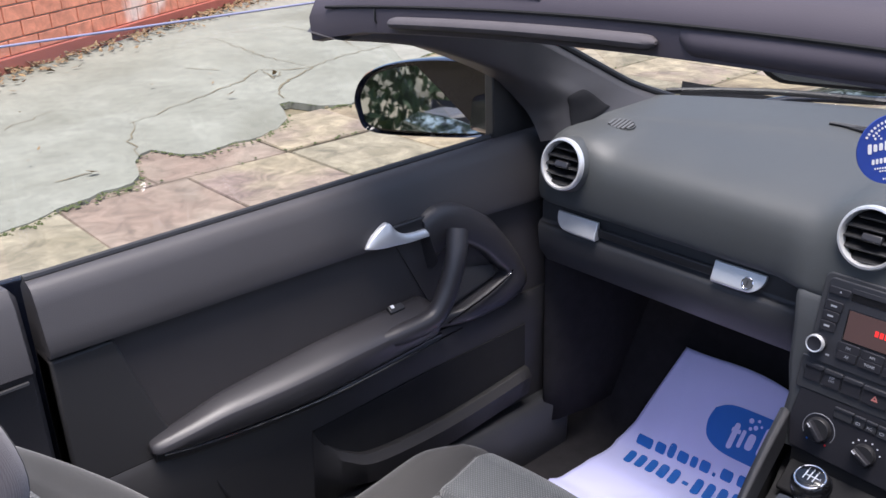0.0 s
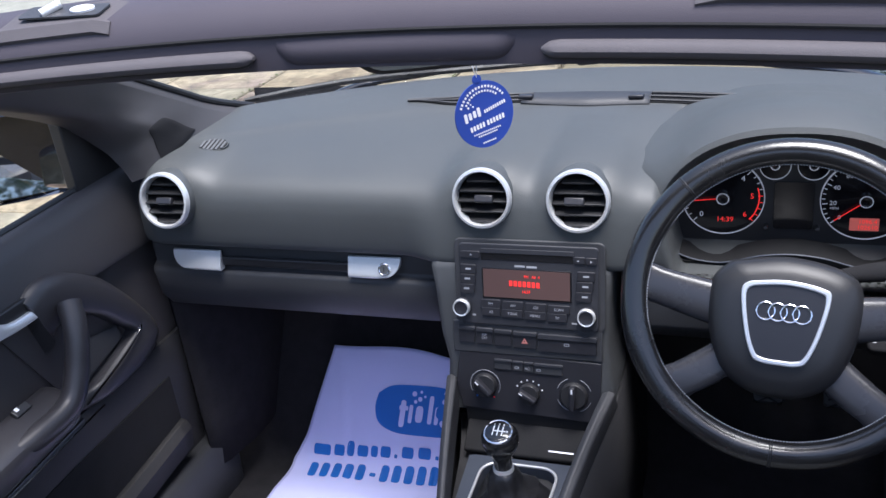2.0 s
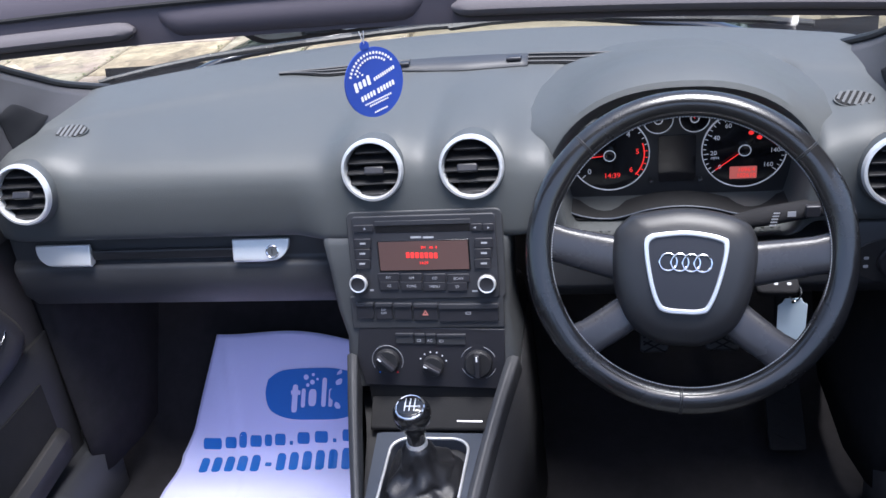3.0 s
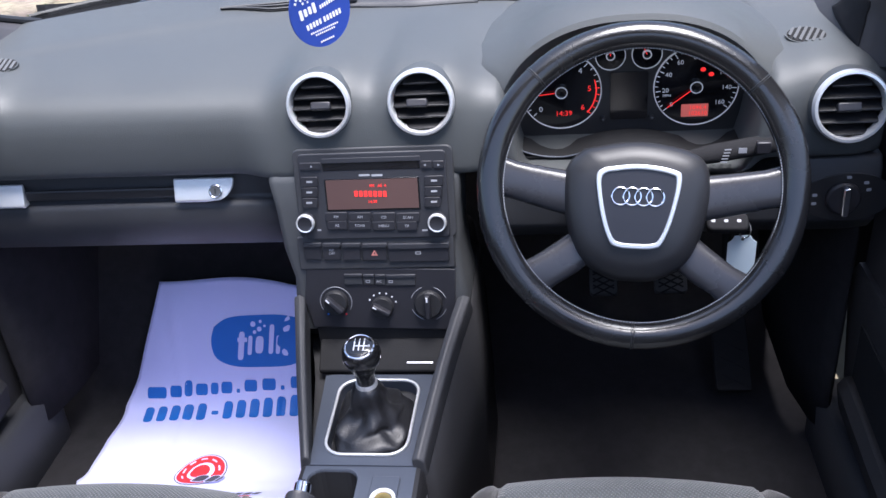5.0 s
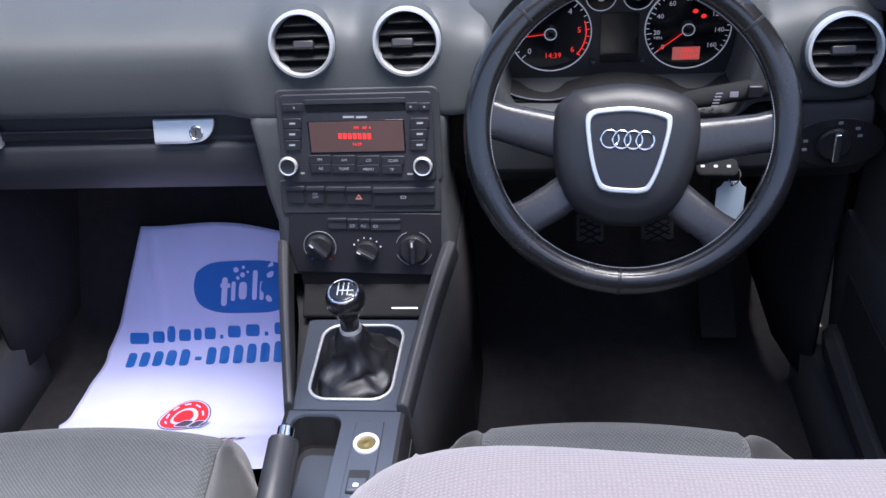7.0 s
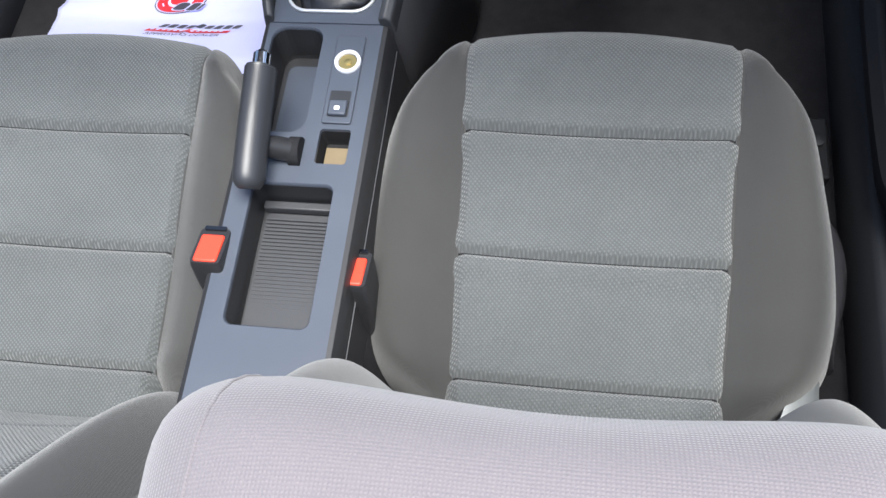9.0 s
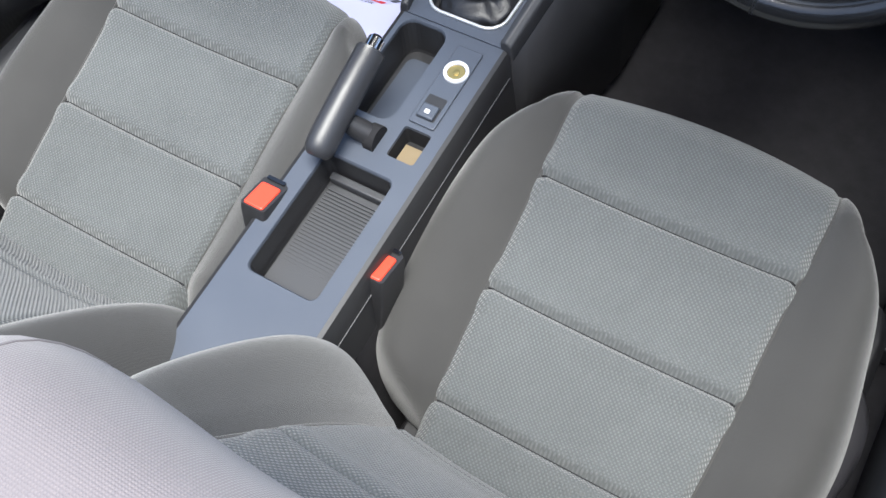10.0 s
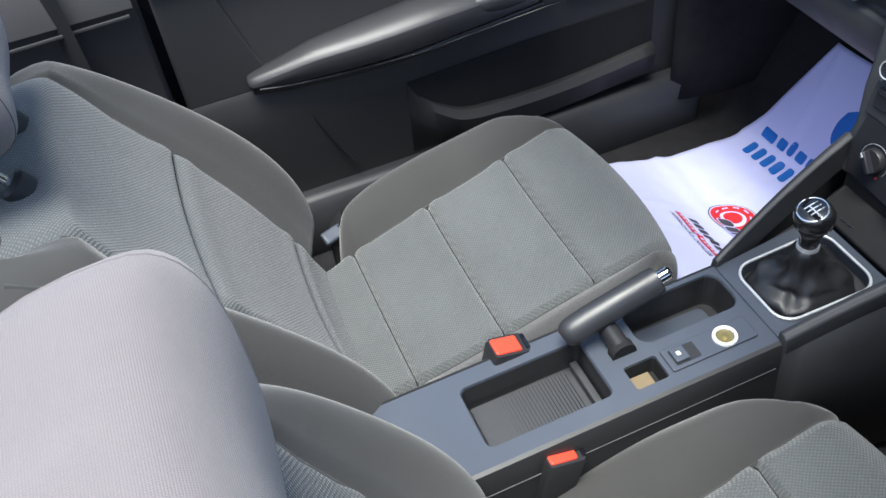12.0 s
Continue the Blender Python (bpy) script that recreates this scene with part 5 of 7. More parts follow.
def console():
    c = thing("centre_console", (XC, -0.4, 0.1), "grey and black centre console between the seats", "console")
    XL, XR = -0.061, 0.077
    bm = B()
    cup, coin, tray = B(), B(), B()
    tile(bm, XL, 0.016, -0.303, -0.504, (-0.055, 0.008, -0.452, -0.308, 0.018, 0.055), cup)
    tile(bm, 0.016, XR, -0.303, -0.442)
    tile(bm, 0.016, XR, -0.442, -0.504, (0.026, 0.0615, -0.490, -0.446, 0.004, 0.030), coin)
    tile(bm, XL, XR, -0.504, -0.694, (-0.038, 0.054, -0.681, -0.515, 0.010, 0.045), tray)
    tile(bm, XL, XR, -0.694, -0.830)
    bmesh.ops.remove_doubles(bm, verts=bm.verts[:], dist=0.0003)
    part("console_top", bm, M_CONS, c, "soft-painted grey console top", smooth=0)
    for s, x in ((-1, XL), (1, XR)):
        secs = []
        for y in (-0.300, -0.305, -0.5, -0.830):
            z = console_z(y)
            secs.append([Vector((x, y, z)), Vector((x + s * 0.005, y, z - 0.002)), Vector((x + s * 0.008, y, z - 0.008)), Vector((x + s * 0.010, y, z - 0.035)), Vector((x + s * 0.030, y, 0.0))])
        part("console_side", loft(B(), secs, closed=False, caps=False), M_BLACK, c)
        part("side_seam", tube(B(), [(x + s * 0.0105, -0.31, console_z(-0.31) - 0.040), (x + s * 0.0105, -0.82, console_z(-0.82) - 0.040)], 0.0010, 6), M_LOW, c)
    # linings of the wells
    part("cup_well", cup, M_BLACK, c, "dark storage well", smooth=0)
    part("coin_well", coin, M_RUBBER, c, "black coin slot", smooth=0)
    part("tray_well", tray, M_BLACK, c, "dark storage tray", smooth=0)
    part("well_mat", slab(B(), rrect(0.078, 0.138, 0.004, 3), 0.002, pose(0.008, -0.601, console_z(-0.601) - 0.0435)), M_LOW, c, "ribbed rubber mat in the tray")
    for k in range(28):
        y = -0.540 - k * 0.0045
        part("mat_rib", add_box(B(), (0.008, y, console_z(y) - 0.0407), (0.074, 0.0022, 0.0012)), M_LOW, c)
    part("tray_step", add_box(B(), (0.008, -0.526, console_z(-0.526) - 0.038), (0.082, 0.010, 0.012)), M_LOW, c, bevel=0.002)
    part("coin_mat", add_box(B(), (0.044, -0.471, console_z(-0.471) - 0.025), (0.029, 0.030, 0.004)), M_TANMAT, c, "tan lining of the coin slot")
    part("cup_mat", slab(B(), rrect(0.044, 0.105, 0.010, 4), 0.003, pose(-0.0235, -0.380, console_z(-0.380) - 0.053)), M_CONS, c)
    # socket panel
    mz = pose(0.0430, -0.381, console_z(-0.381) + 0.0005, 1.7, 0, 0)
    part("socket_panel", slab(B(), rrect(0.034, 0.118, 0.003, 3), 0.003, mz), M_CONS, c, bevel=0.001)
    ms = mz @ Matrix.Translation((0.0010, 0.022, 0.003))
    so = part("power_socket", lathe(B(), [(0.0155, 0), (0.0152, 0.003), (0.0135, 0.004), (0.0115, 0.003), (0.0112, -0.004), (0.0100, -0.0045)], ms, 36), M_WHITE, c, "white-rimmed power socket")
    part("socket_pin", lathe(B(), [(0.0105, 0.0005), (0.0100, -0.002), (0.0050, -0.002), (0.0042, 0.001), (0.001, 0.0015)], ms, 20), M_BRASS, so, "brass contact")
    bw = part("switch_well", slab(B(), rrect(0.024, 0.034, 0.002, 3), 0.0006, mz @ Matrix.Translation((0.0, -0.034, 0.003))), M_BLACK, c)
    part("rocker_switch", slab(B(), rrect(0.021, 0.019, 0.002, 3), 0.006, mz @ Matrix.Translation((0.0, -0.0415, 0.003))), M_CONS, bw, "grey rocker switch", bevel=0.002)
    part("rocker_mark", slab(B(), rrect(0.006, 0.005, 0.001, 2), 0.0004, mz @ Matrix.Translation((0.0, -0.043, 0.009))), M_WHITE, bw, smooth=0)
    # gear surround
    ho = rrect(0.108, 0.144, 0.026, 6, 1.05)
    hi_ = rrect(0.1005, 0.1365, 0.0230, 6, 1.05)
    mg = pose(0.0098, -0.219, 0.2925, 1.5, 0, 0)
    bm = B()
    outer = []
    for x, y in hi_:
        s = max(abs(x) / 0.083, abs(y) / 0.085)
        px, py = x / s, y / s
        t = (py / 0.085 + 1) / 2
        outer.append((px * lerp(0.80, 0.97, t), py))
    secs = [[mg @ Vector((x, y, -0.02)) for x, y in outer], [mg @ Vector((x, y, 0.0)) for x, y in outer], [mg @ Vector((x, y, 0.001)) for x, y in hi_], [mg @ Vector((x, y, -0.018)) for x, y in hi_]]
    loft(bm, secs, True, False)
    part("gear_surround", bm, M_CONS, c, "grey gear lever surround")
    part("gear_ring", rim(B(), ho, hi_, 0.004, mg, 0.0008), M_SATIN, c, "chrome frame round the gaiter", bevel=0.0015)
    part("gaiter_bed", slab(B(), rrect(0.101, 0.137, 0.023, 6, 1.05), 0.002, mg, -0.020), M_BLACK, c)
    # ashtray lid ahead of the lever, with two bright inlays
    part("tray_lid", loft(B(), [[Vector((-0.082, -0.128, 0.292)), Vector((0.093, -0.128, 0.292)), Vector((0.097, -0.085, 0.315)), Vector((-0.085, -0.085, 0.315))], [Vector((-0.082, -0.128, 0.298)), Vector((0.093, -0.128, 0.298)), Vector((0.097, -0.085, 0.321)), Vector((-0.085, -0.085, 0.321))]]), M_RUBBER, c, bevel=0.002)
    for x0, x1 in ((-0.048, -0.022), (0.042, 0.078)):
        part("inlay", add_box(B(), ((x0 + x1) / 2, -0.119, 0.3035), (x1 - x0, 0.0022, 0.0012), pose(0, 0, 0, 28, 0, 0)), M_CHROME, c)
    part("shelf_back", add_box(B(), (0.008, -0.070, 0.320), (0.19, 0.03, 0.06)), M_RUBBER, c)
    bay = [[Vector((xa, y, 0.02)), Vector((xa, y, z)), Vector((xb, y, z)), Vector((xb, y, 0.02))] for y, xa, xb, z in ((-0.045, -0.112, 0.126, 0.300), (-0.10, -0.096, 0.112, 0.288), (-0.128, -0.090, 0.106, 0.280), (-0.31, -0.056, 0.073, 0.272))]
    part("bay_lining", loft(B(), bay), M_BLACK, c, "black lining between the side wings")
    # side wings rising to the dashboard
    for a, b_, e, f in (((-0.1155, -0.074, 0.386), (-0.100, -0.076, 0.386), (-0.066, -0.304, 0.297), (-0.055, -0.303, 0.299)), ((0.1315, -0.074, 0.382), (0.1135, -0.076, 0.382), (0.087, -0.305, 0.297), (0.072, -0.304, 0.299))):
        sg = 1 if a[0] > 0 else -1
        secs, skirt = [], [[Vector((a[0] + sg * 0.002, 0.09, 0.370)), Vector((a[0] + sg * 0.012, 0.09, 0.02))]]
        for k in range(9):
            t = k / 8
            o1, i1 = Vector(a).lerp(Vector(e), t), Vector(b_).lerp(Vector(f), t)
            bow = Vector((0, 0, 0.010 * math.sin(math.pi * t)))
            o1, i1 = o1 + bow, i1 + bow
            mid = (o1 + i1) / 2 + Vector((0, 0, 0.004))
            dn = Vector((0, 0, -0.05))
            lower = o1 + Vector((sg * 0.003, 0, -0.02))
            secs.append([i1 + dn, i1, mid, o1, lower, lower + Vector((-sg * 0.006, 0, -0.03))])
            skirt.append([lower + Vector((-sg * 0.001, 0, 0.004)), Vector((o1.x + sg * 0.012, o1.y, 0.02))])
        part("side_wing", loft(B(), secs), M_LOW, c, bevel=0.002)
        part("wing_skirt", loft(B(), skirt, closed=False, caps=False), M_BLACK, c, "black side of the console", solid=0.004)
    # gear lever
    g = thing("gear_lever", (0.008, -0.225, 0.28), "leather gear knob with shift pattern over a gaiter", "gear lever")
    secs = []
    for k in range(25):
        t = k / 24
        z = lerp(0.272, 0.352, t) + 0.004 * math.sin(t * 9)
        wx = glide(t, [(0, 0.046), (0.10, 0.049), (0.28, 0.044), (0.45, 0.034), (0.62, 0.026), (0.80, 0.021), (0.93, 0.0165), (1.0, 0.0125)])
        wy = glide(t, [(0, 0.062), (0.10, 0.064), (0.28, 0.056), (0.45, 0.042), (0.62, 0.030), (0.80, 0.022), (0.93, 0.0165), (1.0, 0.0125)])
        cy = lerp(-0.220, -0.226, t)
        ring = []
        for i in range(48):
            q = 2 * math.pi * i / 48
            fold = 0.10 * math.sin(3 * q + 5 * t + 0.6) + 0.07 * math.sin(5 * q - 8 * t) + 0.05 * math.sin(9 * q + 13 * t + 1)
            wr = 1 + 3.2 * t * (1 - t) * fold + 0.10 * math.sin(math.pi * t) * math.sin(16 * t + 1.5 * math.sin(2 * q))
            e = 0.62 if t < 0.25 else lerp(0.62, 0.95, min(1, (t - 0.25) / 0.4))
            ring.append(Vector((0.010 + wx * wr * math.copysign(abs(math.cos(q)) ** e, math.cos(q)), cy + wy * wr * math.copysign(abs(math.sin(q)) ** e, math.sin(q)), z + 0.005 * math.sin(5 * q + 2) * (1 - t) * min(1, t * 5))))
        secs.append(ring)
    part("gaiter", loft(B(), secs), M_GAITER, g, "creased black leather gaiter", smooth=80)
    mk = frame_on((0.010, -0.226, 0.350), (1, 0, 0), (0, -0.04, 1))
    part("collar", lathe(B(), [(0.0140, -0.004), (0.0140, 0.006), (0.0130, 0.008)], mk, 28), M_SATIN, g, "satin collar")
    k = part("knob", lathe(B(), [(0.0120, 0.006), (0.0125, 0.022), (0.0165, 0.032), (0.0225, 0.042), (0.0245, 0.052), (0.0235, 0.060), (0.0195, 0.066), (0.0175, 0.067), (0.001, 0.067)], mk, 36), M_LEATHER, g)
    mt = frame_on(mk @ Vector((0, -0.004, 0.0645)), (1, 0, 0), (0, -0.30, 1))
    part("cap", lathe(B(), [(0.0185, 0), (0.0182, 0.003), (0.0165, 0.0042), (0.001, 0.0046)], mt, 36), M_GLOSS, k, "gloss black cap")
    part("cap_ring", lathe(B(), [(0.0190, 0.0), (0.0188, 0.0038), (0.0175, 0.0046), (0.0165, 0.0040)], mt, 36, False), M_CHROME, k, "chrome cap ring")
    for x, h in ((-0.006, 0.014), (0.0, 0.014), (0.006, 0.014)):
        part("gate_line", add_box(B(), mt @ Vector((x, 0, 0.0048)), (0.0013, h, 0.0006), mt.to_3x3().to_4x4()), M_WHITE, k, smooth=0)
    part("gate_line", add_box(B(), mt @ Vector((0.002, 0, 0.0048)), (0.017, 0.0013, 0.0006), mt.to_3x3().to_4x4()), M_WHITE, k, smooth=0)
    for i, (x, y) in enumerate(((-0.006, 0.0098), (0.0, 0.0098), (0.006, 0.0098), (-0.006, -0.0098), (0.0, -0.0098))):
        lettering("gear_figure", ("1", "3", "5", "2", "4")[i], 0.0048, M_WHITE, k, mt @ Matrix.Translation((x, y, 0.0044)), 0.0001)
    lettering("gear_figure", "R", 0.0048, M_WHITE, k, mt @ Matrix.Translation((0.0122, 0.0, 0.0044)), 0.0001)
    # handbrake
    h = thing("handbrake", (-0.03, -0.5, 0.27), "black handbrake lever with bright push button", "handbrake")
    pts = spline([(-0.0290, -0.540, 0.308), (-0.0293, -0.52, 0.318), (-0.0303, -0.47, 0.332), (-0.0315, -0.421, 0.343), (-0.0318, -0.410, 0.346)], 6)
    nn = len(pts)
    part("grip", tube(B(), pts, [0.0145 * min(1.0, 0.55 + 0.45 * math.sin(math.pi * min(1, (i + 0.5) / 5) / 2)) * (1 if i < nn - 3 else 0.92) for i in range(nn)], 16, False, 1.25), M_GRIP, h)
    part("push_button", tube(B(), [(-0.0318, -0.411, 0.346), (-0.0322, -0.397, 0.3495), (-0.0323, -0.394, 0.350)], [0.0098, 0.0098, 0.007], 16), M_CHROME, h, "bright push button")
    part("arm", tube(B(), [(-0.030, -0.488, 0.314), (-0.014, -0.482, 0.298), (0.002, -0.478, 0.287)], [0.011, 0.013, 0.013], 12), M_BLACK, h)
    part("boss", tube(B(), [(-0.002, -0.478, 0.285), (0.011, -0.478, 0.285)], 0.0165, 20), M_GRILLE, h)


def buckle(x, y, z, lean):
    b = thing("seat_belt_buckle", (x, y, 0.15), "black seat belt buckle with red release button", "seat belt buckle", "seat belt buckles")
    m = pose(x, y, z, lean, 0, 0)
    secs = [[m @ Vector((px * s, py * s, z)) for px, py in rrect(0.035, 0.050, 0.005, 3)] for s, z in ((0.8, -0.075), (0.95, -0.04), (1, 0.0), (1, 0.026), (0.94, 0.032))]
    part("housing", loft(B(), secs), M_BLACK, b)
    part("release_button", slab(B(), rrect(0.026, 0.036, 0.003, 3), 0.004, m @ Matrix.Translation((0, -0.004, 0.0305))), M_RED, b, "red release button", bevel=0.002)
    part("slot", slab(B(), rrect(0.024, 0.005, 0.001, 2), 0.0052, m @ Matrix.Translation((0, 0.0225, 0.0295))), M_GLOSS, b)
    for k in range(3):
        part("label_bar", slab(B(), rrect(0.016, 0.0025, 0.0005, 2), 0.0006, m @ Matrix.Translation((0, -0.0226, 0.012 - k * 0.008)) @ pose(0, 0, 0, 90, 0, 0)), M_BUTTON, b, smooth=0)
    part("stem", tube(B(), [m @ Vector((0, 0, -0.07)), (x, y, 0.05)], 0.009, 8), M_BLACK, b)


# ---------------------------------------------------------------- seats
def dips(v, at, w=0.010, d=0.0095):
    return sum(-d * math.exp(-((v - a) / w) ** 2) + 0.0035 * (math.exp(-((v - a - 0.035) / 0.03) ** 2) + math.exp(-((v - a + 0.035) / 0.03) ** 2)) for a in at)


def seat(cx, fy, recline, head, posture):
    s = thing("bucket_seat", (cx, fy - 0.25, 0.0), "grey woven cloth car seat, " + posture, "seat", "front seats")
    LEN = 0.455
    SEAMS = (0.200, 0.541, 0.871)

    def half(v):
        return glide(v, [(-0.3, 0.180), (0, 0.203), (0.06, 0.225), (0.15, 0.247), (0.3, 0.261), (0.5, 0.273), (0.68, 0.271), (0.8, 0.255), (0.87, 0.226), (0.91, 0.188), (0.93, 0.158)])

    def seam_x(v):
        return glide(v, [(-0.3, 0.154), (0, 0.158), (0.3, 0.153), (0.7, 0.150), (1.0, 0.142)])

    def base(v):
        """Place along the cushion: y and z of its middle line; v below 0 is the front roll."""
        if v < 0:
            a = -v / 0.3 * 1.9
            return fy - 0.045 + 0.045 * math.cos(1.5708 - min(a, 1.5708)) - max(0, a - 1.57) * 0.05, 0.207 + 0.045 * math.cos(min(a, 1.5708)) - max(0, a - 1.5708) * 0.25
        return fy - 0.045 - (LEN - 0.045) * v, 0.252 - 0.122 * v

    def panel(u, v):
        x = u * seam_x(v)
        y, z = base(v)
        z += dips(v, SEAMS) + 0.006 * u * u
        z -= 0.008 * max(0, (abs(u) - 0.94) / 0.06) ** 2
        y += 0.022 * (1 - u * u) * max(0.0, 1 - max(v, 0) * 6)
        return Vector((cx + x, y, z))
    vs = [-0.3, 0.0, 0.200, 0.541, 0.871, 1.10]
    for a, b in zip(vs, vs[1:]):
        if a == -0.3:
            a, b = -0.3, 0.200
        elif a == 0.0:
            continue
        part("cushion_panel", sheet(B(), lambda u, v, a=a, b=b: panel(lerp(-1.07, 1.07, u), lerp(a, b, v)), 32, max(10, int((b - a) * 170))), M_MESH, s)
    for v in SEAMS:
        part("sewn_seam", tube(B(), [panel(lerp(-0.98, 0.98, k / 64), v) for k in range(65)], 0.0012, 6), M_GRILLE, s)
    for sg in (-1, 1):

        def bol(u, v, sg=sg):
            vv = lerp(-0.3, 0.93, v)
            xs, hf = seam_x(vv), half(vv)
            y, z = base(vv)
            ph = u * math.pi / 2
            x = xs + (hf - xs) * math.sin(ph) ** 0.85
            top = z + (0.000 + 0.036 * math.sin(min(1, u * 1.25) * math.pi)) * smooth01((vv + 0.16) / 0.34) + 0.005
            zs = 0.05
            zz = zs + (top - zs) * max(0.0, math.cos(ph)) ** 0.27 * math.sqrt(max(0.0, 1 - (max(0.0, vv - 0.83) / 0.105) ** 2))
            zz -= 0.008 * math.exp(-(u / 0.05) ** 2)
            fr = max(0.0, 1 - max(vv, 0) / 0.34)
            y -= 0.020 * fr * u ** 1.5
            return Vector((cx + sg * x, y, zz))
        part("cushion_bolster", sheet(B(), bol, 22, 70), M_CLOTH, s)
        part("piping", tube(B(), [bol(0.0, k / 70) - Vector((0, 0, 0.0008)) for k in range(71)], 0.0026, 8), M_CLOTH, s)
    part("seat_base", add_box(B(), (cx, fy - 0.24, 0.055), (0.40, 0.36, 0.08)), M_BLACK, s, bevel=0.02)
    for sg in (-1, 1):
        part("seat_rail", add_box(B(), (cx + sg * 0.17, fy - 0.26, 0.015), (0.04, 0.52, 0.04)), M_BLACK, s, bevel=0.004)

    # backrest, along a leaning line from its foot
    foot = Vector((cx, fy - LEN + 0.010 + head[5], 0.130))
    rr = radians(recline)
    up = Vector((0, -math.sin(rr), math.cos(rr)))
    out = Vector((0, math.cos(rr), math.sin(rr)))
    H = head[6]
    skew = head[4]

    def bhalf(v):
        return glide(v, [(0, 0.228), (0.05, 0.250), (0.12, 0.262), (0.25, 0.268), (0.5, 0.262), (0.75, 0.244), (0.9, 0.216), (0.97, 0.187), (1.0, 0.155)])

    def bseam(v):
        return glide(v, [(0, 0.146), (0.25, 0.148), (0.6, 0.156), (0.85, 0.164), (1.0, 0.142)])

    def bol_out(v):
        return 0.082 * math.sin(math.pi * min(1.0, v) ** 0.62) - 0.008 * max(0.0, 1 - v / 0.03)

    def arch(v):
        return 0.018 * math.sin(math.pi * min(1, v * 1.3)) - 0.06 * max(0, (v - 0.93) / 0.07) ** 2

    def lumbar(v):
        return arch(v) + dips(v, (0.16, 0.60), 0.007, 0.006)

    def bpanel(u, v):
        x = u * bseam(v)
        return foot + Vector((x + skew * (v + 0.15), 0, 0)) + up * (H * v) + out * (lumbar(v) + 0.010 * u * u - 0.006 * max(0, (abs(u) - 0.94) / 0.06) ** 2)
    bs = [-0.06, 0.16, 0.60, 1.0]
    for a, b in zip(bs, bs[1:]):
        part("backrest_panel", sheet(B(), lambda u, v, a=a, b=b: bpanel(lerp(-1.07, 1.07, u), lerp(a, b, v)), 32, max(10, int((b - a) * 170))), M_MESH, s)
    for v in (0.16, 0.60):
        part("sewn_seam", tube(B(), [bpanel(lerp(-0.98, 0.98, k / 64), v) for k in range(65)], 0.0012, 6), M_GRILLE, s)
    for sg in (-1, 1):

        def bb(u, v, sg=sg):
            xs, hf = bseam(v), bhalf(v)
            o = bol_out(v)
            ph = u * math.pi / 2
            x = xs + (hf - xs) * math.sin(ph) ** 0.85
            ktop = 0.010 + o * smooth01(min(1, (u + 0.04) / 0.5))
            k = -0.10 + (ktop + 0.10) * max(0.0, math.cos(ph)) ** 0.36 * math.sqrt(max(0.0, 1 - (max(0.0, 0.07 - v) / 0.07) ** 2))
            k -= 0.007 * math.exp(-(u / 0.04) ** 2)
            k -= 0.06 * max(0, (v - 0.93) / 0.07) ** 2
            return foot + Vector((sg * x + skew * (v + 0.15), 0, 0)) + up * (H * v) + out * (k + arch(v) * (1 - smooth01(u * 2)))
        part("backrest_bolster", sheet(B(), bb, 30, 64), M_CLOTH, s)
        part("piping", tube(B(), [bb(0.0, 0.04 + 0.92 * k / 60) - out * 0.0008 for k in range(61)], 0.0026, 8), M_CLOTH, s)
        # welt along the outer edge
        pts = [bb(0.86, 0.05 + 0.93 * k / 30) for k in range(31)]
        part("welt", tube(B(), pts, 0.0022, 6), M_CLOTH, s)
    # top shoulder and back shell
    secs = []
    for k in range(21):
        v = k / 20
        hf = bhalf(v)
        w = max(0.0, (v - 0.93) / 0.07)
        ring = []
        for i in range(24):
            q = 2 * math.pi * i / 24
            ring.append(foot + Vector((skew * (v + 0.15) + hf * 0.99 * math.copysign(abs(math.cos(q)) ** 0.5, math.cos(q)), 0, 0)) + up * (H * v) + out * (-0.075 - 0.02 * w + (0.045 - 0.02 * w) * math.copysign(abs(math.sin(q)) ** 0.7, math.sin(q))))
        secs.append(ring)
    part("back_shell", loft(B(), secs), M_CLOTH, s)
    # headrest on two posts
    top = foot + up * H + Vector((head[0], 0, 0))
    hc = top + up * head[1] + out * head[2]
    lean = rr - radians(head[3])
    hu = Vector((0, -math.sin(lean), math.cos(lean)))
    ho = Vector((0, math.cos(lean), math.sin(lean)))

    def hsec(x, cap=False):
        e = min(1.0, abs(x) / 0.133)
        sc = max(0.02, (1 - e ** 4.2)) ** 0.5
        ring = []
        for i in range(36):
            q = 2 * math.pi * i / 36
            cq, sq = math.cos(q), math.sin(q)
            dy = (0.128 if cq < 0 else 0.055) * sc ** 0.8 * math.copysign(abs(cq) ** 0.75, cq)
            dz = 0.1125 * (0.40 + 0.60 * sc) * math.copysign(abs(sq) ** 0.75, sq)
            dy += 0.026 * (1 - (x / 0.133) ** 2) * (-0.25 if dy < 0 else -0.85)
            ring.append(hc + Vector((x * (1 + 0.018 * (1 + dz / 0.1125)), 0, 0)) + ho * dy + hu * dz)
        return ring
    xs = [lerp(-0.101, 0.101, k / 24) for k in range(25)]
    hr = part("headrest", loft(B(), [hsec(x) for x in xs], True, False), M_HEAD, s, "padded cloth headrest")
    for sg in (-1, 1):
        xe = [sg * (0.101 + 0.0318 * math.sin(math.pi / 2 * k / 8)) for k in range(9)]
        part("headrest_end", loft(B(), [hsec(x) for x in xe], True, True), M_HEAD, hr)
        ring = hsec(sg * 0.101)
        part("headrest_seam", tube(B(), ring, 0.0007, 6, True), M_CLOTH if sg > 0 else M_HEAD, hr)
        p0 = top + Vector((sg * 0.06, 0, 0)) - out * 0.030
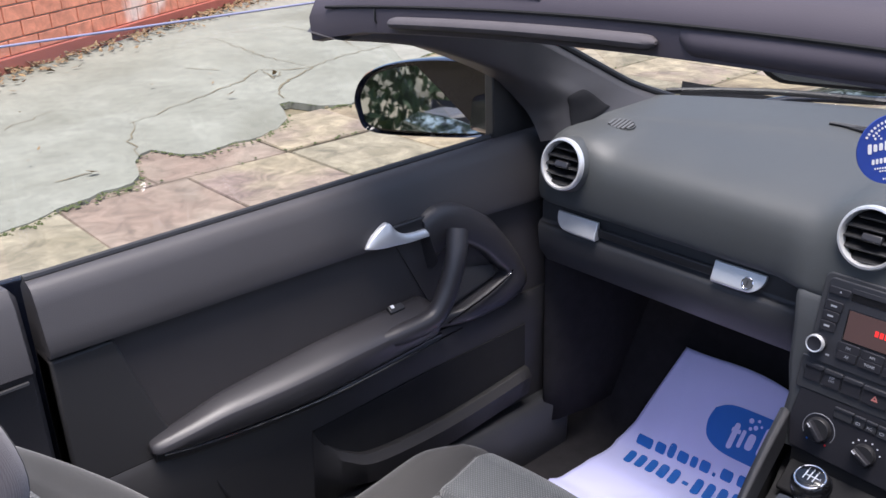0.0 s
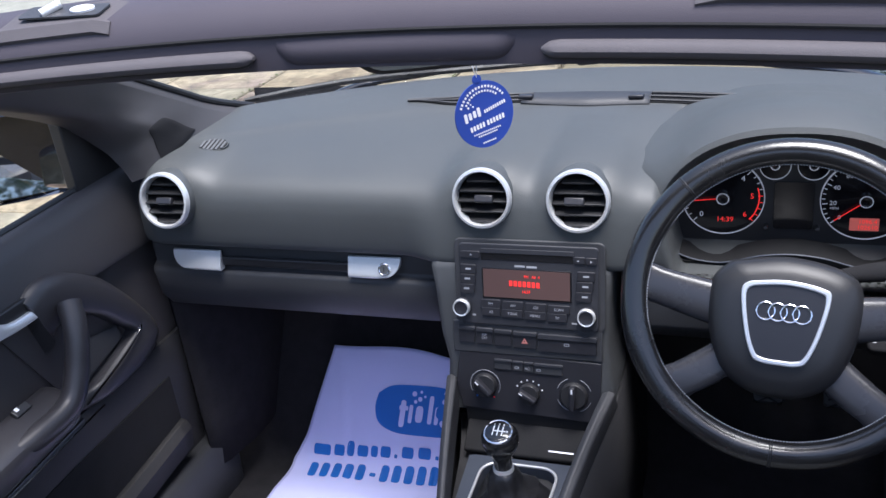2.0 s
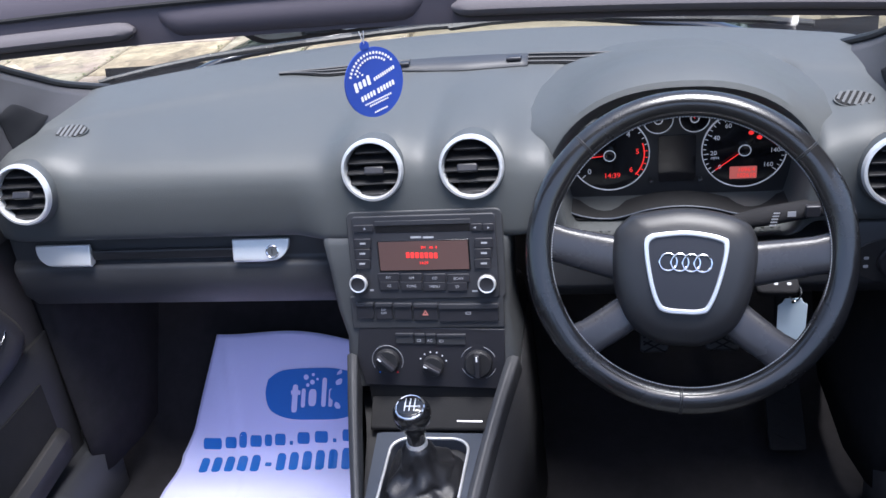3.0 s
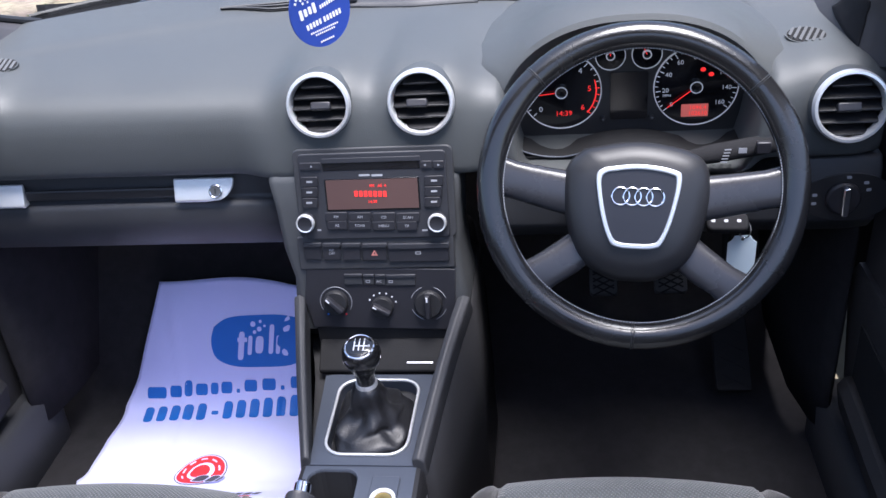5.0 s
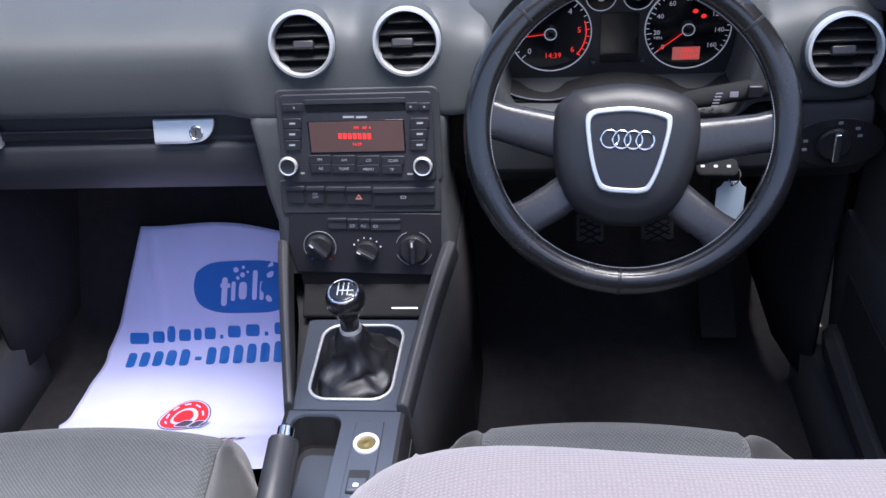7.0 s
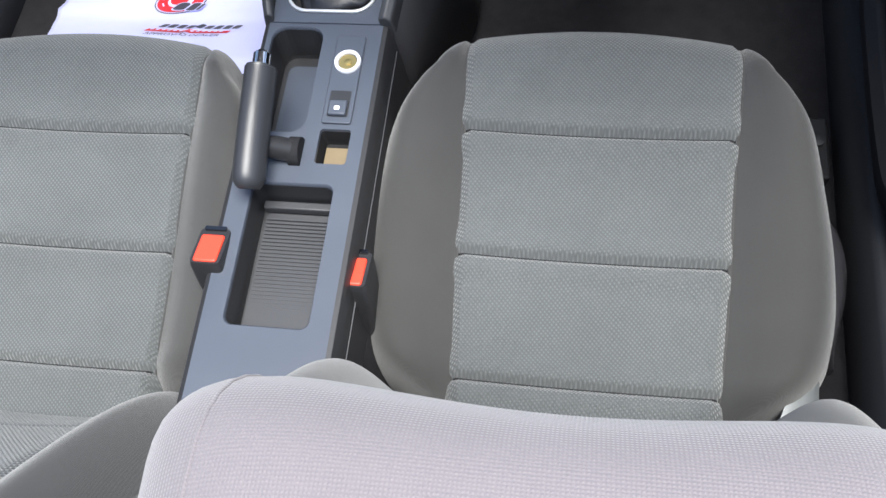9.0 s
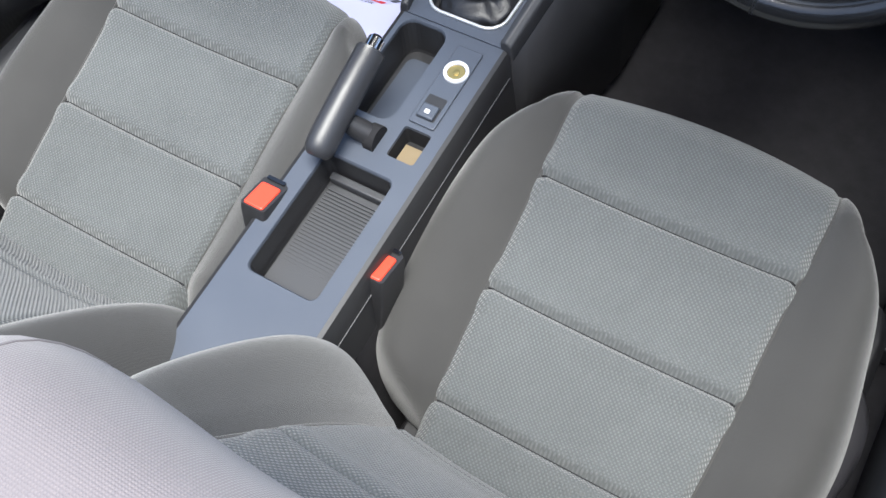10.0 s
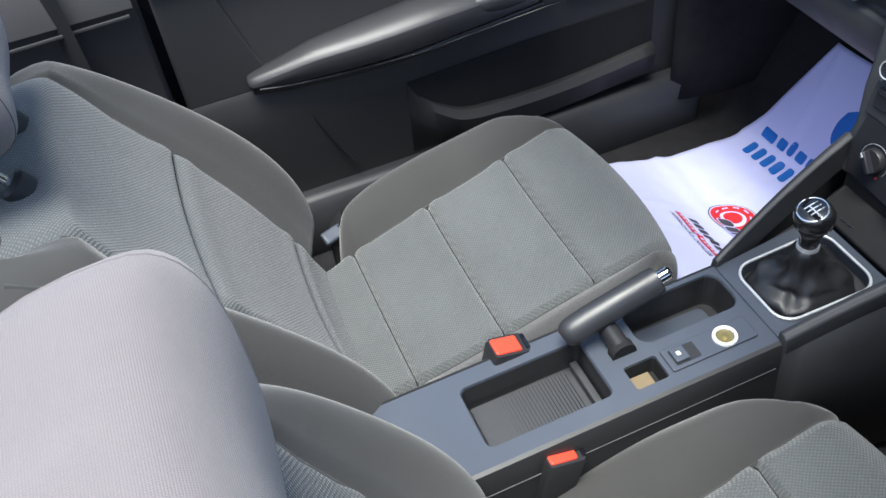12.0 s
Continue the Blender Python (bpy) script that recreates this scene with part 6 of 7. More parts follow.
        part("headrest_post", tube(B(), [p0 - up * 0.03, p0 + up * head[1]], 0.006, 12), M_CHROME, hr, "chrome headrest post")
        part("post_guide", lathe(B(), [(0.018, -0.012), (0.018, 0.006), (0.012, 0.010), (0.008, 0.010)], frame_on(p0 + out * 0.0 - up * 0.004, (1, 0, 0), up), 24), M_BLACK, s)
    return s


def seat_extras():
    # seat height lever and side cover on the driver's seat
    l = thing("seat_lever", (0.595, -0.6, 0.1), "grey plastic side cover with lever on the seat", "seat lever")
    secs = []
    for k in range(13):
        t = k / 12
        y = lerp(-0.50, -0.70, t)
        xi = glide(t, [(0, 0.574), (0.3, 0.572), (0.6, 0.562), (1, 0.535)])
        xo = glide(t, [(0, 0.586), (0.6, 0.583), (1, 0.580)])
        zt = 0.140 + 0.006 * math.sin(math.pi * t)
        secs.append([Vector((xi, y, 0.02)), Vector((xi, y, zt + 0.004)), Vector((lerp(xi, xo, 0.5), y, zt + 0.003)), Vector((xo - 0.002, y, zt - 0.003)), Vector((xo, y, zt - 0.012)), Vector((xo, y, 0.02))])
    part("side_cover", loft(B(), secs), M_COVER, l, "satin grey side cover", smooth=60)
    secs = []
    for k in range(15):
        t = k / 14
        y = lerp(-0.446, -0.632, t)
        xi = glide(t, [(0, 0.592), (0.4, 0.597), (1, 0.593)])
        w = glide(t, [(0, 0.006), (0.08, 0.018), (0.3, 0.022), (0.55, 0.018), (0.8, 0.008), (1, 0.004)])
        secs.append([Vector((xi, y, 0.142)), Vector((xi + 0.002, y, 0.145)), Vector((xi + w * 0.6, y, 0.143)), Vector((xi + w, y, 0.134)), Vector((xi + w * 0.8, y, 0.122)), Vector((xi, y, 0.124))])
    part("handle", loft(B(), secs), M_ARM, l, "black pump lever", smooth=60)
    secs = [[Vector((0.565, y, 0.02)), Vector((0.565, y, z)), Vector((x - 0.010, y, z)), Vector((x, y, z - 0.012)), Vector((x, y, 0.02))] for y, x, z in ((-0.30, 0.578, 0.10), (-0.33, 0.598, 0.122), (-0.37, 0.606, 0.126), (-0.435, 0.606, 0.126), (-0.44, 0.602, 0.122))]
    part("front_cover", loft(B(), secs), M_BLACK, l, "black front side cover", bevel=0.003)
    for x in (0.622,):
        b = thing("floor_bracket", (x, -0.28, 0.0), "black steel bracket on the floor by the seat", "bracket")
        part("plate", add_box(B(), (x, -0.285, 0.02), (0.030, 0.095, 0.035)), M_BLACK, b, bevel=0.004)
        part("bolt", lathe(B(), [(0.009, 0), (0.009, 0.006), (0.004, 0.008)], pose(x, -0.277, 0.0375), 12), M_LOW, b)
    a = thing("belt_anchor", (-0.57, -0.73, 0.05), "steel seat belt anchor beside the seat", "seat belt anchor")
    part("bracket", add_box(B(), (-0.518, -0.716, 0.138), (0.024, 0.040, 0.014), pose(0, 0, 0, 0, 25, 20)), M_CONS, a, bevel=0.004)
    part("strap", tube(B(), [(-0.520, -0.716, 0.135), (-0.575, -0.70, 0.10), (-0.64, -0.69, 0.06)], 0.022, 8, False, 0.12), M_BLACK, a)
    part("stalk", tube(B(), [(-0.518, -0.716, 0.13), (-0.51, -0.716, 0.03)], 0.008, 8), M_BLACK, a)


# ---------------------------------------------------------------- doors
def door(s):
    side = "with satin release handle and long armrest" if s < 0 else "in shade beside the steering wheel"
    d = thing("door_1" if s < 0 else "door_2", (s * 0.7, -0.4, 0.1), "closed dark grey car door " + side, "door", "car doors", "structure")

    dy = dz = 0.0

    def V(x, y, z):
        return Vector((-s * x, y + dy, z + dz))
    # vinyl top roll
    secs = []
    for k in range(25):
        y = lerp(-0.868, 0.055, k / 24)
        rise = lerp(-0.005, 0.007, (y + 0.868) / 0.92)
        low = interp(y, [(-0.868, 0.552), (-0.35, 0.546), (0.055, 0.530)])
        pts = [(-0.735, 0.640), (-0.720, 0.653), (-0.705, 0.654), (-0.692, 0.646), (-0.684, 0.625), (-0.676, 0.59), (-0.669, low + 0.012), (-0.672, low + 0.002), (-0.684, low), (-0.735, low)]
        secs.append([V(x, y, z + (rise if z > 0.58 else 0)) for x, z in pts])
    part("door_top", loft(B(), secs), M_DOORTOP, d, smooth=50)
    # cloth insert
    secs = []
    for k in range(13):
        y = lerp(-0.868, 0.055, k / 12)
        low = interp(y, [(-0.868, 0.552), (-0.35, 0.546), (0.055, 0.530)])
        secs.append([V(-0.735, y, low), V(-0.688, y, low), V(-0.690, y, 0.44), V(-0.688, y, 0.345), V(-0.735, y, 0.345)])
    part("insert_panel", loft(B(), secs), M_DOORIN, d)
    # front and rear ends of the card stand proud of the insert
    o = [(-0.868, 0.546), (-0.785, 0.547), (-0.770, 0.50), (-0.745, 0.42), (-0.722, 0.36), (-0.70, 0.345), (-0.868, 0.345)]
    bm = loft(B(), [[V(-0.735, y, z) for y, z in o], [V(-0.680, y, z) for y, z in o]])
    part("rear_surround", bm, M_DOORLOW, d, bevel=0.004)
    # lower panel
    secs = []
    for k in range(13):
        y = lerp(-0.868, 0.055, k / 12)
        secs.append([V(-0.735, y, 0.345), V(-0.680, y, 0.347), V(-0.674, y, 0.335), V(-0.674, y, 0.27), V(-0.690, y, 0.10), V(-0.735, y, 0.10)])
    part("lower_panel", loft(B(), secs), M_DOORLOW, d, smooth=50)
    # pocket: a flat black sheet painted as its shaded hollow, and a bulging lip
    dy, dz = -0.016, 0.012
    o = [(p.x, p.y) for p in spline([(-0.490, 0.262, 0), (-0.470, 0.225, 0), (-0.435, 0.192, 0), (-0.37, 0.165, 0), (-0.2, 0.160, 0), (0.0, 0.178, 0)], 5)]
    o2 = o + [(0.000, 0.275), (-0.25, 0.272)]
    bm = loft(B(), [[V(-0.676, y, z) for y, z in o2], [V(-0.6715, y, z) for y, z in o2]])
    part("pocket_shade", bm, M_RUBBER, d, "flat black sheet standing in for the shaded map pocket")
    secs = []
    for k, (y, z) in enumerate(o):
        b = smooth01(k / 14)
        flat = lambda zz: interp(zz, [(0.10, -0.692), (0.27, -0.676)])
        secs.append([V(-0.677, y, z + 0.004), V(lerp(flat(z), -0.664, b), y, z + 0.002), V(lerp(flat(z - 0.01), -0.656, b), y, z - 0.010), V(lerp(flat(z - 0.05), -0.664, b), y, z - 0.05), V(-0.692, y, 0.10)])
    part("pocket_lip", loft(B(), secs, closed=False, caps=False), M_DOORLOW, d, solid=0.004)
    p = spline([(-0.490, 0.262, 0), (-0.56, 0.262, 0), (-0.63, 0.266, 0), (-0.657, 0.262, 0), (-0.655, 0.24, 0), (-0.62, 0.16, 0), (-0.60, 0.12, 0)], 6)
    part("cover_seam", tube(B(), [V(-0.676, q.x, q.y) for q in p], 0.0022, 6), M_BLACK, d)
    if s < 0:
        # armrest
        secs, base = [], []
        for k in range(25):
            t = k / 24
            y = lerp(-0.745, -0.245, t)
            g = 0.42 + 0.58 * math.sin(min(1, t / 0.6) * math.pi / 2) ** 0.9
            xo = lerp(-0.682, -0.618, g)
            zt = interp(t, [(0, 0.366), (0.2, 0.388), (0.6, 0.404), (1.0, 0.412)])
            zb = interp(t, [(0, 0.344), (0.1, 0.340), (0.5, 0.343), (1.0, 0.362)])
            wid = abs(-0.688 - xo)
            zi = zt + wid * interp(t, [(0, 0.05), (0.25, 0.22), (0.5, 0.25), (1, 0.25)])
            ring = [(-0.690, zi), (lerp(-0.690, xo, 0.35), lerp(zi, zt, 0.30)), (lerp(-0.690, xo, 0.70), lerp(zi, zt, 0.62)), (xo - 0.010, zt), (xo - 0.002, zt - 0.006), (xo, zt - 0.016), (xo - 0.006, zb + 0.008), (xo - 0.016, zb), (-0.690, zb - 0.006)]
            secs.append([V(x, y, z) for x, z in ring])
            base.append([V(x, y, z) for x, z in ((-0.690, zb + 0.002), (xo - 0.012, zb + 0.002), (xo - 0.015, zb - 0.010), (xo - 0.026, zb - 0.018), (-0.690, zb - 0.020))])
        heel = sum(secs[0], Vector()) / len(secs[0])
        secs.insert(0, [p_.lerp(heel, 0.45) + Vector((0, -0.007, 0)) for p_ in secs[0]])
        part("armrest_base", loft(B(), base), M_BLACK, d, "black underside of the armrest", smooth=60)
        part("armrest", loft(B(), secs), M_ARM, d, "smooth padded armrest", sub=1)
        part("armrest_seam", tube(B(), [V(lerp(-0.690, -0.630, 0.42 + 0.58 * math.sin(min(1, k / 24 / 0.6) * math.pi / 2) ** 0.9), lerp(-0.735, -0.20, k / 24), interp(k / 24, [(0, 0.344), (0.1, 0.340), (0.5, 0.342), (1, 0.358)])) for k in range(25)], 0.0018, 6), M_CHROME, d, "thin bright line under the armrest")
        # pull handle
        p = spline([V(-0.648, -0.400, 0.388), V(-0.634, -0.340, 0.393), V(-0.622, -0.275, 0.405), V(-0.620, -0.243, 0.440), V(-0.624, -0.216, 0.495), V(-0.640, -0.196, 0.535)], 7)
        part("pull_handle", tube(B(), p, [lerp(0.018, 0.0225, min(1, i / 8)) for i in range(len(p))], 16, False, 0.8), M_ARM, d)
        # housing arch at the front of the handle
        oo = spline([(-0.252, 0.566, 0), (-0.215, 0.578, 0), (-0.165, 0.568, 0), (-0.098, 0.527, 0), (-0.042, 0.462, 0), (-0.002, 0.392, 0), (-0.008, 0.356, 0), (-0.065, 0.338, 0), (-0.170, 0.338, 0), (-0.285, 0.350, 0), (-0.262, 0.420, 0), (-0.236, 0.490, 0), (-0.252, 0.566, 0)], 5)[:-1]
        ii = spline([(-0.222, 0.488, 0), (-0.195, 0.500, 0), (-0.160, 0.493, 0), (-0.118, 0.466, 0), (-0.085, 0.432, 0), (-0.058, 0.405, 0), (-0.072, 0.396, 0), (-0.118, 0.382, 0), (-0.175, 0.370, 0), (-0.232, 0.362, 0), (-0.238, 0.405, 0), (-0.226, 0.450, 0), (-0.222, 0.488, 0)], 5)[:-1]
        secs = []
        for src, f, x in ((oo, 0.0, -0.692), (oo, 0.0, -0.676), (oo, 0.10, -0.662), (oo, 0.28, -0.657), (ii, -0.16, -0.657), (ii, -0.04, -0.661), (ii, 0.0, -0.668), (ii, 0.0, -0.692)):
            ring = []
            for k, (q0, q1) in enumerate(zip(oo, ii)):
                q = q0.lerp(q1, f) if src is oo else q1.lerp(q0, -f)
                sunk = smooth01((k - 39) / 5) * smooth01((58 - k) / 3)
                ring.append(V(lerp(x, -0.6925, sunk), q.x, q.y))
            secs.append(ring)
        part("handle_housing", loft(B(), secs, True, False), M_ARM, d, smooth=60)
        o = [(p_.x, p_.y) for p_ in spline([(-0.300, 0.540, 0), (-0.17, 0.555, 0), (-0.10, 0.52, 0), (-0.04, 0.45, 0), (0.005, 0.375, 0), (-0.04, 0.345, 0), (-0.2, 0.348, 0)], 5)]
        bm = loft(B(), [[V(-0.735, y, z) for y, z in o], [V(-0.685, y, z) for y, z in o]])
        part("housing_back", bm, M_DOORIN, d)
        part("bright_strip", tube(B(), spline([V(-0.648, -0.215, 0.366), V(-0.652, -0.12, 0.384), V(-0.655, -0.062, 0.402), V(-0.655, -0.05, 0.412)], 6), 0.0018, 6), M_CHROME, d, "thin bright trim line")
        # bowl behind the handle
        bm = loft(B(), [[V(-0.6805, y, z) for y, z in ((-0.20, 0.372), (-0.07, 0.40), (-0.075, 0.425), (-0.17, 0.445))], [V(-0.676, y, z) for y, z in ((-0.195, 0.376), (-0.075, 0.402), (-0.08, 0.42), (-0.17, 0.44))]])
        part("door_bin", bm, M_LOW, d, bevel=0.002)
        # release handle in its recess
        o = [(-0.315, 0.566), (-0.235, 0.566), (-0.222, 0.536), (-0.300, 0.548)]
        part("release_recess", loft(B(), [[V(-0.690, y, z) for y, z in o], [V(-0.6665, y, z) for y, z in o]]), M_BLACK, d, bevel=0.003)
        top = [(-0.363, 0.548), (-0.350, 0.561), (-0.330, 0.574), (-0.318, 0.575), (-0.306, 0.560), (-0.288, 0.549), (-0.264, 0.546), (-0.236, 0.546)]
        bot = [(-0.365, 0.544), (-0.350, 0.541), (-0.330, 0.538), (-0.318, 0.537), (-0.306, 0.536), (-0.288, 0.534), (-0.264, 0.533), (-0.234, 0.533)]
        top = [(q.x, q.y) for q in spline([(a, b, 0) for a, b in top], 5)]
        bot = [(q.x, q.y) for q in spline([(a, b, 0) for a, b in bot], 5)]
        secs = []
        for k, ((y0, z0), (y1, z1)) in enumerate(zip(top, bot)):
            xo = interp(k / 5, [(0, -0.666), (1, -0.661), (7, -0.659)])
            secs.append([V(-0.672, y0, z0), V(xo - 0.003, y0, z0), V(xo - 0.001, y0, z0 - 0.002), V(xo + 0.002, y1, z1 + 0.003), V(xo + 0.001, y1, z1), V(-0.672, y1, z1)])
        part("release_handle", loft(B(), secs), M_SATIN, d, "satin aluminium release handle", smooth=60)
        # window switch
        sw = part("window_switch", add_box(B(), V(-0.664, -0.315, 0.424), (0.014, 0.030, 0.008), pose(0, 0, 0, 0, -s * 35, 0)), M_BLACK, d, bevel=0.002)
        part("switch_mark", add_box(B(), V(-0.664, -0.322, 0.4295), (0.006, 0.006, 0.001), pose(0, 0, 0, 0, -s * 35, 0)), M_WHITE, sw)
    # waist seal and glass
    dy = dz = 0.0
    part("waist_seal", tube(B(), [V(-0.716, lerp(-0.868, -0.055, k / 20), 0.650 + 0.011 * k / 20) for k in range(21)], 0.0055, 8), M_BLACK, d, "black rubber waist seal")
    if s < 0:
        bm = B()

        def gl(u, v):
            y = lerp(-0.88, interp(v, [(0, -0.06), (0.75, -0.29), (1, -0.41)]), u)
            return V(lerp(-0.722, -0.682, v * v), y, lerp(0.62, 0.937, v))
        sheet(bm, gl, 12, 8)
        g = part("door_glass", bm, M_GLASS, d, "clear raised window glass", solid=0.004)
        g.visible_shadow = False
        part("glass_edge", tube(B(), [gl(k / 20, 1.0) for k in range(21)], 0.0015, 8), M_EDGE, g, "pale ground top edge of the glass")
    return d


def door_mirror(s):
    m = thing("door_mirror", (-s * 0.9, 0.02, 0.6), "dark navy door mirror with convex glass", "door mirror", "door mirrors")

    def V(x, y, z):
        return Vector((-s * x, y, z))
    o = [(p.x, p.y) for p in spline([(-1.125, 0.625, 0), (-1.132, 0.665, 0), (-1.108, 0.710, 0), (-1.05, 0.740, 0), (-0.95, 0.757, 0), (-0.86, 0.757, 0), (-0.825, 0.735, 0), (-0.815, 0.68, 0), (-0.818, 0.620, 0), (-0.86, 0.607, 0), (-0.97, 0.597, 0), (-1.07, 0.592, 0), (-1.112, 0.600, 0), (-1.125, 0.625, 0)], 5)[:-1]]
    cx, cz = -0.965, 0.675

    turn = Matrix.Translation(V(cx, 0, cz)) @ Matrix.Rotation(radians(-s * 8), 4, "Z") @ Matrix.Translation(-V(cx, 0, cz))

    def ring(f, y):
        return [turn @ V(cx + (x - cx) * f, y + 0.22 * (x - cx), cz + (z - cz) * f) for x, z in o]
    part("housing", loft(B(), [ring(0.93, 0.012), ring(0.97, -0.002), ring(1.0, 0.004), ring(1.0, 0.03), ring(0.96, 0.07), ring(0.82, 0.105), ring(0.5, 0.125)], True, True), M_BODY, m)
    part("glass_bed", loft(B(), [ring(0.93, 0.012), ring(0.925, 0.020)], True, True), M_BLACK, m)
    bm = B()
    vs = [bm.verts.new(p) for p in ring(0.84, 0.006)]
    bm.faces.new(vs)
    bm.transform(Matrix.Translation(V(cx, 0, cz)) @ Matrix.Rotation(radians(-s * 5), 4, "Z") @ Matrix.Rotation(radians(-8), 4, "X") @ Matrix.Translation(-V(cx, 0, cz)))
    part("mirror_glass", bm, M_MIRROR, m, "silvered mirror glass", smooth=0)
    part("foot", loft(B(), [[V(-0.72, y, z) for y, z in ((-0.045, 0.655), (0.075, 0.655), (0.065, 0.72), (-0.035, 0.73))], [V(-0.84, y, z) for y, z in ((0.0, 0.635), (0.085, 0.635), (0.08, 0.70), (0.01, 0.70))]]), M_GLOSS, m, bevel=0.01)


def windscreen_frame():
    h = thing("window_1", (0, -0.3, 0.9), "windscreen with dark grey header and pillar trims", "windscreen", kind="structure")
    secs = []
    for i in range(41):
        x = lerp(-0.675, 0.690, i / 40)
        t = (x - 0.0075) / 0.683
        yo = 0.045 * t * t
        zo = -0.030 * t * t - 0.012 * max(0, abs(t) - 0.85) / 0.15
        pts = [(-0.396, 0.930), (-0.398, 0.962), (-0.383, 0.988), (-0.33, 1.002), (-0.27, 0.985), (-0.255, 0.958), (-0.285, 0.942), (-0.345, 0.930), (-0.380, 0.926)]
        secs.append([Vector((x, y - yo, z + zo)) for y, z in pts])
    part("header", loft(B(), secs), M_HEADER, h, smooth=50)
    pts = [Vector((lerp(-0.64, 0.655, k / 40), -0.3985 - 0.045 * (lerp(-0.64, 0.655, k / 40) / 0.683) ** 2, 0.962 - 0.030 * (lerp(-0.64, 0.655, k / 40) / 0.683) ** 2)) for k in range(41)]
    part("header_seam", tube(B(), pts, 0.0022, 6), M_RUBBER, h)
    for s in (-1, 1):
        part("header_end_seam", tube(B(), [(s * 0.545, -0.4275, 0.941), (s * 0.545, -0.4285, 0.926), (s * 0.545, -0.410, 0.9065)], 0.0016, 6), M_BLACK, h)
    # painted latch plates let into the top of the header
    for x0, x1 in ((-0.430, -0.285), (0.262, 0.430)):
        rows = []
        for k in range(9):
            x = lerp(x0, x1, k / 8)
            t = (x - 0.0075) / 0.683
            yo, zo = 0.045 * t * t, -0.030 * t * t
            e = 0.004 if k in (0, 8) else 0.0
            rows.append([Vector((x, y - yo, z + zo - e)) for y, z in ((-0.388, 0.974), (-0.3925, 0.980), (-0.386, 0.990), (-0.345, 1.0012), (-0.345, 0.985))])
        lp = part("latch_plate", loft(B(), rows), M_VISOR, h, "dull grey latch plate")
        xm = lerp(x0, x1, 0.55)
        t = (xm - 0.0075) / 0.683
        ml = frame_on((xm, -0.366 - 0.045 * t * t, 0.9975 - 0.030 * t * t), (1, 0, 0), (0, -0.25, 1))
        part("latch_recess", slab(B(), rrect(0.100, 0.026, 0.004, 3), 0.002, ml), M_LOW, lp)
        part("latch_eye", slab(B(), circle(1, 28, 0.014, 0.008), 0.003, ml @ Matrix.Translation((0.024, 0, 0.001))), M_WHITE, lp, "white oval latch insert")
        part("latch_hook", tube(B(), [ml @ Vector((-0.020, -0.010, 0.004)), ml @ Vector((-0.008, 0.008, 0.006))], 0.005, 10), M_SATIN, lp)
    # middle cover of the header, hanging lower between the visors
    secs = []
    for i in range(33):
        t = i / 32
        x = lerp(-0.132, 0.144, t)
        e = smooth01(min(t, 1 - t) / 0.16)
        zb = lerp(0.948, 0.930, e)
        yr = lerp(-0.392, -0.402, e)
        secs.append([Vector((x, y, z)) for y, z in ((-0.392, 0.961), (-0.3985, 0.9575), (yr - 0.0005, lerp(0.9575, zb + 0.008, 0.5)), (yr, zb + 0.010), (yr + 0.004, zb + 0.004), (yr + 0.012, zb + 0.001), (-0.35, zb - 0.001), (-0.30, zb), (-0.275, zb + 0.012), (-0.272, 0.957))])
    part("header_cover", loft(B(), secs), M_HEADER, h, smooth=70)
    for s in (-1, 1):
        dx = 0.016 if s > 0 else 0.0

        def rail(pts):
            return spline([(s * (x + dx * smooth01((y + 0.3) / 0.3)), y, z) for x, y, z in pts], 20)
        rear = rail([(0.680, -0.445, 0.900), (0.695, -0.28, 0.862), (0.712, -0.075, 0.775), (0.690, -0.012, 0.715), (0.668, 0.000, 0.680), (0.655, 0.004, 0.650)])
        middle = rail([(0.618, -0.425, 0.893), (0.630, -0.262, 0.857), (0.650, -0.072, 0.785), (0.614, 0.022, 0.738), (0.609, 0.040, 0.700), (0.606, 0.045, 0.668)])
        inner = rail([(0.585, -0.36, 0.925), (0.595, -0.20, 0.895), (0.622, -0.036, 0.832), (0.614, 0.115, 0.754), (0.602, 0.190, 0.714), (0.570, 0.27, 0.680)])

        def across(i):
            a, c, b = rear[i], middle[i], inner[i]
            return spline([a, (a + c) / 2 + Vector((-s * 0.008, -0.006, 0)), c, (c + b) / 2 + Vector((-s * 0.004, -0.004, 0)), b], 8)
        secs = []
        for i in range(0, len(rear), 2):
            a, b = rear[i], inner[i]
            secs.append(across(i) + [b + Vector((s * 0.02, 0.03, 0.010)), (a + b) / 2 + Vector((s * 0.04, 0.05, 0.01)), a + Vector((s * 0.01, 0.02, 0.010))])
        part("pillar_trim", loft(B(), secs), M_DOORTOP, h, smooth=70)
        part("pillar_seal", tube(B(), [p + Vector((s * 0.012, 0.02, 0.010)) for p in inner[::4]], 0.006, 8), M_BLACK, h)
        # sail panel before the door glass
        o = [(-0.062, 0.645), (0.110, 0.630), (0.100, 0.70), (0.040, 0.748), (-0.062, 0.776)]
        part("sail_panel", loft(B(), [[Vector((s * 0.706, y, z)) for y, z in o], [Vector((s * 0.728, y, z)) for y, z in o]]), M_BLACK, h, bevel=0.003)
        # speaker grille flush in the foot of the pillar
        o = [(q.x, q.y) for q in spline([(3.25, 0.455, 0), (3.10, 0.50, 0), (3.06, 0.66, 0), (3.20, 0.72, 0), (4.05, 0.755, 0), (4.25, 0.73, 0), (4.72, 0.47, 0), (4.60, 0.445, 0), (3.25, 0.455, 0)], 4)[:-1]]

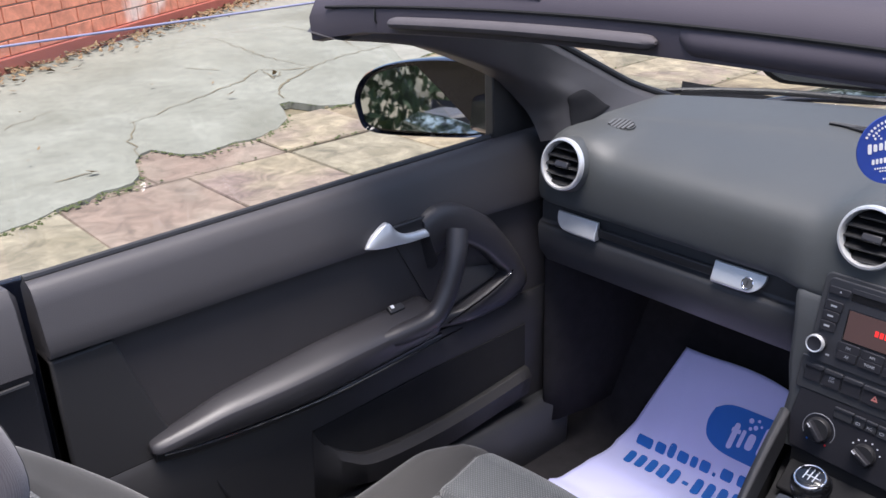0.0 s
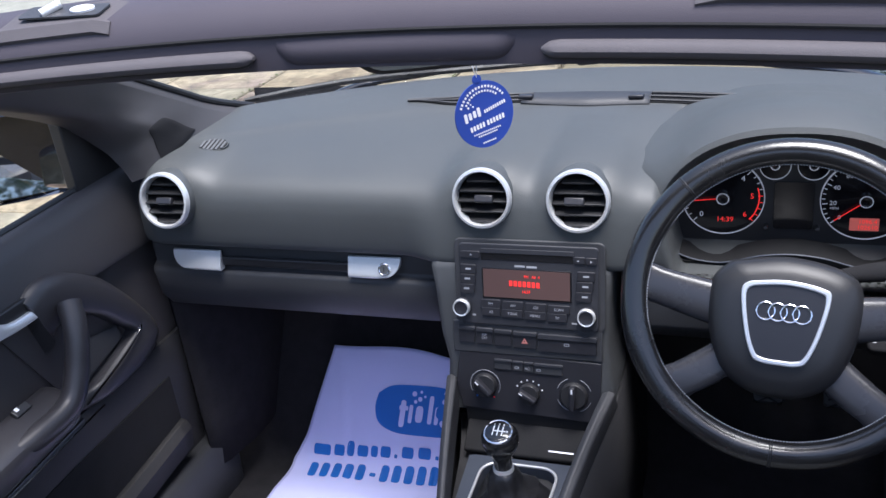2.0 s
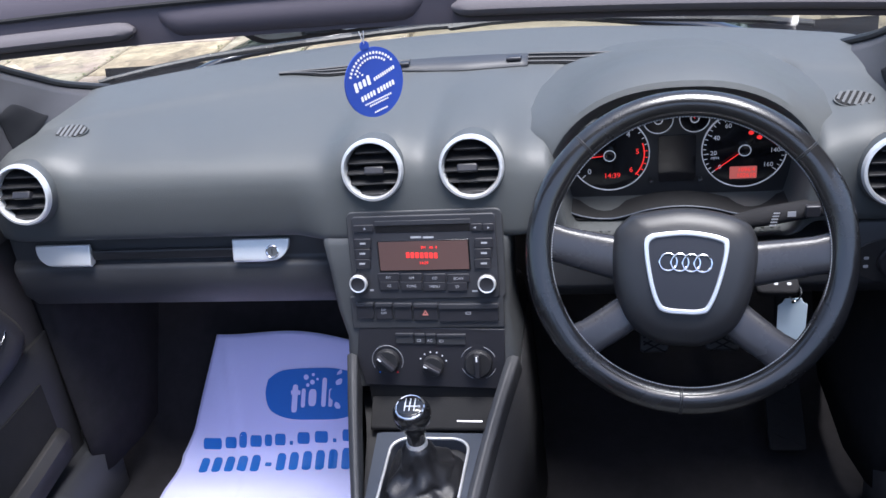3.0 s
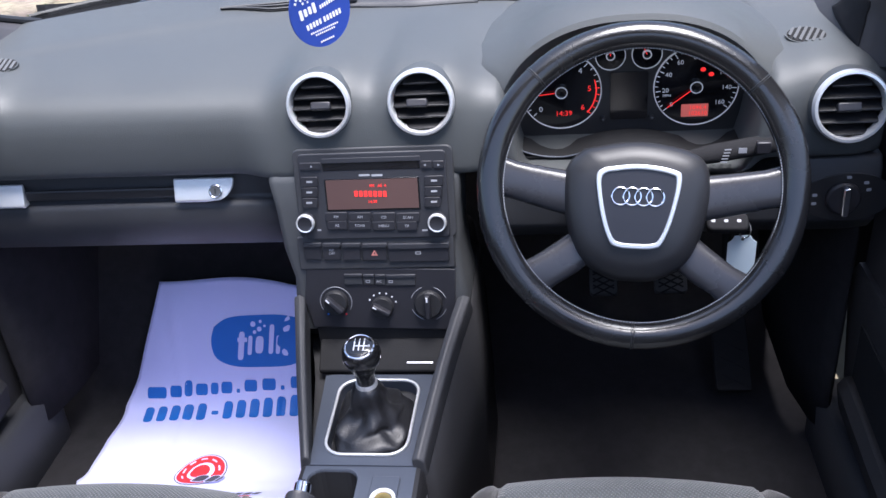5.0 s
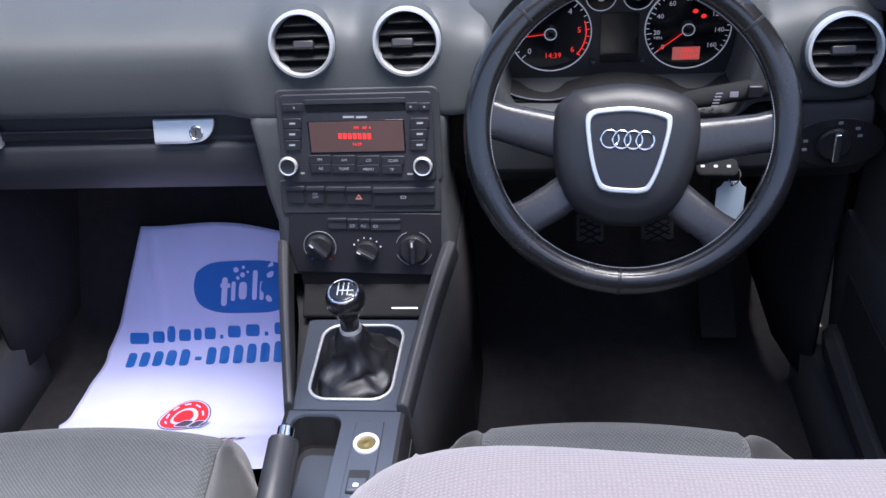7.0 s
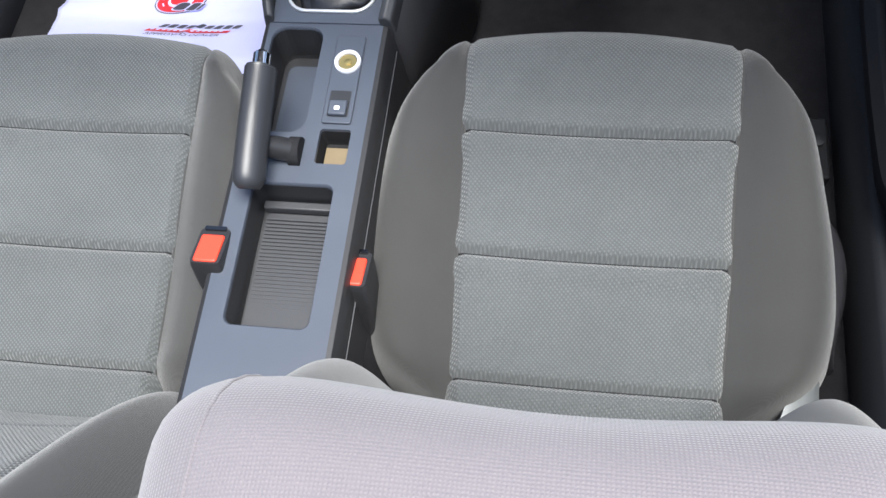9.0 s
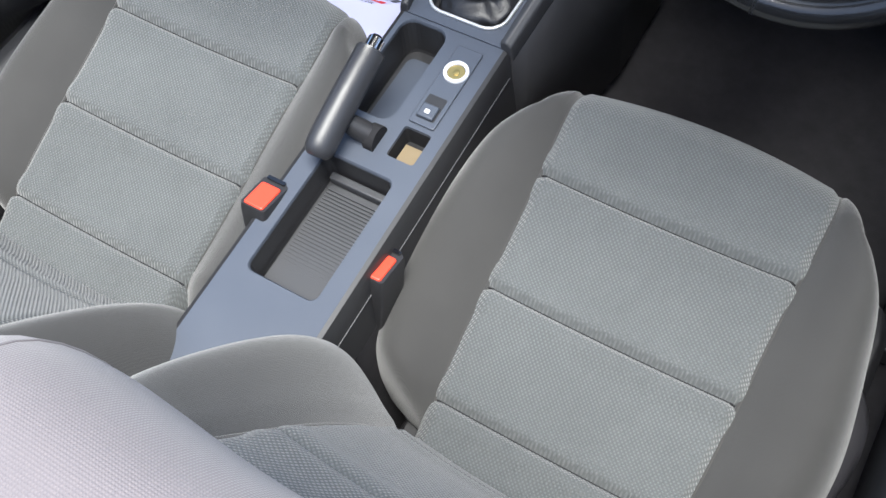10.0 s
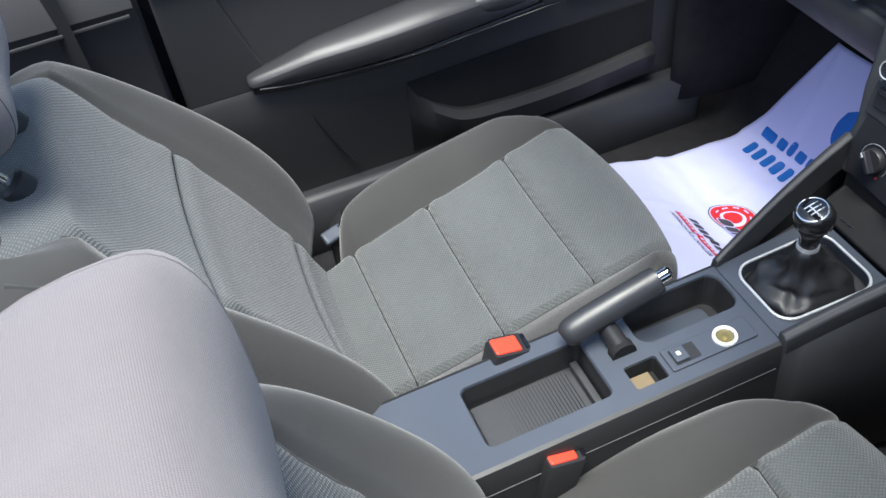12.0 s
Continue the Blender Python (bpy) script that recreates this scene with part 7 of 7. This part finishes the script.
        def on_pillar(t, u, lift):
            i = min(int(t * 20), len(rear) - 2)
            ring = [p.lerp(q, t * 20 - i) for p, q in zip(across(i), across(i + 1))]
            j = min(int(u * 32), 31)
            return ring[j].lerp(ring[j + 1], u * 32 - j) + Vector((-s * 0.9, -0.4, 0.15)) * lift
        gs = [[on_pillar(3.8 + (t - 3.8) * f, 0.60 + (u - 0.60) * f, o_) for t, u in o] for f, o_ in ((1.0, -0.003), (1.0, 0.0012), (0.97, 0.0018), (0.7, 0.0018), (0.4, 0.0018), (0.05, 0.0018))]
        part("tweeter_grille", loft(B(), gs), M_GRILLE, h, "dark speaker grille", smooth=50)
    # windscreen
    bm = B()

    def f(u, v):
        x = lerp(-0.66, 0.67, u)
        b = Vector((x, dash_front(x) + 0.03, 0.690))
        t = Vector((x * 0.97, -0.285 - 0.04 * (x / 0.7) ** 2, 0.950 - 0.03 * (x / 0.7) ** 2))
        p = b.lerp(t, v)
        p.z += 0.085 * math.sin(math.pi * v) ** 0.8
        return p
    sheet(bm, f, 20, 12)
    g = part("windscreen", bm, M_GLASS, h, "clear windscreen glass", solid=0.004)
    g.visible_shadow = False
    return h


def sun_visor(x0, x1):
    v = thing("sun_visor", ((x0 + x1) / 2, -0.33, 0.93), "grey padded sun visor folded against the header", "sun visor", "sun visors")
    secs = []
    for i in range(25):
        t = 0.5 - 0.5 * math.cos(math.pi * i / 24)
        x = lerp(x0, x1, t)
        k = (x - 0.0075) / 0.683
        e = min(1.0, math.sin(math.pi * min(t, 1 - t) / 0.03 / 2) if min(t, 1 - t) < 0.03 else 1.0)
        cy, cz = -0.405 - 0.045 * k * k, 0.944 - 0.030 * k * k
        ring = []
        for j in range(12):
            q = 2 * math.pi * j / 12
            ring.append(Vector((x, cy + 0.012 * (0.3 + 0.7 * e) * math.cos(q) + 0.003, cz + 0.0075 * (0.25 + 0.75 * e) * math.sin(q))))
        secs.append(ring)
    part("visor_body", loft(B(), secs), M_VISOR, v)
    edge = [sum((Vector(p) for p in r[8:10]), Vector()) / 2 + Vector((0, 0, -0.0006)) for r in secs[1:-1]]
    part("edge_piping", tube(B(), edge, 0.0012, 6), M_BLACK, v)
    xm = x0 if abs(x0) > abs(x1) else x1
    k = (xm - 0.0075) / 0.683
    part("pivot", tube(B(), [(xm * 0.97, -0.375 - 0.045 * k * k, 0.932 - 0.030 * k * k), (xm * 1.02, -0.36 - 0.045 * k * k, 0.945 - 0.030 * k * k)], 0.006, 8), M_BLACK, v)


def interior_mirror():
    m = thing("interior_mirror", (0.01, -0.25, 0.93), "black rear-view mirror under the header", "mirror")
    M = frame_on((0.012, -0.262, 0.922), (1, 0, 0), (0.12, -1, -0.40))
    o = rrect(0.215, 0.064, 0.030, 6)
    part("shell", loft(B(), [[M @ Vector((x * f, y * f, z)) for x, y in o] for f, z in ((1, 0.004), (1.0, -0.004), (0.9, -0.025), (0.6, -0.035))]), M_BLACK, m)
    part("glass", slab(B(), [(x * 0.93, y * 0.86) for x, y in o], 0.0006, M, 0.004), M_MIRROR, m, "silvered glass")
    part("stalk", tube(B(), [(0.010, -0.25, 0.94), (0.010, -0.22, 0.97)], 0.01, 10), M_BLACK, m)


def hanging_tag():
    t = thing("air_freshener", (-0.007, -0.115, 0.80), "round blue card air freshener hanging from the mirror", "air freshener")
    m = frame_on((-0.007, -0.115, 0.797), (1, 1.4, 0.05), (1.1, -1, 0.1)) @ pose(0, 0, 0, 0, 0, 4)
    R = 0.0405
    disc = part("card", slab(B(), circle(R, 56), 0.0018, m), M_TAG, t)
    part("tab", slab(B(), circle(0.006, 20), 0.0018, m @ Matrix.Translation((0.0, R + 0.003, 0))), M_TAG, t)
    top = m @ Vector((0, R + 0.005, 0.001))
    for dx in (-0.002, 0.002):
        part("cord", tube(B(), [top, top + Vector((dx * 1.5, -0.004, 0.018)), Vector((0.003 + dx, -0.215, 0.898))], 0.0007, 6), M_WHITE, t, "white elastic cord")
    # print as plain bars
    def bar(x, y, w, h, rot=0.0):
        part("print_bar", slab(B(), rrect(w, h, min(w, h) * 0.3, 2), 0.0003, m @ Matrix.Translation((x, y, 0.0019)) @ pose(0, 0, 0, 0, 0, rot)), M_WHITE, disc, smooth=0)
    for k in range(4):
        bar(-0.026 + k * 0.0062, 0.003 + k * 0.0008, 0.0042, 0.0115 if k in (0, 3) else 0.0085)
    for k in range(10):
        bar(0.001 + k * 0.0032, 0.0035 + k * 0.0004, 0.0022, 0.0042)
    for k in range(11):
        bar(-0.022 + k * 0.0044 + (0.002 if k > 4 else 0), -0.0125 + k * 0.0003, 0.0030, 0.0062)
    for w, y in ((0.040, -0.0205), (0.030, -0.0240), (0.022, -0.0335)):
        n = int(w / 0.0028)
        for k in range(n):
            bar((k - n / 2) * 0.0028, y, 0.0019, 0.0020)
    for k in range(17):
        a = radians(150 - k * 7.5)
        bar(0.034 * math.cos(a), 0.034 * math.sin(a), 0.0026, 0.0030, math.degrees(a) - 90)
    for k in range(13):
        a = radians(140 - k * 8)
        bar(0.0285 * math.cos(a), 0.0285 * math.sin(a), 0.0024, 0.0026, math.degrees(a) - 90)
    for x, y, r in ((-0.020, 0.0145, 0.0014), (-0.016, 0.0175, 0.0010), (-0.0135, 0.014, 0.0012), (-0.018, 0.020, 0.0008)):
        part("print_dot", slab(B(), circle(r, 12), 0.0003, m @ Matrix.Translation((x, y, 0.0019))), M_WHITE, disc, smooth=0)


# ---------------------------------------------------------------- paper mat in the passenger footwell
PAPER = [(-0.36, 0.215), (-0.25, 0.150), (-0.15, 0.070), (-0.08, 0.016), (-0.03, -0.008), (0.11, -0.012), (0.140, -0.006), (0.268, 0.196), (0.30, 0.247)]


def paper_z(y):
    s = 0.0
    for k in range(-2, 3):
        s += interp(y + k * 0.006, PAPER)
    return s / 5


def paper_at(x, y, lift=0.0):
    w = 0.0045 * noise.noise(Vector((x * 8, y * 8, 1))) + 0.0018 * noise.noise(Vector((x * 22, y * 22, 4)))
    w += 0.003 * math.exp(-((x + 0.41 + 0.25 * y) / 0.006) ** 2) + 0.0025 * math.exp(-((x + 0.27 - 0.1 * y) / 0.005) ** 2)
    g = (paper_z(y + 0.002) - paper_z(y - 0.002)) / 0.004
    n = Vector((0, -g, 1)).normalized()
    return Vector((x, y, paper_z(y))) + n * (w + lift)


def paper_mat():
    p = thing("paper_mat", (-0.3, 0.0, -0.02), "crumpled white paper floor mat with blue print", "paper mat")

    def left(y):
        return interp(y, [(-0.30, -0.420), (-0.19, -0.490), (-0.06, -0.562), (0.06, -0.566), (0.143, -0.560), (0.17, -0.538), (0.268, -0.494)])

    def right(y):
        return interp(y, [(-0.30, -0.086), (-0.2, -0.100), (-0.1, -0.112), (0.0, -0.124), (0.268, -0.155)])

    def f(u, v):
        y = lerp(-0.300, 0.268, v)
        y += 0.012 * (u - 0.1) * smooth01((v - 0.9) * 10) * math.sin(u * 5)
        return paper_at(lerp(left(y), right(y), u), y)
    part("sheet", sheet(B(), f, 50, 130), M_PAPER, p, solid=0.0006)

    def ink(name, outline, material, label="", lift=0.0014):
        """A flat printed shape that follows the paper."""
        cx = sum(a for a, b in outline) / len(outline)
        cy = sum(b for a, b in outline) / len(outline)
        bm = B()
        rings = [[bm.verts.new(paper_at(cx + (a - cx) * f_, cy + (b - cy) * f_, lift)) for a, b in outline] for f_ in (1, 0.75, 0.5, 0.25, 0.02)]
        n = len(outline)
        for r0, r1 in zip(rings, rings[1:]):
            for i in range(n):
                bm.faces.new((r0[i], r0[(i + 1) % n], r1[(i + 1) % n], r1[i]))
        bm.faces.new(rings[-1])
        return part(name, bm, material, p, label, smooth=60)

    def bar(x, y, w, h, material, slant=0.0, lift=0.0014):
        if x + w > right(y):
            return
        out = []
        for a, b in rrect(w, h, min(w, h) * 0.32, 3):
            out.append((x + a + slant * b, y + b))
        ink("print_bar", out, material, "", lift)
    # blue blob with pale word bars and bubbles
    o = spline([(-0.388, 0.222, 0), (-0.394, 0.207, 0), (-0.384, 0.191, 0), (-0.350, 0.183, 0), (-0.300, 0.182, 0), (-0.240, 0.184, 0), (-0.208, 0.194, 0), (-0.200, 0.210, 0), (-0.212, 0.226, 0), (-0.250, 0.233, 0), (-0.305, 0.2335, 0), (-0.360, 0.231, 0), (-0.388, 0.222, 0)], 5)[:-1]
    ink("print_blob", [(q.x, q.y) for q in o], M_BLUEINK, "rounded blue printed shape")
    for x, y, w, h in ((-0.335, 0.203, 0.011, 0.028), (-0.318, 0.2035, 0.008, 0.019), (-0.300, 0.204, 0.015, 0.017), (-0.277, 0.2095, 0.009, 0.029), (-0.264, 0.204, 0.008, 0.018)):
        bar(x, y, w, h, M_PAPER, 0.12, 0.0022)
    bar(-0.333, 0.209, 0.019, 0.0045, M_PAPER, 0, 0.0024)
    for x, y, r in ((-0.312, 0.2245, 0.0050), (-0.298, 0.2270, 0.0030), (-0.300, 0.2195, 0.0045), (-0.309, 0.2165, 0.0035), (-0.290, 0.2225, 0.0025)):
        ink("print_dot", [(x + r * math.cos(i), y + 0.55 * r * math.sin(i)) for i in [2 * math.pi * k / 12 for k in range(12)]], M_PAPER, "", 0.0022)
    # two lines of blue lettering, as plain bars
    for x0, x1, h in ((0, 40, 0.0115), (43, 68, 0.0115), (70, 86, 0.016), (90, 115, 0.0115), (118, 134, 0.0115), (137, 160, 0.0115), (166, 173, 0.004), (179, 205, 0.0115), (211, 239, 0.0115), (246, 254, 0.004), (262, 288, 0.0115)):
        xm = (x0 + x1) / 2
        t = xm / 262
        bar(-0.521 + xm * 0.00106, lerp(0.1555, 0.1665, t) - (0.004 if h < 0.01 else -0.002 if h > 0.015 else 0), (x1 - x0) * 0.00106 * 0.88, h, M_BLUEINK)
    for k in range(12):
        xm = 10 + k * 24.5
        t = xm / 270
        bar(-0.521 + xm * 0.00103, lerp(0.124, 0.139, t), 0.0175 if k != 5 else 0.013, 0.030 if k != 5 else 0.007, M_BLUEINK)
    # red round emblem with a dark outline
    ex, ey = -0.359, -0.022

    def ell(r, cx=ex, cy=ey):
        return [(cx + r * math.cos(a) + 0.12 * r * math.sin(a), cy + r * math.sin(a)) for a in [2 * math.pi * k / 36 for k in range(36)]]
    ink("emblem_edge", ell(0.0430), M_DARKINK, "", 0.0012)
    ink("emblem_gap", ell(0.0412), M_PAPER, "", 0.0018)
    ink("emblem_disc", ell(0.0390), M_REDINK, "red printed disc", 0.0024)
    ink("emblem_face", ell(0.0225), M_PAPER, "", 0.0030)
    ink("emblem_core", ell(0.0165, ex - 0.002, ey + 0.001), M_REDINK, "", 0.0035)
    for a0 in (10, 48, 86, 124, 162, 200):
        pts = [(ex + 0.030 * math.cos(radians(a0 + i * 3.5)), ey + 0.030 * math.sin(radians(a0 + i * 3.5))) for i in range(7)]
        bm = B()
        loft(bm, [[paper_at(a, b, 0.0032), paper_at(ex + (a - ex) * 1.10, ey + (b - ey) * 1.10, 0.0032)] for a, b in pts], closed=False, caps=False)
        part("emblem_dash", bm, M_PAPER, p, smooth=0)
    for k, (w, h) in enumerate(((0.020, 0.024), (0.015, 0.024), (0.005, 0.020))):
        bar(ex + 0.008 + (0, 0.021, 0.033)[k], ey - 0.022, w + 0.004, h + 0.004, M_PAPER, 0.3, 0.0038)
        bar(ex + 0.008 + (0, 0.021, 0.033)[k], ey - 0.022, w, h, M_DARKINK, 0.3, 0.0042)
    # lower lines: dark name bars, red band, small dark line
    for k in range(9):
        bar(lerp(-0.338, -0.222, k / 8), -0.126 + 0.0006 * k, 0.0108, 0.021, M_DARKINK)
    bm = B()
    loft(bm, [[paper_at(lerp(-0.352, -0.220, k / 16), -0.146, 0.0014), paper_at(lerp(-0.352, -0.220, k / 16), -0.160, 0.0014)] for k in range(17)], closed=False, caps=False)
    part("print_band", bm, M_REDINK, p, "red printed band", smooth=0)
    for k in range(13):
        bar(lerp(-0.342, -0.232, k / 12), -0.153, 0.0055, 0.006, M_PAPER, 0, 0.0022)
    flat = lettering("small_print", "APPROVED DEALER", 0.0135, M_DARKINK, p, Matrix.Translation((-0.285, -0.172, 0)), 0.0)
    for v in flat.data.vertices:
        v.co = paper_at(v.co.x, v.co.y, 0.0016)


street()
car_shell()
bulk_body()
dashboard()
head_unit()
switch_row()
climate_panel()
for (vx, vy, vz, vr), sl in zip(VENTS, (0.0, 0.003, -0.005, -0.002)):
    vent(vx, vy, vz, vr, 0.22, sl)
binnacle()
steering_wheel()
column_bits()
pedals()
console()
buckle(-0.066, -0.606, 0.255, -14)
buckle(0.084, -0.609, 0.226, -14)
seat(0.331, -0.275, 20.5, (-0.013, 0.0976, 0.0438, 19.3, -0.020, -0.012, 0.560), "set upright with tall side bolsters")
seat(-0.308, -0.298, 29, (0.0, 0.146, 0.036, 9.0, 0.0, -0.016, 0.565), "leaning back beside the door")
seat_extras()
for side in (1, -1):
    door(side)
    door_mirror(side)
windscreen_frame()
sun_visor(-0.515, -0.128)
sun_visor(0.142, 0.535)
interior_mirror()
hanging_tag()
paper_mat()
garden_wall()
hedge()
flagstones()
